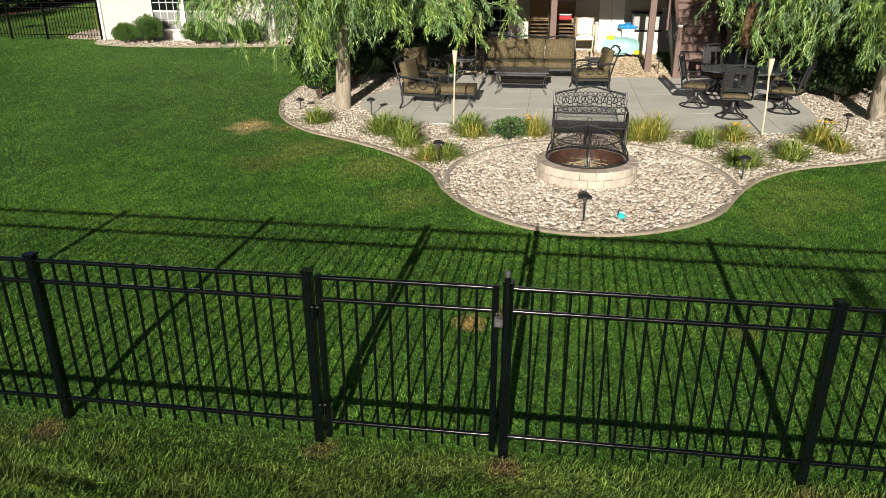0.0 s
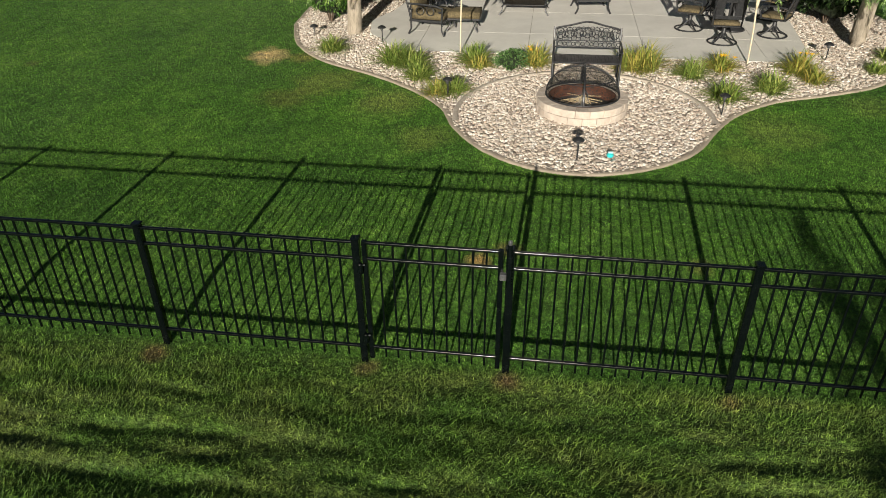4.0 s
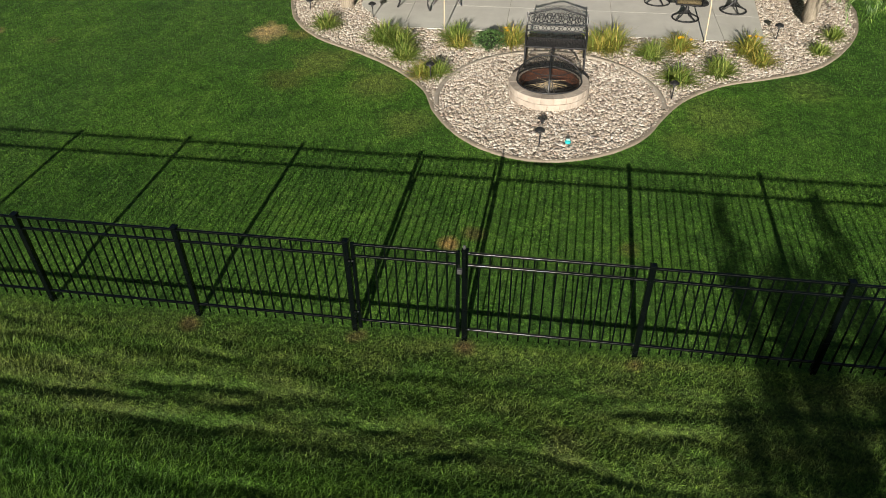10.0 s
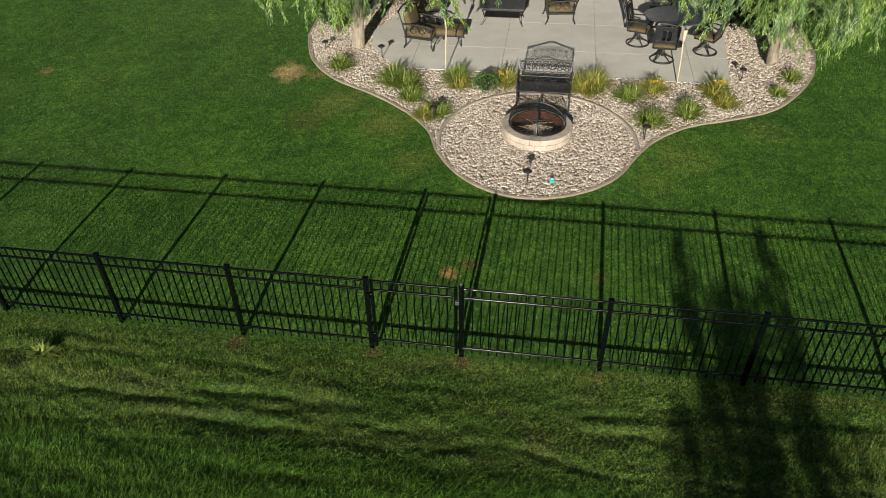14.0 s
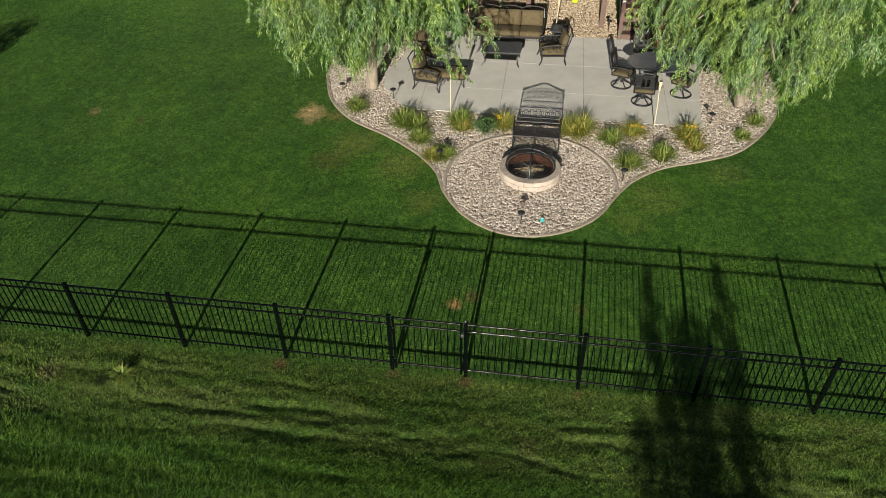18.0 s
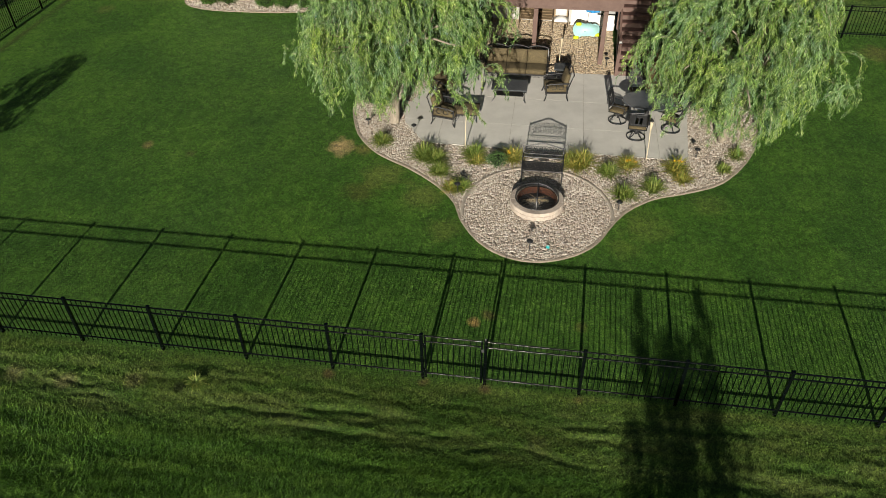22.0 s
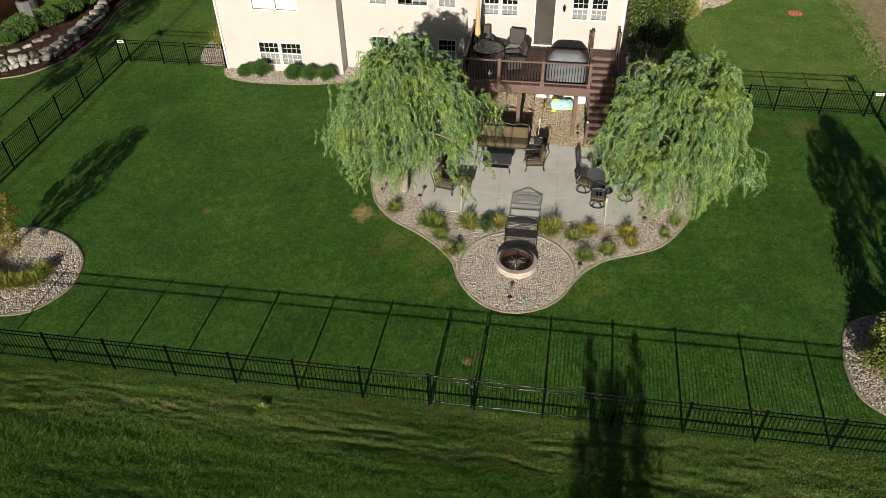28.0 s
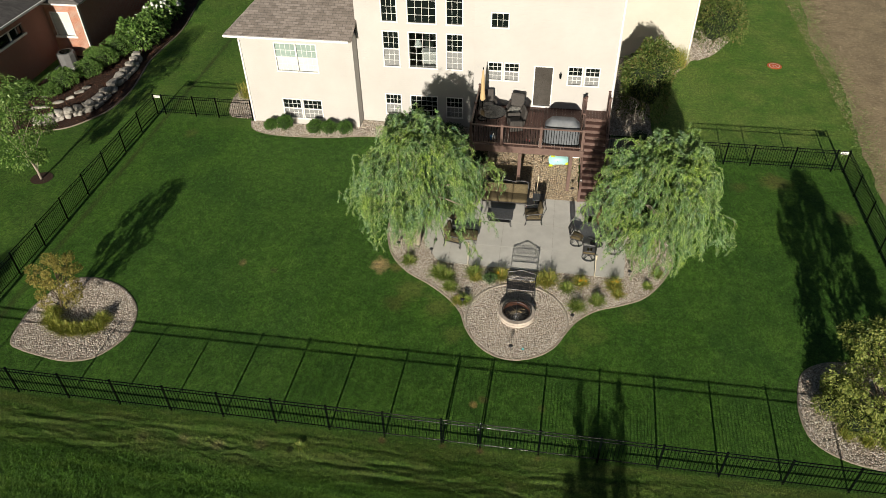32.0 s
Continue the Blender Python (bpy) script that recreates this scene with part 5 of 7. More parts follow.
# ---- fire pit, bench, patio furniture ----
M_FABRIC = material("brown_gold_scroll_fabric", (0.042, 0.032, 0.016), (0.16, 0.125, 0.062), 28, 0.9, 0, 0.4, 160, 0.003, stain=0.1)
M_RUST = material("rusty_steel", (0.06, 0.022, 0.012), (0.16, 0.06, 0.03), 9, 0.85, 0.2, 0.6, 50, 0.004)
M_STICK = material("pale_sticks", (0.32, 0.23, 0.12), (0.6, 0.48, 0.28), 15, 0.9, 0, 0.4, 60)
M_ASH = material("dark_ash", (0.025, 0.02, 0.018), (0.08, 0.065, 0.055), 14, 0.98, 0, 0.9, 50, 0.02)
M_BAMBOO = material("pale_bamboo", (0.50, 0.42, 0.28), (0.68, 0.60, 0.44), 14, 0.7, 0, 0.3, 70, 0.003, grain=(4, 4, 0.5))
# dark top with the sky's blue-grey reflection put into its base colour
M_TABLETOP = material("sky_tinted_slate_top", (0.045, 0.052, 0.06), (0.09, 0.1, 0.11), 10, 0.3, 0, 0.2, 80, 0.002)
M_TEAL = material("teal_plastic", (0.02, 0.42, 0.45), (0.03, 0.50, 0.52), 8, 0.4, 0, 0.05, 60)
M_AQUA = material("pale_aqua_plastic", (0.36, 0.68, 0.68), (0.46, 0.76, 0.75), 5, 0.4, 0, 0.05, 60)
M_LIME = material("lime_plastic", (0.50, 0.62, 0.02), (0.58, 0.70, 0.03), 5, 0.4, 0, 0.05, 60)


def screen_material(name, scale, open_share):
    """Fine wire mesh: threads and gaps."""
    m, nt, ln = nodes_of(name)
    bs = nt["Principled BSDF"]
    bs.inputs["Base Color"].default_value = (0.012, 0.012, 0.012, 1)
    bs.inputs["Roughness"].default_value = 0.5
    tc = nt.new("ShaderNodeTexCoord").outputs["Object"]
    v = nt.new("ShaderNodeTexVoronoi")
    v.inputs["Scale"].default_value = scale
    ln.new(tc, v.inputs["Vector"])
    gt = nt.new("ShaderNodeMath")
    gt.operation = "LESS_THAN"
    gt.inputs[1].default_value = open_share
    ln.new(v.outputs["Distance"], gt.inputs[0])
    tr = nt.new("ShaderNodeBsdfTransparent")
    mx = nt.new("ShaderNodeMixShader")
    ln.new(gt.outputs[0], mx.inputs[0])
    ln.new(bs.outputs[0], mx.inputs[1])
    ln.new(tr.outputs[0], mx.inputs[2])
    ln.new(mx.outputs[0], nt["Material Output"].inputs[0])
    return m


M_MESH = screen_material("black_spark_mesh", 85, 0.62)

pit = thing("fire_pit", "round fire pit of tan tumbled blocks with a steel liner", "fire pit", 0.8, 6.0)
for ring in range(2):
    nblk = 20
    for k in range(nblk):
        a0, a1 = 2 * math.pi * (k + 0.5 * ring) / nblk, 2 * math.pi * (k + 0.5 * ring + 0.985) / nblk
        bm = bmesh.new()
        jit = random.uniform(-0.006, 0.006)
        prism(bm, [(r * math.cos(a), r * math.sin(a)) for r, a in ((0.52, a0), (0.70 + jit, a0), (0.705 + jit, (a0 + a1) / 2), (0.70 + jit, a1), (0.52, a1))], 0.01 + ring * 0.115, 0.12 + ring * 0.115 + jit * 0.3)
        bmesh.ops.bevel(bm, geom=bm.edges, offset=0.005, segments=1, affect="EDGES")
        part("block", bm, M_BLOCK, pit)
bm = bmesh.new()
lathe(bm, [(0.515, 0.02), (0.525, 0.25), (0.505, 0.25), (0.495, 0.04)], 32)
part("liner", bm, M_RUST, pit, "rust-brown steel ring", True)
part("ash", lathe(bmesh.new(), [(0.49, 0.02), (0.49, 0.07), (0.2, 0.10), (0.02, 0.11)], 20), M_ASH, pit)
for k in range(26):
    a = random.uniform(0, 6.28)
    r = random.uniform(0.15, 0.42)
    b = a + random.uniform(-0.5, 0.5) + math.pi
    part("stick", tube(bmesh.new(), [(r * math.cos(a), r * math.sin(a), 0.1 + random.uniform(0, 0.08)), (random.uniform(-0.08, 0.08), random.uniform(-0.08, 0.08), 0.17 + random.uniform(0, 0.06)), (r * 0.4 * math.cos(b), r * 0.4 * math.sin(b), 0.12)], 0.007, 0.004, 5), M_STICK, pit)
dome = thing("spark_screen", "black domed mesh spark screen standing on the fire pit", "fire screen", 0.8, 6.0, ground_z(6.0) + 0.252)
bm = bmesh.new()
rows, seg, R, H = 8, 28, 0.56, 0.43
prev = None
for i in range(rows):
    t = i / rows * math.pi / 2
    ring = [bm.verts.new((R * math.cos(t) * math.cos(2 * math.pi * k / seg), R * math.cos(t) * math.sin(2 * math.pi * k / seg), 0.02 + H * math.sin(t))) for k in range(seg)]
    if prev:
        for k in range(seg):
            bm.faces.new((prev[k], prev[(k + 1) % seg], ring[(k + 1) % seg], ring[k]))
    prev = ring
bm.faces.new(prev)
part("mesh_dome", bm, M_MESH, dome, "fine black wire mesh", True)
part("base_ring", tube(bmesh.new(), [(0.565 * math.cos(a), 0.565 * math.sin(a), 0.015) for a in (2 * math.pi * k / 36 for k in range(37))], 0.014, None, 6, False), M_CASTBLACK, dome)
for rot in (-90, 90, -8, 172):
    a = radians(rot)
    part("rib", tube(bmesh.new(), [(0.565 * math.cos(t) * math.cos(a), 0.565 * math.cos(t) * math.sin(a), 0.015 + 0.44 * math.sin(t)) for t in (math.pi / 2 * k / 10 for k in range(11))], 0.011 if abs(rot) != 90 else 0.016, None, 6), M_CASTBLACK, dome)
part("rib_band", tube(bmesh.new(), [(0.44 * math.cos(a), 0.44 * math.sin(a), 0.285) for a in (math.pi + math.pi * k / 20 for k in range(21))], 0.008, None, 5, False), M_CASTBLACK, dome)
hd = part("handle", tube(bmesh.new(), [(0, 0, 0.46), (0, 0, 0.50)], 0.012, None, 6), M_CASTBLACK, dome)
part("ring_pull", tube(bmesh.new(), [(0.035 * math.cos(a), 0, 0.53 + 0.035 * math.sin(a)) for a in (2 * math.pi * k / 12 for k in range(13))], 0.006, None, 5, False), M_CASTBLACK, hd)
part("door_latch", tube(bmesh.new(), [(-0.02, -0.50, 0.25), (0.05, -0.52, 0.2), (0.06, -0.53, 0.12)], 0.012, 0.008, 5), M_CASTBLACK, dome)


def ring_of(bm, cx, cz, r, y, w=0.008, seg=12, squash=1.0):
    tube(bm, [(cx + r * math.cos(a), y, cz + squash * r * math.sin(a)) for a in (2 * math.pi * k / seg for k in range(seg + 1))], w, None, 5, False)


def garden_bench():
    root = thing("garden_bench", "black cast metal garden bench with a scrolled back", "bench", 0.87, 7.2, None, 0)
    W = 0.55
    for x in (-W, W):
        part("front_leg", tube(bmesh.new(), [(x, -0.26, 0.0), (x, -0.24, 0.2), (x, -0.22, 0.43), (x, -0.24, 0.62)], 0.018, 0.016, 6), M_CASTBLACK, root)
        part("back_leg", tube(bmesh.new(), [(x, 0.3, 0.0), (x, 0.22, 0.25), (x, 0.2, 0.45), (x, 0.26, 0.7), (x, 0.31, 0.88)], 0.02, 0.016, 6), M_CASTBLACK, root)
        part("armrest", tube(bmesh.new(), [(x, 0.24, 0.66), (x, 0.05, 0.68), (x, -0.2, 0.66), (x, -0.27, 0.62), (x, -0.24, 0.58)], 0.018, 0.014, 6), M_CASTBLACK, root)
        bm = bmesh.new()
        ring_of(bm, 0, 0, 0.07, 0)
        o = part("arm_scroll", bm, M_CASTBLACK, root)
        o.matrix_basis = pose(x, -0.08, 0.56, 0, 0, 90)
    for k in range(-18, 27):  # two crossing sets of flat bars
        c = k * 0.062
        for way in (1, -1):
            t0, t1 = max(-0.25, -W - c), min(0.2, W - c)
            if t1 - t0 > 0.03:
                mid, ln2 = (t0 + t1) / 2, (t1 - t0) * 0.7071
                bar = box(bmesh.new(), -ln2, ln2, -0.0115, 0.0115, -0.006, 0.006, 0.0, pose(way * (c + mid), mid, 0.431 + 0.001 * way, 0, 0, way * 45))
                part("seat_bar", bar, M_CASTBLACK, root)
    part("seat_rim", tube(bmesh.new(), [(-W, 0.2, 0.43), (-W, -0.25, 0.43), (W, -0.25, 0.43), (W, 0.2, 0.43), (-W, 0.2, 0.43)], 0.014, None, 5, False), M_CASTBLACK, root)

    def back_y(z):
        return 0.2 + (z - 0.45) * 0.25

    def crest(s):
        return 0.83 + 0.075 * max(0.0, math.cos(s * math.pi / 2)) ** 0.5 + 0.055 * math.exp(-(s / 0.4) ** 2)

    part("back_top", tube(bmesh.new(), [(W * s, back_y(crest(s)), crest(s)) for s in (k / 10 - 1 for k in range(21))], 0.016, None, 6), M_CASTBLACK, root)
    part("back_bottom", tube(bmesh.new(), [(-W, back_y(0.56), 0.56), (W, back_y(0.56), 0.56)], 0.013, None, 6), M_CASTBLACK, root)
    part("back_middle", tube(bmesh.new(), [(-W, back_y(0.66), 0.66), (W, back_y(0.66), 0.66)], 0.009, None, 6), M_CASTBLACK, root)
    bm = bmesh.new()
    for k in range(7):
        cx = -0.45 + k * 0.15
        zc = 0.755 + 0.035 * math.cos(cx * 2.6)
        ring_of(bm, cx, zc, 0.072, back_y(zc), 0.0075, 12, 1.25)
        ring_of(bm, cx + 0.075, zc - 0.02, 0.05, back_y(zc) + 0.004, 0.007)
        ring_of(bm, cx, 0.61, 0.042, back_y(0.61), 0.006, 10)
        ring_of(bm, cx, zc + 0.01, 0.035, back_y(zc) + 0.003, 0.006, 10)
        ring_of(bm, cx + 0.075, zc + 0.055, 0.04, back_y(zc + 0.05), 0.006, 10)
        ring_of(bm, cx + 0.075, 0.61, 0.03, back_y(0.61), 0.006, 10)
        tube(bm, [(cx - 0.04, back_y(0.66), 0.66), (cx, back_y(zc + 0.1), zc + 0.11), (cx + 0.04, back_y(0.66), 0.66)], 0.006, None, 5, False)
    part("scrollwork", bm, M_CASTBLACK, root, "openwork of cast scrolls")
    return root


garden_bench()


def cushion(bm, x0, x1, y0, y1, z0, z1, puff=0.025, m=None):
    """A soft box: rounded edges and a bulging top."""
    nx = ny = 5
    grid = lambda z, s: [[bm.verts.new((x0 + (x1 - x0) * i / nx, y0 + (y1 - y0) * j / ny, z + s * puff * math.sin(math.pi * i / nx) ** 0.6 * math.sin(math.pi * j / ny) ** 0.6)) for i in range(nx + 1)] for j in range(ny + 1)]
    b, t = grid(z0, 0), grid(z1 - puff, 1)
    made = [v for g in (b, t) for row in g for v in row]
    for j in range(ny):
        for i in range(nx):
            bm.faces.new((t[j][i], t[j][i + 1], t[j + 1][i + 1], t[j + 1][i]))
            bm.faces.new((b[j][i], b[j + 1][i], b[j + 1][i + 1], b[j][i + 1]))
    rim = [(0, i) for i in range(nx)] + [(j, nx) for j in range(ny)] + [(ny, i) for i in range(nx, 0, -1)] + [(j, 0) for j in range(ny, 0, -1)]
    for k in range(len(rim)):
        (j0, i0), (j1, i1) = rim[k], rim[(k + 1) % len(rim)]
        bm.faces.new((b[j0][i0], b[j1][i1], t[j1][i1], t[j0][i0]))
    if m is not None:
        bmesh.ops.transform(bm, matrix=m, verts=made)
    return bm


def lounge_seat(name, label, category, x, y, turn, seats, width, group=""):
    """A deep cast-metal seat with loose cushions, facing -y."""
    root = thing(name, label, category, x, y, ground_z(y) + 0.035, turn, group)
    W = width / 2
    for sx in (-W, W):
        for yy, top in ((-0.36, 0.56), (0.30, 0.5)):
            part("leg", tube(bmesh.new(), [(sx, yy + (0.06 if yy > 0 else -0.05), 0.0), (sx, yy, 0.12), (sx, yy, 0.3), (sx, yy - 0.02, top)], 0.02, 0.018, 6), M_CASTBLACK, root)
        part("armrest", tube(bmesh.new(), [(sx, 0.36, 0.6), (sx, 0.1, 0.6), (sx, -0.25, 0.58), (sx, -0.38, 0.54), (sx, -0.36, 0.47), (sx, -0.30, 0.46)], 0.022, 0.018, 6), M_CASTBLACK, root)
        bm = bmesh.new()
        ring_of(bm, -0.12, 0.47, 0.08, 0, 0.009)
        ring_of(bm, 0.1, 0.47, 0.08, 0, 0.009)
        part("side_scroll", bm, M_CASTBLACK, root).matrix_basis = pose(sx, 0, 0, 0, 0, 90)
        part("back_upright", tube(bmesh.new(), [(sx, 0.3, 0.3), (sx, 0.36, 0.55), (sx, 0.46, 0.86)], 0.02, 0.016, 6), M_CASTBLACK, root)
    part("seat_frame", boxes((-W, W, -0.36, 0.34, 0.25, 0.30), bevel=0.006), M_CASTBLACK, root)
    n = int(width / 0.09)
    for k in range(n):
        bm = bmesh.new()
        ring_of(bm, -W + 0.05 + k * (width - 0.1) / max(1, n - 1), 0.22, 0.035, -0.362, 0.006, 8)
        part("apron_scroll", bm, M_CASTBLACK, root)
    bm = bmesh.new()
    for k in range(seats):
        c = -W + width * (k + 0.5) / seats
        h = width / seats / 2
        tube(bm, [(c + h * s, 0.46 + 0.02, 0.86 + 0.07 * math.cos(s * math.pi / 2) ** 0.8 if abs(s) < 0.99 else 0.86) for s in (q / 5 - 1 for q in range(11))], 0.02, None, 6)
    part("back_crest", bm, M_CASTBLACK, root, "arched dark metal top rail")
    for k in range(seats):
        x0, x1 = -W + 0.02 + (width - 0.04) * k / seats, -W + 0.02 + (width - 0.04) * (k + 1) / seats
        part("seat_cushion", cushion(bmesh.new(), x0 + 0.008, x1 - 0.008, -0.37, 0.30, 0.305, 0.45), M_FABRIC, root, "brown and gold patterned cushion", True)
        part("back_cushion", cushion(bmesh.new(), x0 + 0.008, x1 - 0.008, -0.24, 0.2, 0.0, 0.13, 0.03, pose(0, 0.33, 0.66, 77)), M_FABRIC, root, "brown and gold patterned back cushion", True)
    return root


lounge_seat("outdoor_sofa", "three-seat dark metal patio sofa with brown patterned cushions", "sofa", -0.25, 13.0, 0, 3, 2.06)
lounge_seat("patio_armchair", "dark metal patio armchair with brown patterned cushions beside the coffee table", "armchair", 1.12, 11.86, -82, 1, 0.72, "patio armchairs")
lounge_seat("patio_armchair", "dark metal glider armchair with brown cushions beside an ottoman", "armchair", -2.2, 9.95, 78, 1, 0.74, "patio armchairs")
lounge_seat("patio_armchair", "dark metal patio armchair with brown cushions under the willow", "armchair", -2.45, 11.55, 55, 1, 0.72, "patio armchairs")


def small_table(name, label, x, y, sx, sy, h, turn=0.0, shelf=True, category="table", cush=False):
    root = thing(name, label, category, x, y, ground_z(y) + 0.035, turn)
    if cush:
        part("cushion", cushion(bmesh.new(), -sx, sx, -sy, sy, h - 0.1, h + 0.03), M_FABRIC, root, "brown and gold patterned cushion", True)
        part("top_frame", boxes((-sx, sx, -sy, sy, h - 0.14, h - 0.1), bevel=0.006), M_CASTBLACK, root)
    else:
        part("tabletop", boxes((-sx, sx, -sy, sy, h - 0.035, h), bevel=0.01), M_TABLETOP, root, "dark slate-look top")
        part("apron", boxes((-sx + 0.05, sx - 0.05, -sy + 0.05, sy - 0.05, h - 0.08, h - 0.036)), M_CASTBLACK, root)
    for ax in (-1, 1):
        for ay in (-1, 1):
            part("leg", tube(bmesh.new(), [(ax * (sx - 0.06), ay * (sy - 0.06), h - 0.06), (ax * (sx - 0.12), ay * (sy - 0.08), h * 0.5), (ax * (sx - 0.1), ay * (sy - 0.07), 0.1), (ax * (sx - 0.03), ay * (sy - 0.03), 0.0)], 0.018, 0.014, 6), M_CASTBLACK, root)
    if shelf:
        part("shelf", boxes((-sx + 0.12, sx - 0.12, -sy + 0.1, sy - 0.1, h * 0.42, h * 0.42 + 0.02), bevel=0.004), M_CASTBLACK, root)
    return root


small_table("coffee_table", "low dark rectangular patio coffee table with a shelf", -0.36, 11.58, 0.57, 0.38, 0.46, 0, True, "coffee table")
small_table("ottoman", "patterned brown ottoman on curved dark metal legs", -1.56, 10.14, 0.36, 0.3, 0.38, 0, False, "ottoman", True)
small_table("side_table", "small dark metal side table beside the sofa", -1.72, 12.85, 0.27, 0.27, 0.5, 0, True, "side table")
small_table("side_table", "small dark metal side table behind the armchair", 1.28, 12.95, 0.27, 0.27, 0.5, 0, True, "side table")


def swivel_chair(x, y, turn, label):
    root = thing("swivel_chair", label, "dining chair", x, y, ground_z(y) + 0.035, turn, "chairs round the dining table")
    part("base_ring", tube(bmesh.new(), [(0.27 * math.cos(a), 0.27 * math.sin(a), 0.018) for a in (2 * math.pi * k / 24 for k in range(25))], 0.016, None, 6, False), M_CASTBLACK, root)
    for k in range(4):
        a = math.pi / 4 + k * math.pi / 2
        part("spoke", tube(bmesh.new(), [(0.27 * math.cos(a), 0.27 * math.sin(a), 0.02), (0.14 * math.cos(a), 0.14 * math.sin(a), 0.09), (0.02 * math.cos(a), 0.02 * math.sin(a), 0.2)], 0.014, 0.018, 5), M_CASTBLACK, root)
    part("pedestal", lathe(bmesh.new(), [(0.03, 0.1), (0.045, 0.2), (0.035, 0.28), (0.14, 0.35)], 10), M_CASTBLACK, root)
    part("seat_pan", boxes((-0.25, 0.25, -0.25, 0.25, 0.35, 0.38), bevel=0.01), M_CASTBLACK, root)
    part("seat_cushion", cushion(bmesh.new(), -0.24, 0.24, -0.24, 0.23, 0.382, 0.45), M_FABRIC, root, "brown patterned seat cushion", True)
    for sx in (-0.27, 0.27):
        part("arm", tube(bmesh.new(), [(sx * 0.9, -0.2, 0.36), (sx, -0.26, 0.5), (sx, -0.22, 0.6), (sx, 0.0, 0.62), (sx, 0.24, 0.6)], 0.016, None, 6), M_CASTBLACK, root)
        part("back_upright", tube(bmesh.new(), [(sx * 0.95, 0.22, 0.36), (sx, 0.26, 0.6), (sx * 0.95, 0.36, 0.93)], 0.017, None, 6), M_CASTBLACK, root)
    bm = bmesh.new()
    tilt = pose(0, 0.245, 0.5, -14)
    for r in ((-0.25, 0.25, -0.012, 0.012, 0.0, 0.07), (-0.25, -0.1, -0.012, 0.012, 0.07, 0.44), (0.1, 0.25, -0.012, 0.012, 0.07, 0.44), (-0.1, 0.1, -0.012, 0.012, 0.33, 0.44), (-0.02, 0.02, -0.012, 0.012, 0.07, 0.33)):
        box(bm, *r, 0.004, tilt)
    part("back_panel", bm, M_CASTBLACK, root, "dark cast back with cut-outs")
    part("back_crest", tube(bmesh.new(), [(0.26 * s, 0.355, 0.93 + 0.05 * math.cos(s * 1.5)) for s in (k / 4 - 1 for k in range(9))], 0.017, None, 6), M_CASTBLACK, root)
    return root


swivel_chair(3.05, 10.55, 70, "dark metal swivel patio chair turned towards the table")
swivel_chair(3.56, 9.68, 176, "dark metal swivel patio chair with its back to the gravel")
swivel_chair(4.62, 10.22, 240, "dark metal swivel patio chair beside the willow")
swivel_chair(4.85, 11.5, -50, "dark metal swivel patio chair behind the table")
swivel_chair(3.7, 11.75, 10, "dark metal swivel patio chair near the stairs")
table = thing("dining_table", "oval dark-topped metal patio dining table", "table", 3.9, 10.62, ground_z(10.62) + 0.035, 0)
bm = bmesh.new()
prism(bm, [(0.78 * math.cos(a), 0.62 * math.sin(a)) for a in (2 * math.pi * k / 32 for k in range(32))], 0.68, 0.715)
bmesh.ops.bevel(bm, geom=[e for e in bm.edges if abs(e.verts[0].co.z - e.verts[1].co.z) < 0.001], offset=0.008, segments=1, affect="EDGES")
part("tabletop", bm, M_TABLETOP, table, "dark slate-look oval top")
part("pedestal", lathe(bmesh.new(), [(0.28, 0.0), (0.26, 0.03), (0.08, 0.1), (0.06, 0.4), (0.09, 0.55), (0.3, 0.675)], 16), M_CASTBLACK, table, "", True)

def torch(x, y, h, label, lean=0.0):
    root = thing("garden_torch", label, "torch", x, y, None, 0, "garden torches")
    part("pole", tube(bmesh.new(), [(0, 0, -0.1), (lean * 0.5, 0, h * 0.5), (lean, 0, h - 0.3)], 0.013, 0.015, 6), M_BAMBOO, root)
    part("basket", lathe(bmesh.new(), [(0.016, h - 0.3), (0.03, h - 0.2), (0.048, h - 0.02), (0.044, h)], 10, (lean, 0, 0)), M_BAMBOO, root, "woven pale bamboo basket", True)
    part("canister", lathe(bmesh.new(), [(0.036, h - 0.06), (0.038, h + 0.01), (0.012, h + 0.02), (0.012, h + 0.04)], 10, (lean, 0, 0)), M_HINGE, root)


torch(-1.42, 8.5, 1.33, "pale bamboo garden torch at the patio's edge", 0.02)
torch(3.8, 8.45, 1.28, "pale bamboo garden torch standing by the dining set", -0.05)
torch(-1.55, 13.5, 1.35, "pale bamboo garden torch behind the sofa")
torch(1.15, 13.62, 1.2, "pale bamboo garden torch behind the armchair", 0.04)


def path_light(x, y, label, h=0.36):
    root = thing("path_light", label, "garden light", x, y, None, random.uniform(0, 90), "path lights")
    part("stake", tube(bmesh.new(), [(0, 0, -0.05), (0.01, 0, h - 0.08)], 0.011, None, 6), M_CASTBLACK, root)
    part("lens", lathe(bmesh.new(), [(0.02, h - 0.1), (0.032, h - 0.06), (0.032, h - 0.04)], 10), M_HINGE, root)
    part("hood", lathe(bmesh.new(), [(0.085, h - 0.04), (0.08, h - 0.025), (0.04, h), (0.012, h + 0.012)], 14), M_CASTBLACK, root, "dark metal hood", True)


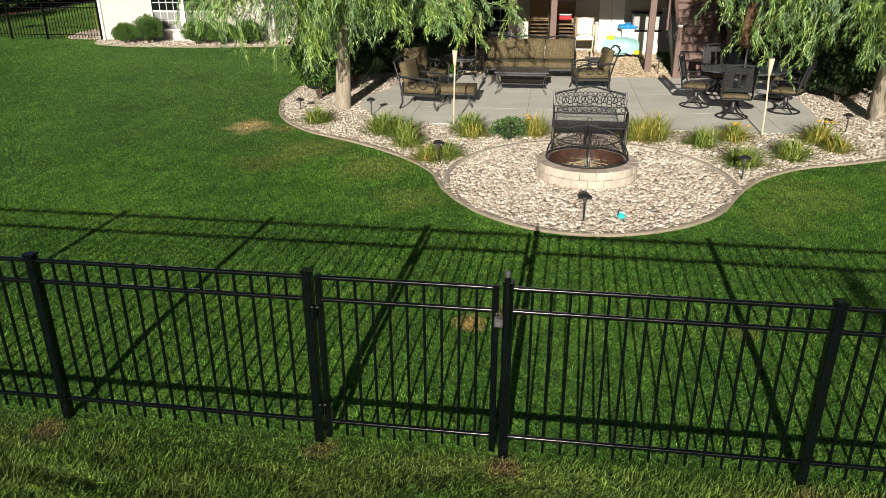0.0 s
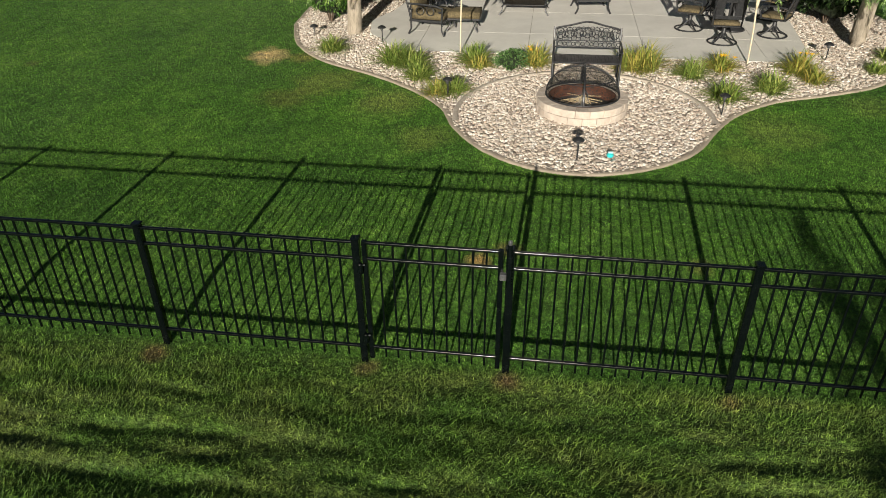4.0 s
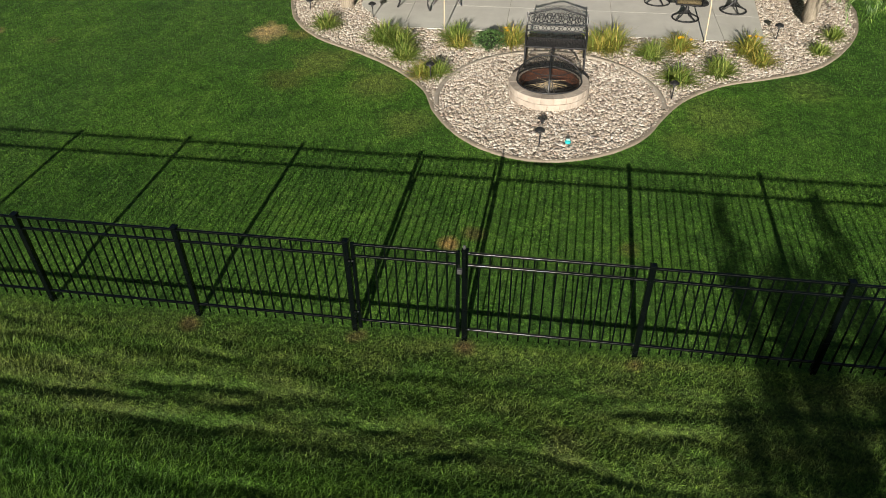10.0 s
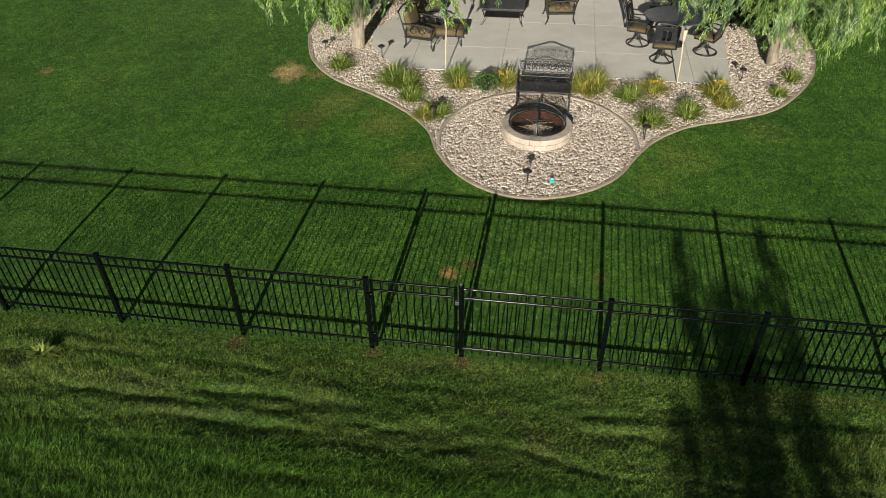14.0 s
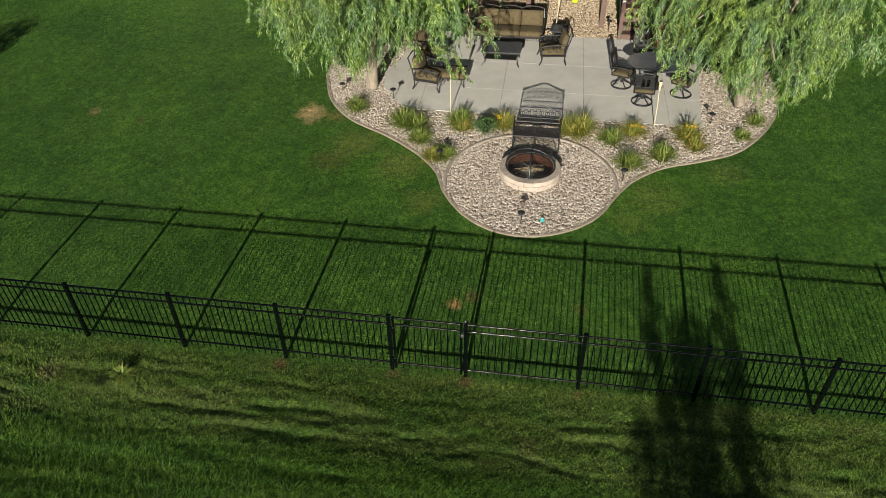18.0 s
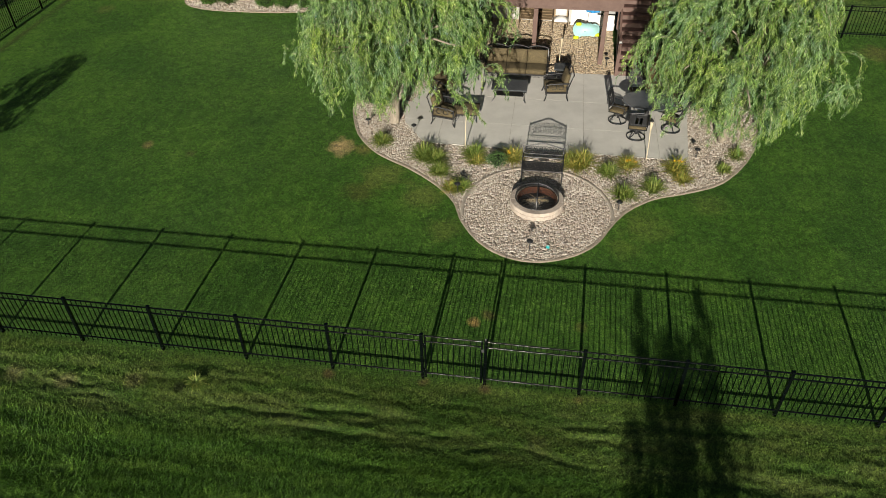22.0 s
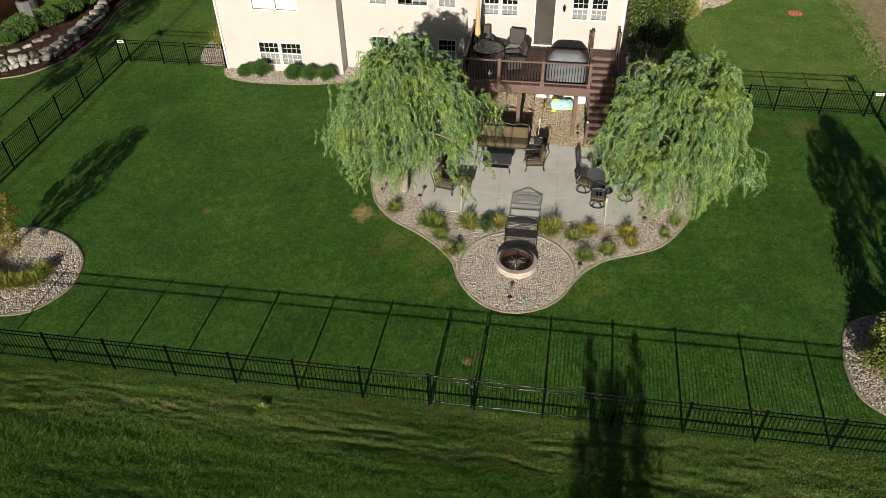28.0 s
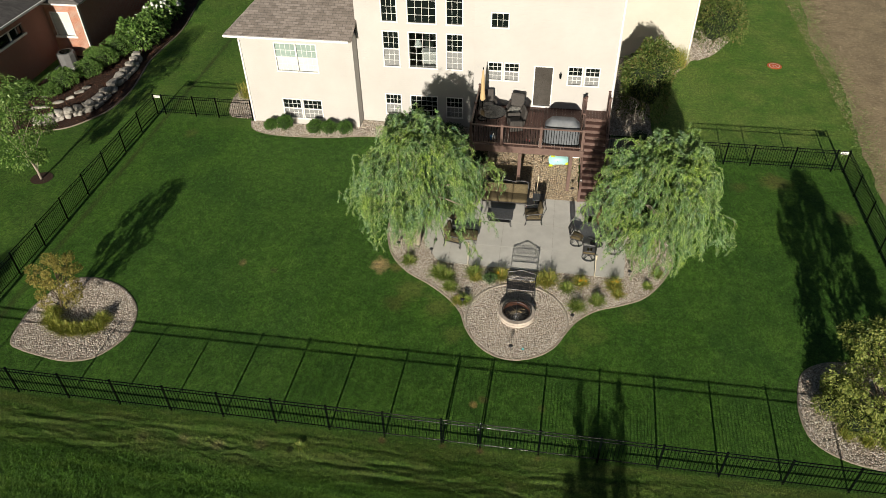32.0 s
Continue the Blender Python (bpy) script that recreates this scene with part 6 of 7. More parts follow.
path_light(0.71, 4.14, "dark metal path light in the fire pit gravel")
path_light(-1.35, 6.26, "dark metal path light among daylilies")
path_light(2.92, 5.99, "dark metal path light by the edging")
path_light(5.2, 8.75, "dark metal path light under the willow")
path_light(-3.05, 9.05, "dark metal path light by the patio corner")
path_light(-4.55, 9.4, "small dark path light near the willow's edging", 0.25)
path_light(2.78, 14.0, "dark metal path light on the gravel under the deck", 0.42)
frog = thing("garden_ornament", "small bright teal plastic ornament lying in the gravel", "ornament", 1.16, 4.28, ground_z(4.28) + 0.03)
part("body", lathe(bmesh.new(), [(0.03, 0.0), (0.05, 0.02), (0.045, 0.05), (0.015, 0.075)], 8), M_TEAL, frog)
part("cap", boxes((-0.03, 0.035, -0.02, 0.02, 0.06, 0.085), bevel=0.008), M_AQUA, frog)

# ---- under the deck and on it ----
M_TAN = material("tan_woven_sling", (0.22, 0.155, 0.085), (0.33, 0.24, 0.14), 30, 0.85, 0, 0.3, 150, 0.002, grain=(1, 1, 8))
M_TANFRAME = material("bronze_tube", (0.07, 0.05, 0.035), (0.12, 0.09, 0.06), 20, 0.45, 0.3, 0.1, 80)
M_SHEET = material("white_cloth", (0.70, 0.69, 0.66), (0.80, 0.79, 0.76), 4, 0.9, 0, 0.3, 30, 0.01)
M_RED = material("red_cloth", (0.42, 0.02, 0.03), (0.52, 0.04, 0.05), 10, 0.85, 0, 0.2, 60)
M_BLUE = material("blue_plastic", (0.02, 0.22, 0.55), (0.03, 0.28, 0.62), 8, 0.45, 0, 0.05, 60)
M_COVER = material("grey_vinyl_cover", (0.085, 0.095, 0.105), (0.14, 0.15, 0.165), 3, 0.6, 0, 0.5, 9, 0.03)
M_GREYBIN = material("grey_bin_plastic", (0.30, 0.31, 0.31), (0.38, 0.39, 0.39), 4, 0.6, 0, 0.1, 60)
M_CHARCOAL = material("charcoal_wicker", (0.035, 0.031, 0.028), (0.075, 0.067, 0.06), 25, 0.8, 0, 0.5, 120, 0.004)
M_PATTERN = material("black_white_print", (0.05, 0.05, 0.05), (0.55, 0.53, 0.48), 14, 0.9, 0, 0.2, 80)
M_UMBRELLA = material("tan_umbrella_cloth", (0.48, 0.34, 0.16), (0.60, 0.45, 0.24), 5, 0.85, 0, 0.3, 40, 0.005, grain=(6, 6, 0.5))
M_BROWNUMB = material("brown_mottled_cloth", (0.06, 0.035, 0.018), (0.18, 0.11, 0.055), 16, 0.9, 0, 0.6, 60, 0.01)


def stacked_chair(x, y, z, label):
    root = thing("stacking_chair", label, "chair", x, y, z, 0, "stacked chairs under the deck")
    for sx in (-0.27, 0.27):
        part("side_frame", tube(bmesh.new(), [(sx, -0.25, 0.0), (sx, -0.24, 0.38), (sx, 0.15, 0.40), (sx, 0.22, 0.6), (sx, 0.3, 0.98)], 0.014, None, 5), M_TANFRAME, root)
        part("back_leg", tube(bmesh.new(), [(sx, 0.12, 0.4), (sx, 0.28, 0.0)], 0.014, None, 5), M_TANFRAME, root)
        part("arm", tube(bmesh.new(), [(sx, 0.2, 0.6), (sx, -0.2, 0.6), (sx, -0.24, 0.38)], 0.014, None, 5), M_TANFRAME, root)
    part("seat", boxes((-0.25, 0.25, -0.24, 0.16, 0.385, 0.40), bevel=0.004), M_TAN, root)
    part("back", box(bmesh.new(), -0.25, 0.25, -0.008, 0.008, 0.0, 0.56, 0.004, pose(0, 0.17, 0.42, -14)), M_TAN, root)
    return root


gz = ground_z(17.0) + 0.03
for x, n in ((-0.15, 6), (0.56, 5)):
    for k in range(n):
        stacked_chair(x, 17.1, gz + 0.1 * k, "tan sling stacking chair in a pile under the deck")
towel = thing("folded_towel", "folded red towel lying on the chair stack", "towel", 0.56, 17.0, gz + 0.92)
part("cloth", cushion(bmesh.new(), -0.18, 0.18, -0.2, 0.12, 0.0, 0.12, 0.03), M_RED, towel, "", True)
part("stripe", cushion(bmesh.new(), -0.17, 0.17, -0.205, 0.1, 0.121, 0.17, 0.02), M_SHEET, towel, "", True)
stacked_chair(1.12, 16.85, gz, "single tan sling chair under the deck")
cl = thing("white_sheet", "white cloth thrown over the sling chair", "cloth", 1.14, 16.8, gz + 0.42)
part("cloth", cushion(bmesh.new(), -0.25, 0.24, -0.2, 0.17, 0.0, 0.16, 0.1), M_SHEET, cl, "", True)
part("draped_fold", cushion(bmesh.new(), -0.22, 0.2, -0.05, 0.03, 0.1, 0.56, 0.04, pose(0, 0.2, 0, -12)), M_SHEET, cl, "", True)
bd = thing("folding_screen", "tall white folding panel leaning on the basement wall", "screen", 1.87, 17.4, gz)
part("left_leaf", box(bmesh.new(), -0.35, -0.01, -0.02, 0.02, 0, 1.55, 0.006, pose(0, 0, 0, -5)), M_WHITE, bd)
part("right_leaf", box(bmesh.new(), 0.0, 0.34, -0.02, 0.02, 0, 1.55, 0.006, pose(0, 0, 0, -5)), M_WHITE, bd)
bn = thing("storage_bin", "grey-lidded white storage bin under the deck", "storage bin", 2.78, 17.3, gz)
part("body", boxes((-0.36, 0.36, -0.3, 0.3, 0.0, 0.62), bevel=0.03), M_SHEET, bn)
part("upper_body", boxes((-0.36, 0.36, -0.29, 0.3, 0.64, 1.08), bevel=0.03), M_GREYBIN, bn, "grey upper body")
part("lid", boxes((-0.4, 0.4, -0.33, 0.33, 1.085, 1.13), bevel=0.02), M_BLACK, bn, "dark lid")
part("rim", boxes((-0.4, 0.4, -0.32, 0.32, 0.61, 0.65), bevel=0.01), M_BLACK, bn)
bl = thing("box_stack", "white storage box under a crumpled blue cloth", "storage box", 2.3, 17.1, gz)
part("box", boxes((-0.16, 0.16, -0.16, 0.16, 0.0, 0.68), bevel=0.01), M_SHEET, bl)
bm = bmesh.new()
bmesh.ops.create_icosphere(bm, subdivisions=3, radius=1.0)
for v in bm.verts:
    k = 1 + 0.16 * math.sin(7 * v.co.x + 2) + 0.14 * math.sin(9 * v.co.y + 5 * v.co.z)
    v.co = Vector((v.co.x * 0.24 * k, v.co.y * 0.17 * k, 0.685 + max(0.0, (v.co.z + 0.4)) * 0.1 * k))
part("cloth", bm, M_BLUE, bl, "crumpled bright blue cloth", True)
toy = thing("ride_on_toy", "pale aqua plastic ride-on water toy with lime parts", "toy", 2.08, 16.25, ground_z(16.2) + 0.04, 8)
bm = bmesh.new()
out = smooth_loop([(-0.48, 0.05), (-0.36, 0.26), (-0.12, 0.24), (0.1, 0.16), (0.32, 0.22), (0.48, 0.1), (0.46, -0.14), (0.26, -0.24), (0.02, -0.16), (-0.2, -0.24), (-0.4, -0.2)], 3)
prism(bm, out, 0.0, 0.15)
bmesh.ops.bevel(bm, geom=[e for e in bm.edges if abs(e.verts[0].co.z - e.verts[1].co.z) < 0.001], offset=0.05, segments=3, affect="EDGES")
bmesh.ops.transform(bm, matrix=pose(0, 0.1, 0.28, 62), verts=bm.verts)
part("shell", bm, M_AQUA, toy, "pale aqua moulded shell", True)
for px, pz in ((-0.28, 0.52), (-0.36, 0.08), (0.42, 0.16)):
    part("handle", boxes((px - 0.1, px + 0.1, -0.16 + pz * 0.35, -0.06 + pz * 0.4, pz - 0.06, pz + 0.06), bevel=0.03), M_LIME, toy, "lime green plastic handle")
part("hub", lathe(bmesh.new(), [(0.03, 0), (0.03, 0.02)], 10, (-0.05, -0.05, 0.30)), M_BLACK, toy)

grill = thing("covered_grill", "barbecue grill under a fitted grey vinyl cover on the deck", "grill", 2.06, 14.72, DZ)
bm = bmesh.new()
prof = [(0.0, 0.79, 0.34), (0.25, 0.78, 0.335), (0.55, 0.79, 0.33), (0.86, 0.78, 0.325), (0.93, 0.74, 0.31), (1.16, 0.53, 0.2), (1.19, 0.45, 0.15)]
prev = None
for z, hx, hy in prof:
    ring = []
    for k in range(40):
        a = 2 * math.pi * k / 40
        cx, cy = math.cos(a), math.sin(a)
        p = 5
        s = (abs(cx) ** p + abs(cy) ** p) ** (-1 / p)
        fold = 1 + 0.025 * math.sin(9 * a + z * 3) * (1 - z / 1.3)
        ring.append(bm.verts.new((hx * cx * s * fold, hy * cy * s * fold, z)))
    if prev:
        for k in range(40):
            bm.faces.new((prev[k], prev[(k + 1) % 40], ring[(k + 1) % 40], ring[k]))
    prev = ring
bm.faces.new(prev)
part("cover", bm, M_COVER, grill, "wrinkled grey vinyl cover", True)
part("hem", tube(bmesh.new(), [(0.80 * math.cos(a) * (abs(math.cos(a)) ** 5 + abs(math.sin(a)) ** 5) ** -0.2, 0.345 * math.sin(a) * (abs(math.cos(a)) ** 5 + abs(math.sin(a)) ** 5) ** -0.2, 0.02) for a in (2 * math.pi * k / 40 for k in range(41))], 0.012, None, 5, False), M_BLACK, grill)
dt = thing("round_table", "round dark glass-topped table on the deck", "table", -1.2, 15.75, DZ)
part("tabletop", lathe(bmesh.new(), [(0.61, 0.69), (0.63, 0.70), (0.63, 0.715), (0.61, 0.72)], 28), M_BLACK, dt, "dark glass top")
part("rim", tube(bmesh.new(), [(0.63 * math.cos(a), 0.63 * math.sin(a), 0.705) for a in (2 * math.pi * k / 28 for k in range(29))], 0.016, None, 5, False), M_BLACK, dt)
for k in range(4):
    a = math.pi / 4 + k * math.pi / 2
    part("leg", tube(bmesh.new(), [(0.42 * math.cos(a), 0.42 * math.sin(a), 0.69), (0.3 * math.cos(a), 0.3 * math.sin(a), 0.35), (0.42 * math.cos(a), 0.42 * math.sin(a), 0.0)], 0.015, None, 5), M_BLACK, dt)


def wicker_chair(x, y, turn, label, print_cushion):
    root = thing("wicker_chair", label, "armchair", x, y, DZ, turn, "chairs on the deck")
    part("base", boxes((-0.32, 0.32, -0.3, 0.3, 0.05, 0.34), bevel=0.02), M_CHARCOAL, root)
    for sx in (-1, 1):
        part("arm", boxes((sx * 0.36 - 0.06, sx * 0.36 + 0.06, -0.32, 0.3, 0.05, 0.6), bevel=0.03), M_CHARCOAL, root)
    bm = box(bmesh.new(), -0.34, 0.34, -0.06, 0.06, 0.0, 0.75, 0.05, pose(0, 0.32, 0.28, -10))
    part("backrest", bm, M_CHARCOAL, root, "rounded charcoal back")
    part("cushion", cushion(bmesh.new(), -0.29, 0.29, -0.31, 0.24, 0.345, 0.47), M_PATTERN if print_cushion else M_CHARCOAL, root, "black and white print cushion" if print_cushion else "", True)


wicker_chair(-0.18, 16.65, -12, "charcoal wicker armchair with a printed cushion on the deck", True)
wicker_chair(-0.1, 15.6, -75, "charcoal wicker armchair turned to the round table", False)
wicker_chair(-1.5, 16.9, 15, "charcoal wicker armchair by the house wall", True)
umb = thing("closed_umbrella", "closed tan patio umbrella standing on the deck", "umbrella", -1.72, 16.3, DZ)
part("pole", tube(bmesh.new(), [(0, 0, 0), (0, 0, 2.6)], 0.02, None, 8), M_BLACK, umb)
part("canopy", lathe(bmesh.new(), [(0.06, 0.95), (0.13, 1.05), (0.10, 1.5), (0.085, 2.0), (0.04, 2.45), (0.015, 2.55)], 9), M_UMBRELLA, umb, "folded tan cloth")
part("base", lathe(bmesh.new(), [(0.24, 0), (0.24, 0.04), (0.05, 0.09), (0.03, 0.25)], 16), M_BLACK, umb)
part("finial", lathe(bmesh.new(), [(0.015, 2.55), (0.028, 2.6), (0.01, 2.65)], 8), M_BLACK, umb)
pot = thing("wire_basket", "round metal basket with bottles on the deck floor", "basket", -1.05, 14.5, DZ)
bm = bmesh.new()
for z in (0.02, 0.15, 0.3):
    tube(bm, [(0.17 * math.cos(a), 0.17 * math.sin(a), z) for a in (2 * math.pi * k / 16 for k in range(17))], 0.008, None, 4, False)
for k in range(10):
    a = 2 * math.pi * k / 10
    tube(bm, [(0.17 * math.cos(a), 0.17 * math.sin(a), 0.02), (0.17 * math.cos(a), 0.17 * math.sin(a), 0.3)], 0.006, None, 4)
part("wires", bm, M_HINGE, pot)
part("jug", lathe(bmesh.new(), [(0.06, 0.01), (0.07, 0.16), (0.03, 0.24), (0.03, 0.3)], 10, (0.04, 0.02, 0)), M_SHEET, pot)
part("bottle", lathe(bmesh.new(), [(0.04, 0.01), (0.045, 0.2), (0.015, 0.28), (0.015, 0.34)], 10, (-0.06, -0.03, 0)), M_BLUE, pot)
du = thing("closed_umbrella", "closed brown mottled umbrella through the dining table", "umbrella", 3.9, 10.62, ground_z(10.62) + 0.035)
part("pole", tube(bmesh.new(), [(0, 0, 0.72), (0, 0, 2.4)], 0.02, None, 8), M_HINGE, du, "bright metal pole")
part("canopy", lathe(bmesh.new(), [(0.08, 1.1), (0.19, 1.17), (0.15, 1.55), (0.08, 2.0), (0.03, 2.35)], 11), M_BROWNUMB, du, "folded brown mottled cloth")
cap = thing("solar_cap_light", "small white solar light on the stair post", "light", SX0 - 0.02, SB, z0s + 1.136)
part("housing", boxes((-0.05, 0.05, -0.05, 0.05, 0.0, 0.05), bevel=0.012), M_WHITE, cap)
part("lens_bar", boxes((-0.04, 0.04, -0.056, -0.05, 0.012, 0.035)), M_HINGE, cap)

# ---- planting ----
M_PERENNIAL = leaf_material("dark_perennial_leaves", [(0.0, (0.03, 0.075, 0.02)), (0.6, (0.075, 0.15, 0.04)), (1.0, (0.16, 0.26, 0.09))], 0.2)
def clump(name, label, category, x, y, n, length, mat, seed, group="", width=0.016, spread=0.75, flowers=0, z=None, low=0.35, high=1.35):
    """A tuft of long arching blades."""
    rng = np.random.default_rng(seed)
    root = thing(name, label, category, x, y, z, 0, group)
    a = rng.uniform(0, 2 * math.pi, n)
    ln = length * rng.uniform(0.6, 1.15, n)
    el = rng.uniform(low, high, n)
    o = rng.normal(0, 0.05 * length / 0.4, (n, 2))
    t = np.array([0.0, 0.35, 0.7, 1.0])
    rad = (np.cos(el) * spread)[:, None] * ln[:, None] * (t * (0.6 + 0.4 * t))[None]
    zz = np.sin(el)[:, None] * ln[:, None] * (t - 0.55 * t**2 * (1.4 - el[:, None] * 0.6))
    wd = width * np.array([0.8, 1.0, 0.7, 0.08])
    px = o[:, :1] + rad * np.cos(a)[:, None]
    py = o[:, 1:] + rad * np.sin(a)[:, None]
    sx, sy = -np.sin(a)[:, None] * wd / 2, np.cos(a)[:, None] * wd / 2
    L = np.stack([px - sx, py - sy, zz], 2)
    R = np.stack([px + sx, py + sy, zz], 2)
    v = np.stack([L, R], 2).reshape(n, 8, 3)
    f = np.array([(0, 1, 3, 2), (2, 3, 5, 4), (4, 5, 7, 6)])[None] + 8 * np.arange(n)[:, None, None]
    bulk("leaves", v.reshape(-1, 3), f.reshape(-1, 4), mat, root)
    for k in range(flowers):
        a = rng.uniform(-2.6, -0.5)
        r = rng.uniform(0.05, 0.22)
        h = length * rng.uniform(0.45, 0.62)
        s = part("stem", tube(bmesh.new(), [(0, 0, 0), (r * 0.6 * math.cos(a), r * 0.6 * math.sin(a), h * 0.7), (r * math.cos(a), r * math.sin(a), h)], 0.004, None, 4), mat, root)
        bm = bmesh.new()
        for q in range(6):
            b = q * math.pi / 3
            c = Vector((r * math.cos(a), r * math.sin(a), h))
            p = [c, c + Vector((0.03 * math.cos(b - 0.4), 0.03 * math.sin(b - 0.4), 0.035)), c + Vector((0.075 * math.cos(b), 0.075 * math.sin(b), 0.03)), c + Vector((0.03 * math.cos(b + 0.4), 0.03 * math.sin(b + 0.4), 0.035))]
            bm.faces.new([bm.verts.new(q2) for q2 in p])
        part("flower", bm, M_YELLOW, s, "open yellow flower")
    return root


DL = "daylily clump with arching green leaves in the gravel"
DY2 = "yellowing daylily clump with arching leaves in the gravel"
for k, (x, y, ln, yel, fl) in enumerate([(-3.92, 8.45, 0.42, 0, 0), (-2.55, 7.85, 0.55, 0, 0), (-2.2, 7.75, 0.45, 0, 0), (-1.97, 7.12, 0.42, 0, 0), (-1.28, 6.5, 0.40, 0, 0), (-1.55, 6.42, 0.34, 1, 0), (-1.1, 8.1, 0.46, 0, 0), (-1.0, 7.8, 0.34, 1, 0),
                                        (0.02, 8.05, 0.5, 1, 2), (1.95, 8.0, 0.62, 1, 0), (1.7, 7.95, 0.5, 1, 0), (2.7, 7.68, 0.42, 0, 0), (3.25, 8.05, 0.45, 1, 4), (3.08, 6.65, 0.45, 0, 0), (3.87, 7.1, 0.44, 0, 0), (4.55, 8.05, 0.5, 1, 3), (4.72, 7.6, 0.36, 1, 0), (6.35, 8.95, 0.34, 0, 0), (5.9, 8.2, 0.3, 0, 0)]):
    clump("daylily", DY2 if yel else DL, "daylily", x, y, 360 if ln > 0.4 else 260, ln * 1.3, M_LILY if yel else M_LILYG, 40 + k, "daylilies round the fire pit", 0.017, 0.9, fl, None, 0.25, 1.3)


# near-black core colour stands in for the shade inside a bush
M_INNER = material("inner_shade_core", (0.008, 0.016, 0.004), (0.02, 0.04, 0.01), 14, 0.95, 0, 1.0, 40, 0.05)


def shrub(name, label, x, y, rx, h, mat, seed, count=2600, leaf=0.05, z=None, group="", category="shrub", squat=0.0, width=0.55):
    """A leafy bush: stems, a lumpy shell of leaves, a core painted shade-dark."""
    rng = np.random.default_rng(seed)
    root = thing(name, label, category, x, y, z, 0, group)
    bm = bmesh.new()
    for k in range(7):
        a = k * 0.9 + rng.uniform(-0.3, 0.3)
        tube(bm, [(0, 0, -0.03), (rx * 0.3 * math.cos(a), rx * 0.3 * math.sin(a), h * 0.4), (rx * 0.55 * math.cos(a), rx * 0.55 * math.sin(a), h * 0.75)], 0.012 + 0.006 * h, 0.004, 4)
    tagged(part("stem_base", bm, M_BARKDARK, root), "", "", "", "stuff")
    d = rng.normal(size=(count, 3))
    d /= np.linalg.norm(d, axis=1, keepdims=True)
    d[:, 2] = np.where(d[:, 2] < -0.55, -d[:, 2], d[:, 2])
    ph = rng.uniform(0, 6.3, 6)
    lump = 1 + 0.10 * np.sin(4 * np.arctan2(d[:, 1], d[:, 0]) + ph[0]) + 0.09 * np.sin(5 * d[:, 2] + ph[1] + 3 * d[:, 0]) + 0.08 * np.sin(9 * d[:, 0] + ph[2]) * np.sin(8 * d[:, 1] + ph[3])
    r = rng.uniform(0.45, 1.0, count) ** 0.4 * lump
    if squat:  # leafy down to the ground
        wide = np.where(d[:, 2] < 0, 1 / np.maximum(np.hypot(d[:, 0], d[:, 1]), 0.3), 1.0)
        d[:, :2] *= (1 + squat * (wide - 1))[:, None]
        d[:, 2] = np.where(d[:, 2] < 0, d[:, 2] / 0.55, d[:, 2])
    pos = np.stack([d[:, 0] * rx * r, d[:, 1] * rx * r, h * (0.52 + 0.48 * d[:, 2] * r)], 1)
    pos[:, 2] = np.maximum(pos[:, 2], 0.02)
    v, f = leaves(pos, d + rng.normal(0, 0.7, (count, 3)), leaf, leaf * width, rng, 0.2)
    bulk("foliage", v, f, mat, root)
    # solid core added where the bush holds only leaves and shade
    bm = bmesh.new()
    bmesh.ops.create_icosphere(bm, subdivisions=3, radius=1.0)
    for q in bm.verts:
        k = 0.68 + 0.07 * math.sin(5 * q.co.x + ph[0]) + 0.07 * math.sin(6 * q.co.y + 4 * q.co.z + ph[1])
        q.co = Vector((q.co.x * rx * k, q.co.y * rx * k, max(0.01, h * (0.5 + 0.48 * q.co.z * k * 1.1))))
    part("shade_core", bm, M_INNER, root, "", True)
    return root


for k, (x, y, r, h) in enumerate([(-13.12, 17.72, 0.36, 0.6), (-12.36, 17.8, 0.45, 0.82), (-10.68, 17.65, 0.43, 0.74), (-9.88, 17.72, 0.43, 0.72), (-9.08, 17.82, 0.42, 0.7)]):
    shrub("boxwood", "clipped rounded green boxwood by the house wall", x, y, r * 0.97, h * 1.05, M_BOX, 70 + k, 5200, 0.04, None, "boxwoods along the wing")
for k, (x, y, r, h) in enumerate([(-6.6, 18.6, 0.5, 0.8), (-5.6, 18.4, 0.6, 1.05), (-4.4, 18.0, 0.6, 1.0), (-3.4, 17.4, 0.7, 1.2)]):
    shrub("shrub", "dark green leafy shrub below the house windows", x, y, r, h, M_SHRUB, 80 + k, 2600, 0.07, None, "shrubs below the windows")
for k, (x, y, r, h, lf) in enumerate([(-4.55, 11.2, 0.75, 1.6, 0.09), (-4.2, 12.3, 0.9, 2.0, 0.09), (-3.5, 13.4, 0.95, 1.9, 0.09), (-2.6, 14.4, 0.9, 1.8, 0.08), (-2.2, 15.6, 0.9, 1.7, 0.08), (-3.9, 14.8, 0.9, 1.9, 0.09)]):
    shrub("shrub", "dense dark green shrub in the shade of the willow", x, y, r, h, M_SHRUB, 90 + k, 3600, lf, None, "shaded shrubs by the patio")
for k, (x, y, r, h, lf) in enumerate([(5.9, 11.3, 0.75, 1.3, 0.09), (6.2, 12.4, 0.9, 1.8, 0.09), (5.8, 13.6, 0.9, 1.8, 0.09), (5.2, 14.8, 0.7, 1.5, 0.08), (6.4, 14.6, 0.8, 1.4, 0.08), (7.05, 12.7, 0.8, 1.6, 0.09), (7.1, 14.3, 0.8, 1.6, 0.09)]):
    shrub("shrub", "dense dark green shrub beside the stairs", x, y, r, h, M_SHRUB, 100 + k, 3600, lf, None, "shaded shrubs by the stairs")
shrub("shrub", "leafy green shrub at the foot of the willow", -4.5, 10.45, 0.5, 1.25, M_BOX, 89, 2600, 0.07, None, "shaded shrubs by the patio")
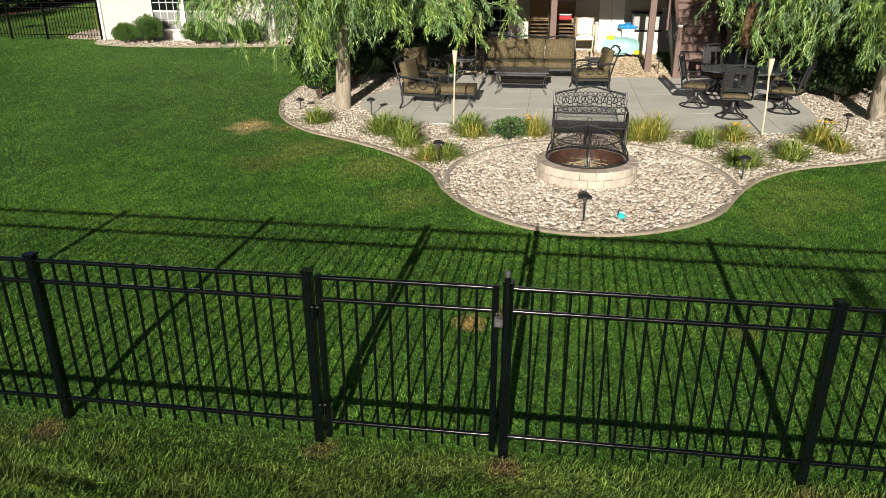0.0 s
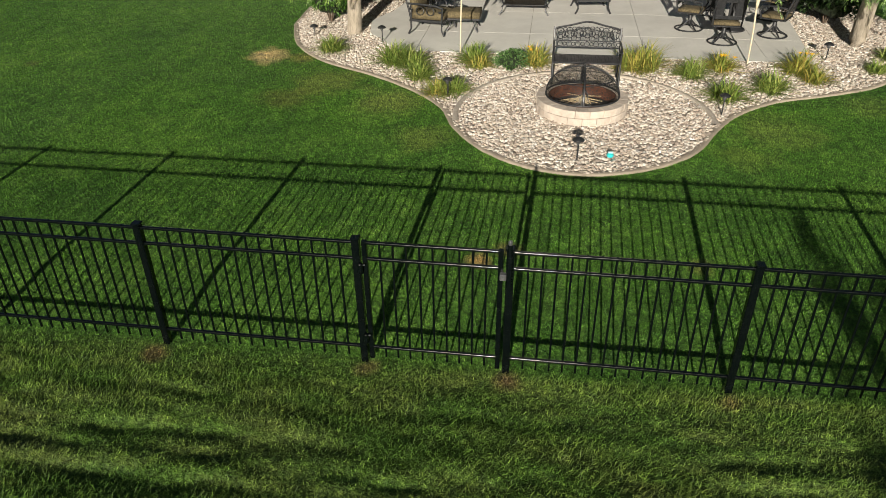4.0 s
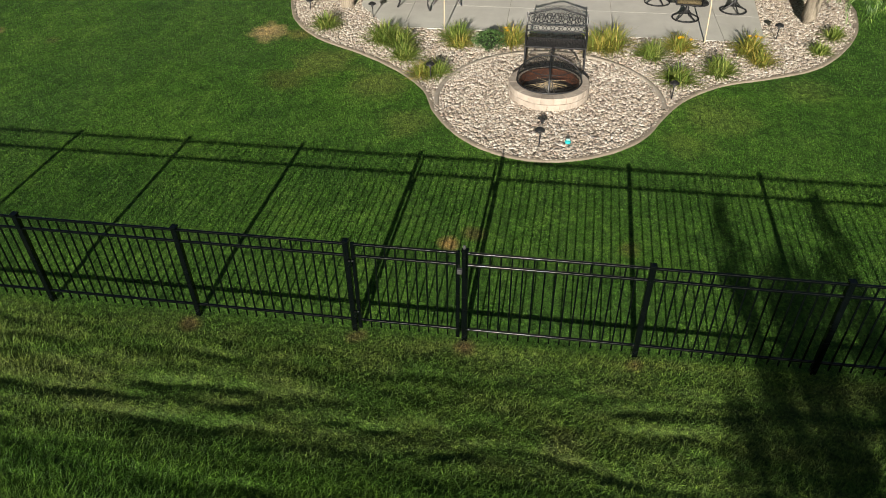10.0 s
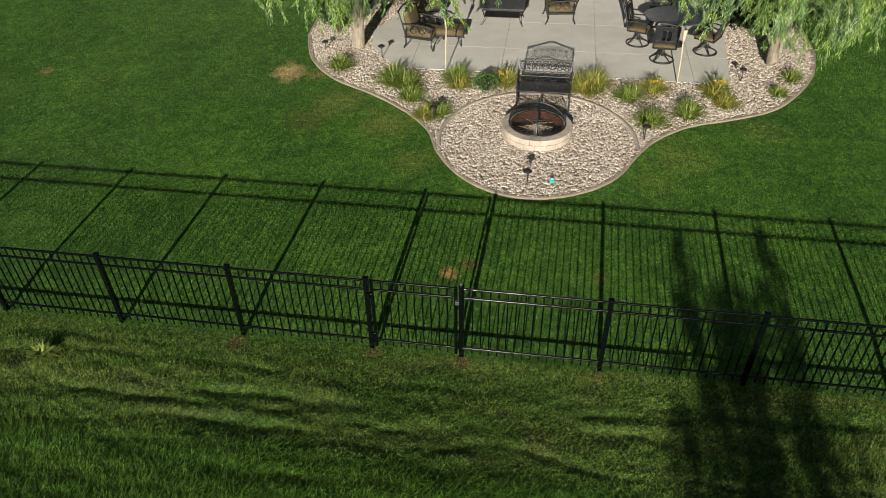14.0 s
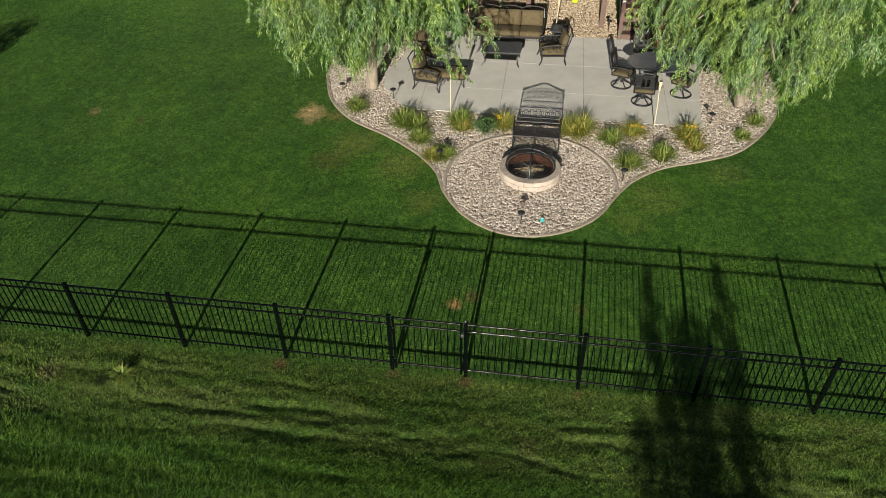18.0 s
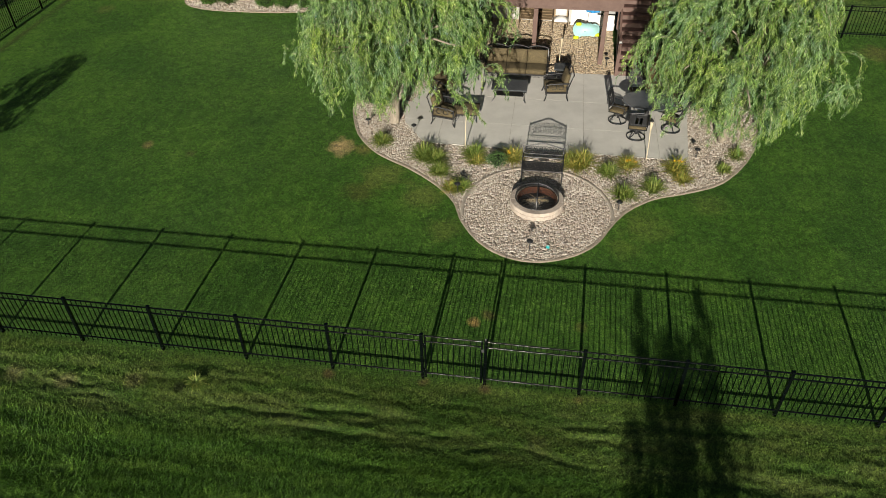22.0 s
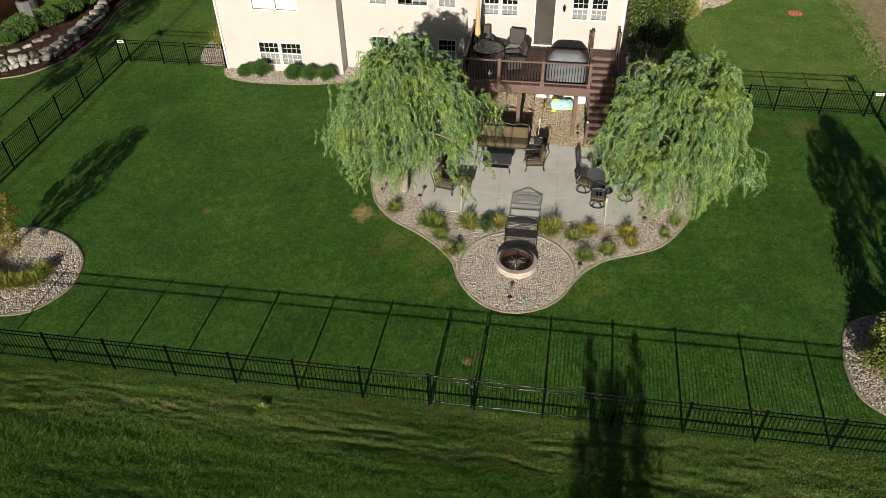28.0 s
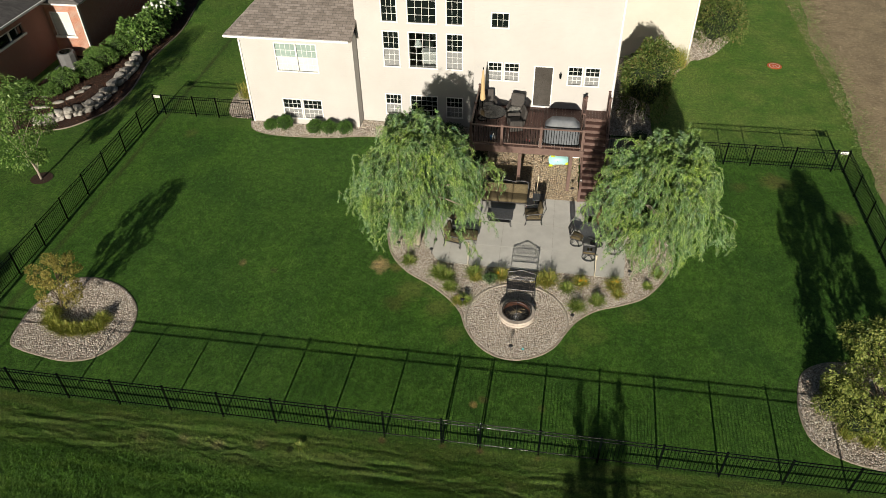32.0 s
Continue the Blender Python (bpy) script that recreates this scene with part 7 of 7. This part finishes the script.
shrub("perennial", "low dark green leafy perennial at the patio's edge", -0.42, 7.75, 0.3, 0.36, M_PERENNIAL, 120, 1100, 0.05, None, "", "perennial", 0, 0.4)
shrub("tall_shrub", "tall viburnum with reddish green leaves beside the house", 6.45, 22.0, 1.4, 3.9, M_OLIVE, 121, 10000, 0.13, None, "", "shrub", 0.8)
shrub("tall_shrub", "tall leafy green shrub behind the garage wall", 11.3, 30.9, 1.6, 3.2, M_OLIVE, 122, 8000, 0.13, None, "", "shrub", 0.8)
shrub("low_shrub", "low purple-grey flowering plant in the side gravel", 6.2, 19.0, 0.5, 0.5, M_SHRUB, 123, 800, 0.06)
clump("feather_grass", "straw-coloured ornamental grass by the house corner", "ornamental grass", 8.75, 27.5, 600, 1.9, M_LILY, 124, "", 0.02, 0.45)
clump("feather_grass", "straw-coloured ornamental grass at the wing's corner", "ornamental grass", -15.55, 21.0, 520, 1.5, M_LILY, 125, "", 0.02, 0.6)

# ---- island beds ----
clump("weed", "pale green broad-leaved weed in the rough grass", "weed", -5.85, -0.82, 240, 0.3, M_LILYG, 139, "", 0.03, 0.9, 0, -0.1, 0.2, 1.1)
M_YOUNG = leaf_material("fresh_young_leaves", [(0.0, (0.05, 0.11, 0.02)), (0.6, (0.12, 0.215, 0.042)), (1.0, (0.26, 0.37, 0.11))], 0.25, 0.4)
M_BIGLEAF = leaf_material("large_glossy_leaves", [(0.0, (0.05, 0.11, 0.02)), (0.6, (0.11, 0.21, 0.042)), (1.0, (0.24, 0.36, 0.10))], 0.25, 0.4)
amber = leafy_tree("small_tree", "small amber-leaved tree in the island bed", -17.15, 3.95, 2.95, 1.15, M_AUTUMN, 5, 0.075, 5600, 0.05, 0.8, None, 26, "", 0.24, (0.2, 0.72), 0.35)
amber.matrix_basis = pose(-17.15, 3.95, ground_z(3.95), 0, 17, 0)  # it leans towards the lawn
M_GOLDGRASS = leaf_material("gold_green_grass", [(0.0, (0.13, 0.18, 0.03)), (0.5, (0.30, 0.34, 0.06)), (1.0, (0.48, 0.45, 0.11))], 0.3)
for k, (x, y) in enumerate([(-17.3, 3.6), (-17.1, 3.2), (-16.75, 2.95), (-16.35, 2.85), (-15.95, 2.85), (-15.55, 2.95), (-15.2, 3.1), (-15.15, 3.5)]):
    clump("ornamental_grass", "gold-green ornamental grass tuft in the island bed", "ornamental grass", x, y, 620, 0.66, M_GOLDGRASS, 140 + k, "grasses in the island bed", 0.014, 0.8)
leafy_tree("small_tree", "dense olive-leaved small tree in the fence-side bed", 13.1, 3.1, 4.5, 2.1, M_LIGHTOLIVE, 8, 0.1, 17000, 0.07, 0.4, None, 44, "", 0.24, (0.2, 0.76), 0.3)
for k, (x, y, r, h) in enumerate([(11.6, 2.9, 0.6, 0.8), (12.2, 2.45, 0.65, 0.8), (11.9, 3.6, 0.6, 0.9), (13.1, 2.2, 0.6, 0.7)]):
    shrub("shrub", "yellow-green low shrub in the fence-side bed", x, y, r, h, M_LIGHTOLIVE, 150 + k, 1800, 0.08, None, "low shrubs in the fence-side bed")
for k, (x, y) in enumerate([(11.9, 2.0), (12.5, 1.8), (13.1, 1.75), (13.7, 1.8)]):
    clump("ornamental_grass", "green ornamental grass tuft by the edging", "ornamental grass", x, y, 320, 0.65, M_GOLDGRASS, 160 + k, "grasses in the fence-side bed", 0.012, 0.6)
leafy_tree("shade_tree", "bushy young tree outside the fence casting a long shadow", 3.45, -13.0, 4.5, 1.55, M_OLIVE, 23, 0.10, 6200, 0.06, 1.3, None, 76, "trees outside the fence", 0.14, (0.36, 0.5), 0.3, 0.05)
# unseen thin trees, added only to give the long shadow its two spikes
for k, x in enumerate((2.74, 4.08)):
    leafy_tree("shade_tree", "slender unseen tree added to cast a spike of the shadow", x, -13.0 + 0.3 * k, 4.95, 0.3, M_OLIVE, 25 + k, 0.1, 800, 0.03, 2.4, None, 16, "trees outside the fence", 0.55, (0.3, 0.66), 0.6)
leafy_tree("shade_tree", "leafy young tree outside the fence corner", -21.9, -13.2, 6.1, 1.7, M_OLIVE, 22, 0.13, 12000, 0.07, 0.6, None, 36, "", 0.3)

# ---- neighbour on one side: brick house, stone-edged bed ----
nb_house = tagged(new("brick_house"), "red brick neighbouring house with a dark shingle roof", "house")
NX, NY, NC = -29.3, 24.55, -27.1
# side walls take the brick tones darkened for shade
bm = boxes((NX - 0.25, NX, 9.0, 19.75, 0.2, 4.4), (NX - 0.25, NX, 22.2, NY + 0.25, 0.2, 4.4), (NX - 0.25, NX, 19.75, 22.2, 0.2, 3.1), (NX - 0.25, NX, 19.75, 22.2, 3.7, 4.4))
part("side_wall", bm, M_BRICK_SHADE, nb_house, "red brick wall in shade")
bm = boxes((NX, -29.0, NY, NY + 0.25, 0.2, 3.9), (-27.85, NC, NY, NY + 0.25, 0.2, 3.9), (-29.0, -27.85, NY, NY + 0.25, 0.2, 1.95), (-29.0, -27.85, NY, NY + 0.25, 3.45, 3.9))
part("front_wall", bm, M_BRICK, nb_house, "sunlit red brick wall")
part("far_wall", boxes((NC - 0.25, NC, NY + 0.25, 40, 0.2, 3.9)), M_BRICK_SHADE, nb_house, "red brick wall in shade")
part("trim_band", boxes((NX - 0.1, NC + 0.12, NY - 0.14, NY + 0.25, 3.9, 4.12), (NC - 0.1, NC + 0.14, NY + 0.26, 40, 3.9, 4.12), bevel=0.01), M_WHITE, nb_house, "cream eave band")
bm = bmesh.new()
v = [bm.verts.new(p) for p in ((NX + 0.55, 8.5, 4.4), (NX + 0.55, NY + 0.1, 4.4), (NX - 6, NY + 0.1, 7.6), (NX - 6, 8.5, 7.6))]
bm.faces.new(v)
v = [bm.verts.new(p) for p in ((NX - 0.3, NY - 0.3, 4.125), (NC + 0.4, NY - 0.3, 4.125), (NC + 0.4, 40, 4.125), (-33, 40, 7.0), (-33, NY + 2.5, 7.0))]
bm.faces.new(v)
rf = part("roof", bm, M_SHINGLE2, nb_house, "dark grey shingle roof")
so = rf.modifiers.new("thick", "SOLIDIFY")
so.thickness = 0.06
part("gutter", boxes((NX + 0.5, NX + 0.62, 8.5, NY, 4.27, 4.4), bevel=0.015), M_WHITE, nb_house)
w1 = part("window", boxes((-29.05, -29.0, NY - 0.03, NY + 0.1, 1.95, 3.45), (-27.85, -27.8, NY - 0.03, NY + 0.1, 1.95, 3.45), (-29.0, -27.85, NY - 0.03, NY + 0.1, 3.4, 3.45), (-29.15, -27.7, NY - 0.08, NY + 0.1, 1.83, 1.95), bevel=0.005), M_WHITE, nb_house)
part("pane", boxes((-29.0, -27.85, NY + 0.06, NY + 0.07, 1.95, 3.4)), M_BLINDLOW, w1)
w2 = part("window", boxes((NX - 0.1, NX + 0.06, 19.6, 22.35, 2.98, 3.1), (NX - 0.1, NX + 0.02, 19.75, 22.2, 3.66, 3.7), (NX - 0.1, NX + 0.02, 20.95, 21.02, 3.1, 3.66), bevel=0.005), M_WHITE, nb_house)
part("pane", boxes((NX - 0.12, NX - 0.11, 19.75, 22.2, 3.1, 3.7)), M_GLASS, w2)
part("downspout", boxes((NC + 0.0, NC + 0.07, NY - 0.08, NY - 0.01, 0.5, 3.9), bevel=0.01), M_WHITE, nb_house)
ac = thing("air_conditioner", "grey outdoor air-conditioning unit beside the brick wall", "air conditioner", -28.0, 23.3, ground_z(23.3))
# cabinet grey is darkened for the partial shade the unit stands in
part("cabinet", lathe(bmesh.new(), [(0.55, 0.05), (0.55, 0.83), (0.5, 0.9), (0.36, 0.92)], 10), material("shade_darkened_grey_metal", (0.10, 0.10, 0.10), (0.17, 0.17, 0.165), 30, 0.6, 0.1, 0.5, 60, 0.01, grain=(1, 1, 6)), ac, "louvred grey cabinet")
part("fan_grille", lathe(bmesh.new(), [(0.36, 0.921), (0.33, 0.94), (0.06, 0.95)], 16), M_BLACK, ac)
part("pad", boxes((-0.65, 0.65, -0.65, 0.65, -0.05, 0.048)), M_CONCRETE, ac)
MULCH = smooth_loop([(-26.6, 15.4), (-25.2, 16.1), (-24.15, 16.65), (-23.35, 17.7), (-22.85, 18.8), (-22.72, 20.8), (-23.05, 23.0), (-23.3, 24.4), (-23.25, 26.3), (-23.15, 28.9), (-23.7, 32.2)], 4, False) + [(-24.5, 36), (-27.1, 36), (-27.1, 24.6), (-28.6, 24.5), (-28.6, 16.0)]
bed_sheet("mulch_bed", MULCH, 0.012, M_MULCH, "dark brown mulch bed along the brick house")
_mr = np.random.default_rng(17)
_mx, _my = _mr.uniform(-28.6, -22.6, 26000), _mr.uniform(15.2, 36, 26000)
_mk = inside(MULCH, _mx, _my)
_mx, _my = _mx[_mk], _my[_mk]
_mv, _mf = leaves(np.stack([_mx, _my, 0.025 * np.clip(_my, 0, 40) + 0.02], 1), np.stack([_mr.normal(0, 1, len(_mx)), _mr.normal(0, 1, len(_mx)), _mr.uniform(0, 0.5, len(_mx))], 1), 0.09, 0.03, _mr)
bulk("mulch_chips", _mv, _mf, leaf_material("bark_chips", [(0.0, (0.02, 0.008, 0.005)), (0.6, (0.07, 0.03, 0.017)), (1.0, (0.16, 0.085, 0.05))], 0.0, 0.9), None, "loose dark brown bark chips on the neighbour's bed", "stuff")
edging("edging_mulch", MULCH[:41], False, "thin stone-coloured edging of the mulch bed", 0.08, 0.05)
M_ROCK = material("grey_limestone", (0.30, 0.28, 0.25), (0.54, 0.50, 0.44), 4, 0.95, 0, 0.8, 18, 0.04, rand=0.35)
stone_wall = tagged(new("stone_wall"), "low dry wall of weathered limestone boulders in the bed", "wall")
rr = np.random.default_rng(33)
line = smooth_loop([(-26.3, 16.6), (-25.4, 16.85), (-24.9, 17.5), (-24.25, 17.95), (-23.75, 18.8), (-23.65, 20.1), (-23.75, 21.5), (-23.7, 22.7), (-23.85, 23.8), (-24.1, 24.8)], 8, False)


def boulder(parent, x, y, z, sx, sy, sz, turn, rng):
    bm = bmesh.new()
    bmesh.ops.create_icosphere(bm, subdivisions=2, radius=1.0)
    ph = rng.uniform(0, 6.3, 4)
    for v in bm.verts:
        c = v.co.copy()
        k = max(abs(c.x), abs(c.y), abs(c.z))
        v.co = c * (0.1 + 0.9 / max(k, 0.5) * 0.8) * (1 + 0.13 * math.sin(4 * c.x + ph[0]) + 0.11 * math.sin(5 * c.y + ph[1]) + rng.uniform(-0.07, 0.07))
        v.co = Vector((v.co.x * sx, v.co.y * sy, v.co.z * sz))
    ob = part("boulder", bm, M_ROCK, parent)
    ob.matrix_basis = pose(x, y, z, rng.uniform(-8, 8), rng.uniform(-8, 8), turn)


for course in range(2):
    k = course * 2
    while k < len(line) - 3:
        (x0, y0), (x1, y1) = line[k], line[min(k + 5, len(line) - 1)]
        boulder(stone_wall, (x0 + x1) / 2 - 0.12 * course, (y0 + y1) / 2, ground_z(y0) + 0.14 + 0.25 * course, math.hypot(x1 - x0, y1 - y0) * 0.52, rr.uniform(0.24, 0.34), rr.uniform(0.15, 0.2), math.degrees(math.atan2(y1 - y0, x1 - x0)), rr)
        k += 5
upper = tagged(new("stone_row"), "row of flat weathered stones on the mulch", "stones")
for x, y, s, a in ((-26.9, 18.3, 0.5, 25), (-26.2, 18.95, 0.4, 35), (-25.8, 19.5, 0.25, 40), (-25.6, 20.2, 0.3, 55), (-25.45, 20.7, 0.28, 60), (-27.6, 17.9, 0.35, 10), (-27.4, 19.6, 0.3, 80)):
    boulder(upper, x, y, ground_z(y) + 0.06, s, 0.16, 0.1, a, rr)
for k, (x, y, r, h) in enumerate([(-28.0, 18.9, 0.75, 1.25), (-26.6, 20.6, 0.75, 1.2), (-26.9, 19.6, 0.5, 0.8), (-25.9, 22.0, 0.7, 1.1), (-25.6, 23.4, 0.75, 1.3), (-26.3, 23.6, 0.6, 1.1), (-25.3, 24.7, 0.8, 1.4)]):
    shrub("shrub", "glossy green shrub on the neighbour's mulch bed", x, y, r, h, M_BIGLEAF, 170 + k, 2200, 0.1, None, "neighbour's shrubs")
for k, (x, y, r, h) in enumerate([(-24.5, 25.8, 0.95, 1.5), (-24.4, 26.9, 0.95, 1.6), (-24.6, 28.1, 0.95, 1.6), (-25.2, 26.4, 0.9, 1.7)]):
    shrub("shrub", "big-leaved glossy shrub beside the brick wall", x, y, r, h, M_BIGLEAF, 180 + k, 1100, 0.26, None, "big-leaved shrubs", "shrub", 0, 0.42)
for k, (x, y) in enumerate([(-24.8, 29.2), (-24.7, 30.3), (-25.0, 31.4)]):
    h = shrub("hydrangea", "hydrangea bush with cream flower heads", x, y, 0.95, 1.6, M_BIGLEAF, 190 + k, 900, 0.22, None, "hydrangeas", "hydrangea", 0, 0.5)
    for q in range(26):
        a, e = rr.uniform(0, 6.3), rr.uniform(0.1, 1.4)
        part("flower_head", lathe(bmesh.new(), [(0.03, -0.09), (0.1, -0.03), (0.09, 0.06), (0.02, 0.11)], 8, (0.93 * math.cos(a) * math.cos(e), 0.93 * math.sin(a) * math.cos(e), 0.85 + 0.85 * math.sin(e))), M_SHEET, h, "", True)
leafy_tree("young_tree", "slender young shade tree in a mulch ring", -23.0, 12.0, 5.3, 1.6, M_YOUNG, 14, 0.12, 7000, 0.06, 1.5, M_BARK, 14)
bed_sheet("mulch_ring", [(-23.0 + 0.55 * math.cos(a), 12.05 + 0.5 * math.sin(a)) for a in (2 * math.pi * k / 20 for k in range(20))], 0.02, M_MULCH, "ring of brown mulch round the young tree")

# ---- field and landing pad on the other side ----
M_FIELD = material("bare_stubble_field", (0.25, 0.19, 0.11), (0.42, 0.335, 0.205), 5.0, 0.98, 0, 0.9, 14, 0.06, grain=(1, 1.6, 1), stain=0.3)
fe = smooth_loop([(16.6, -60), (16.8, 0), (16.95, 14), (16.95, 18.3), (17.35, 22), (17.75, 27.7), (17.5, 33), (18.1, 38.4), (18.6, 60), (19, 200)], 5, False)
fr = np.random.default_rng(9)
fe = [(x + fr.uniform(-0.12, 0.12), y) for x, y in fe]
bed_sheet("field", [(300, -60), (300, 200)] + fe[::-1], 0.02, M_FIELD, "bare brown stubble field beyond the lawn")
n = 26000
sx, sy = 17.0 + fr.uniform(0, 1, n) ** 1.4 * 12, fr.uniform(8, 48, n)
sv, sf = leaves(np.stack([sx, sy, 0.025 * np.clip(sy, 0, 40) + 0.025 + 0 * sx], 1), np.stack([fr.normal(0, 1, n), fr.normal(0, 0.6, n), fr.uniform(0, 0.5, n)], 1), 0.11, 0.022, fr)
bulk("stubble", sv, sf, leaf_material("dry_stubble", [(0.0, (0.18, 0.125, 0.075)), (0.6, (0.36, 0.28, 0.18)), (1.0, (0.50, 0.41, 0.28))], 0.0, 0.9), None, "dry broken stubble on the bare field", "stuff")
wn = 6000
wx, wy = 16.95 + fr.normal(0.1, 0.45, wn), fr.uniform(8, 48, wn)
wx += np.interp(wy, [8, 18, 22, 28, 33, 38, 48], [-0.1, 0.0, 0.4, 0.75, 0.6, 1.1, 1.4])
wv, wf = leaves(np.stack([wx, wy, 0.025 * np.clip(wy, 0, 40) + 0.02], 1), np.stack([fr.normal(0, 0.8, wn), fr.normal(0, 0.8, wn), fr.uniform(0.2, 1, wn)], 1), 0.11, 0.035, fr)
bulk("weeds", wv, wf, M_YOUNG, None, "low green weeds along the field's edge", "stuff")
pad = thing("landing_pad", "round orange fabric landing pad lying on the grass", "landing pad", 14.48, 28.14, ground_z(28.14) + 0.035)
M_ORANGE = material("orange_nylon", (0.62, 0.10, 0.02), (0.72, 0.14, 0.03), 6, 0.6, 0, 0.2, 30, 0.01)
part("disc", lathe(bmesh.new(), [(0.42, 0.0), (0.42, 0.012)], 32), M_ORANGE, pad)
for r0, r1 in ((0.27, 0.31), (0.0, 0.0)):
    if r1:
        bm = bmesh.new()
        ring = [[bm.verts.new((r * math.cos(a), r * math.sin(a), 0.0165)) for a in (2 * math.pi * k / 32 for k in range(32))] for r in (r0, r1)]
        for k in range(32):
            bm.faces.new((ring[0][k], ring[1][k], ring[1][(k + 1) % 32], ring[0][(k + 1) % 32]))
        part("white_ring", bm, M_SHEET, pad)
part("mark", boxes((-0.1, -0.06, -0.12, 0.12, 0.0125, 0.017), (0.06, 0.1, -0.12, 0.12, 0.0125, 0.017), (-0.06, 0.06, -0.02, 0.02, 0.0125, 0.017)), M_SHEET, pad)

# ---- grass, last ----
NO_GRASS = [MAIN_BED, PATIO, HOUSE_BED, LEFT_BED, RIGHT_BED, SIDE_BED, UNDER_DECK]
grass_patch("grass_blades", -7.0, 8.0, 0.0, 6.5, 4600, 0.026, M_BLADE, RNG, [MAIN_BED], "short dense lawn grass inside the fence", 0.5, 0.0036)
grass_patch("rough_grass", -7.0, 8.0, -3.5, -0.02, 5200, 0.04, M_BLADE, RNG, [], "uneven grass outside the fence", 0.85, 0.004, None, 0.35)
grass_patch("lawn_tufts", -19.9, 15.6, 0.0, 18.5, 950, 0.028, M_BLADEFAR, RNG, NO_GRASS + [[(-7.0, 0), (8.0, 0), (8.0, 6.5), (-7.0, 6.5)], [(-8.5, 18), (4.4, 18), (4.4, 19), (-8.5, 19)]], "short dense lawn grass in the yard", 0.5, 0.0068)
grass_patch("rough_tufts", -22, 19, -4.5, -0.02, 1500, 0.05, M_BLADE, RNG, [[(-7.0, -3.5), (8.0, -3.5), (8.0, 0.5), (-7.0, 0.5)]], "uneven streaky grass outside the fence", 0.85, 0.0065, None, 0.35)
grass_patch("side_tufts", 4.5, 17.6, 17.5, 46, 300, 0.03, M_BLADEFAR, RNG, [SIDE_BED, GARAGE_BED], "light green side lawn towards the field", 0.5, 0.009)
grass_patch("outer_tufts", -27, -20.0, 0.0, 36, 420, 0.03, M_BLADEFAR, RNG, [MULCH], "light green lawn between the two houses", 0.5, 0.009)
grass_patch("lawn_tufts_beyond", -20, -14.5, 18.6, 36, 420, 0.03, M_BLADEFAR, RNG, [WING_BED], "light green lawn beside the house wing", 0.5, 0.009)
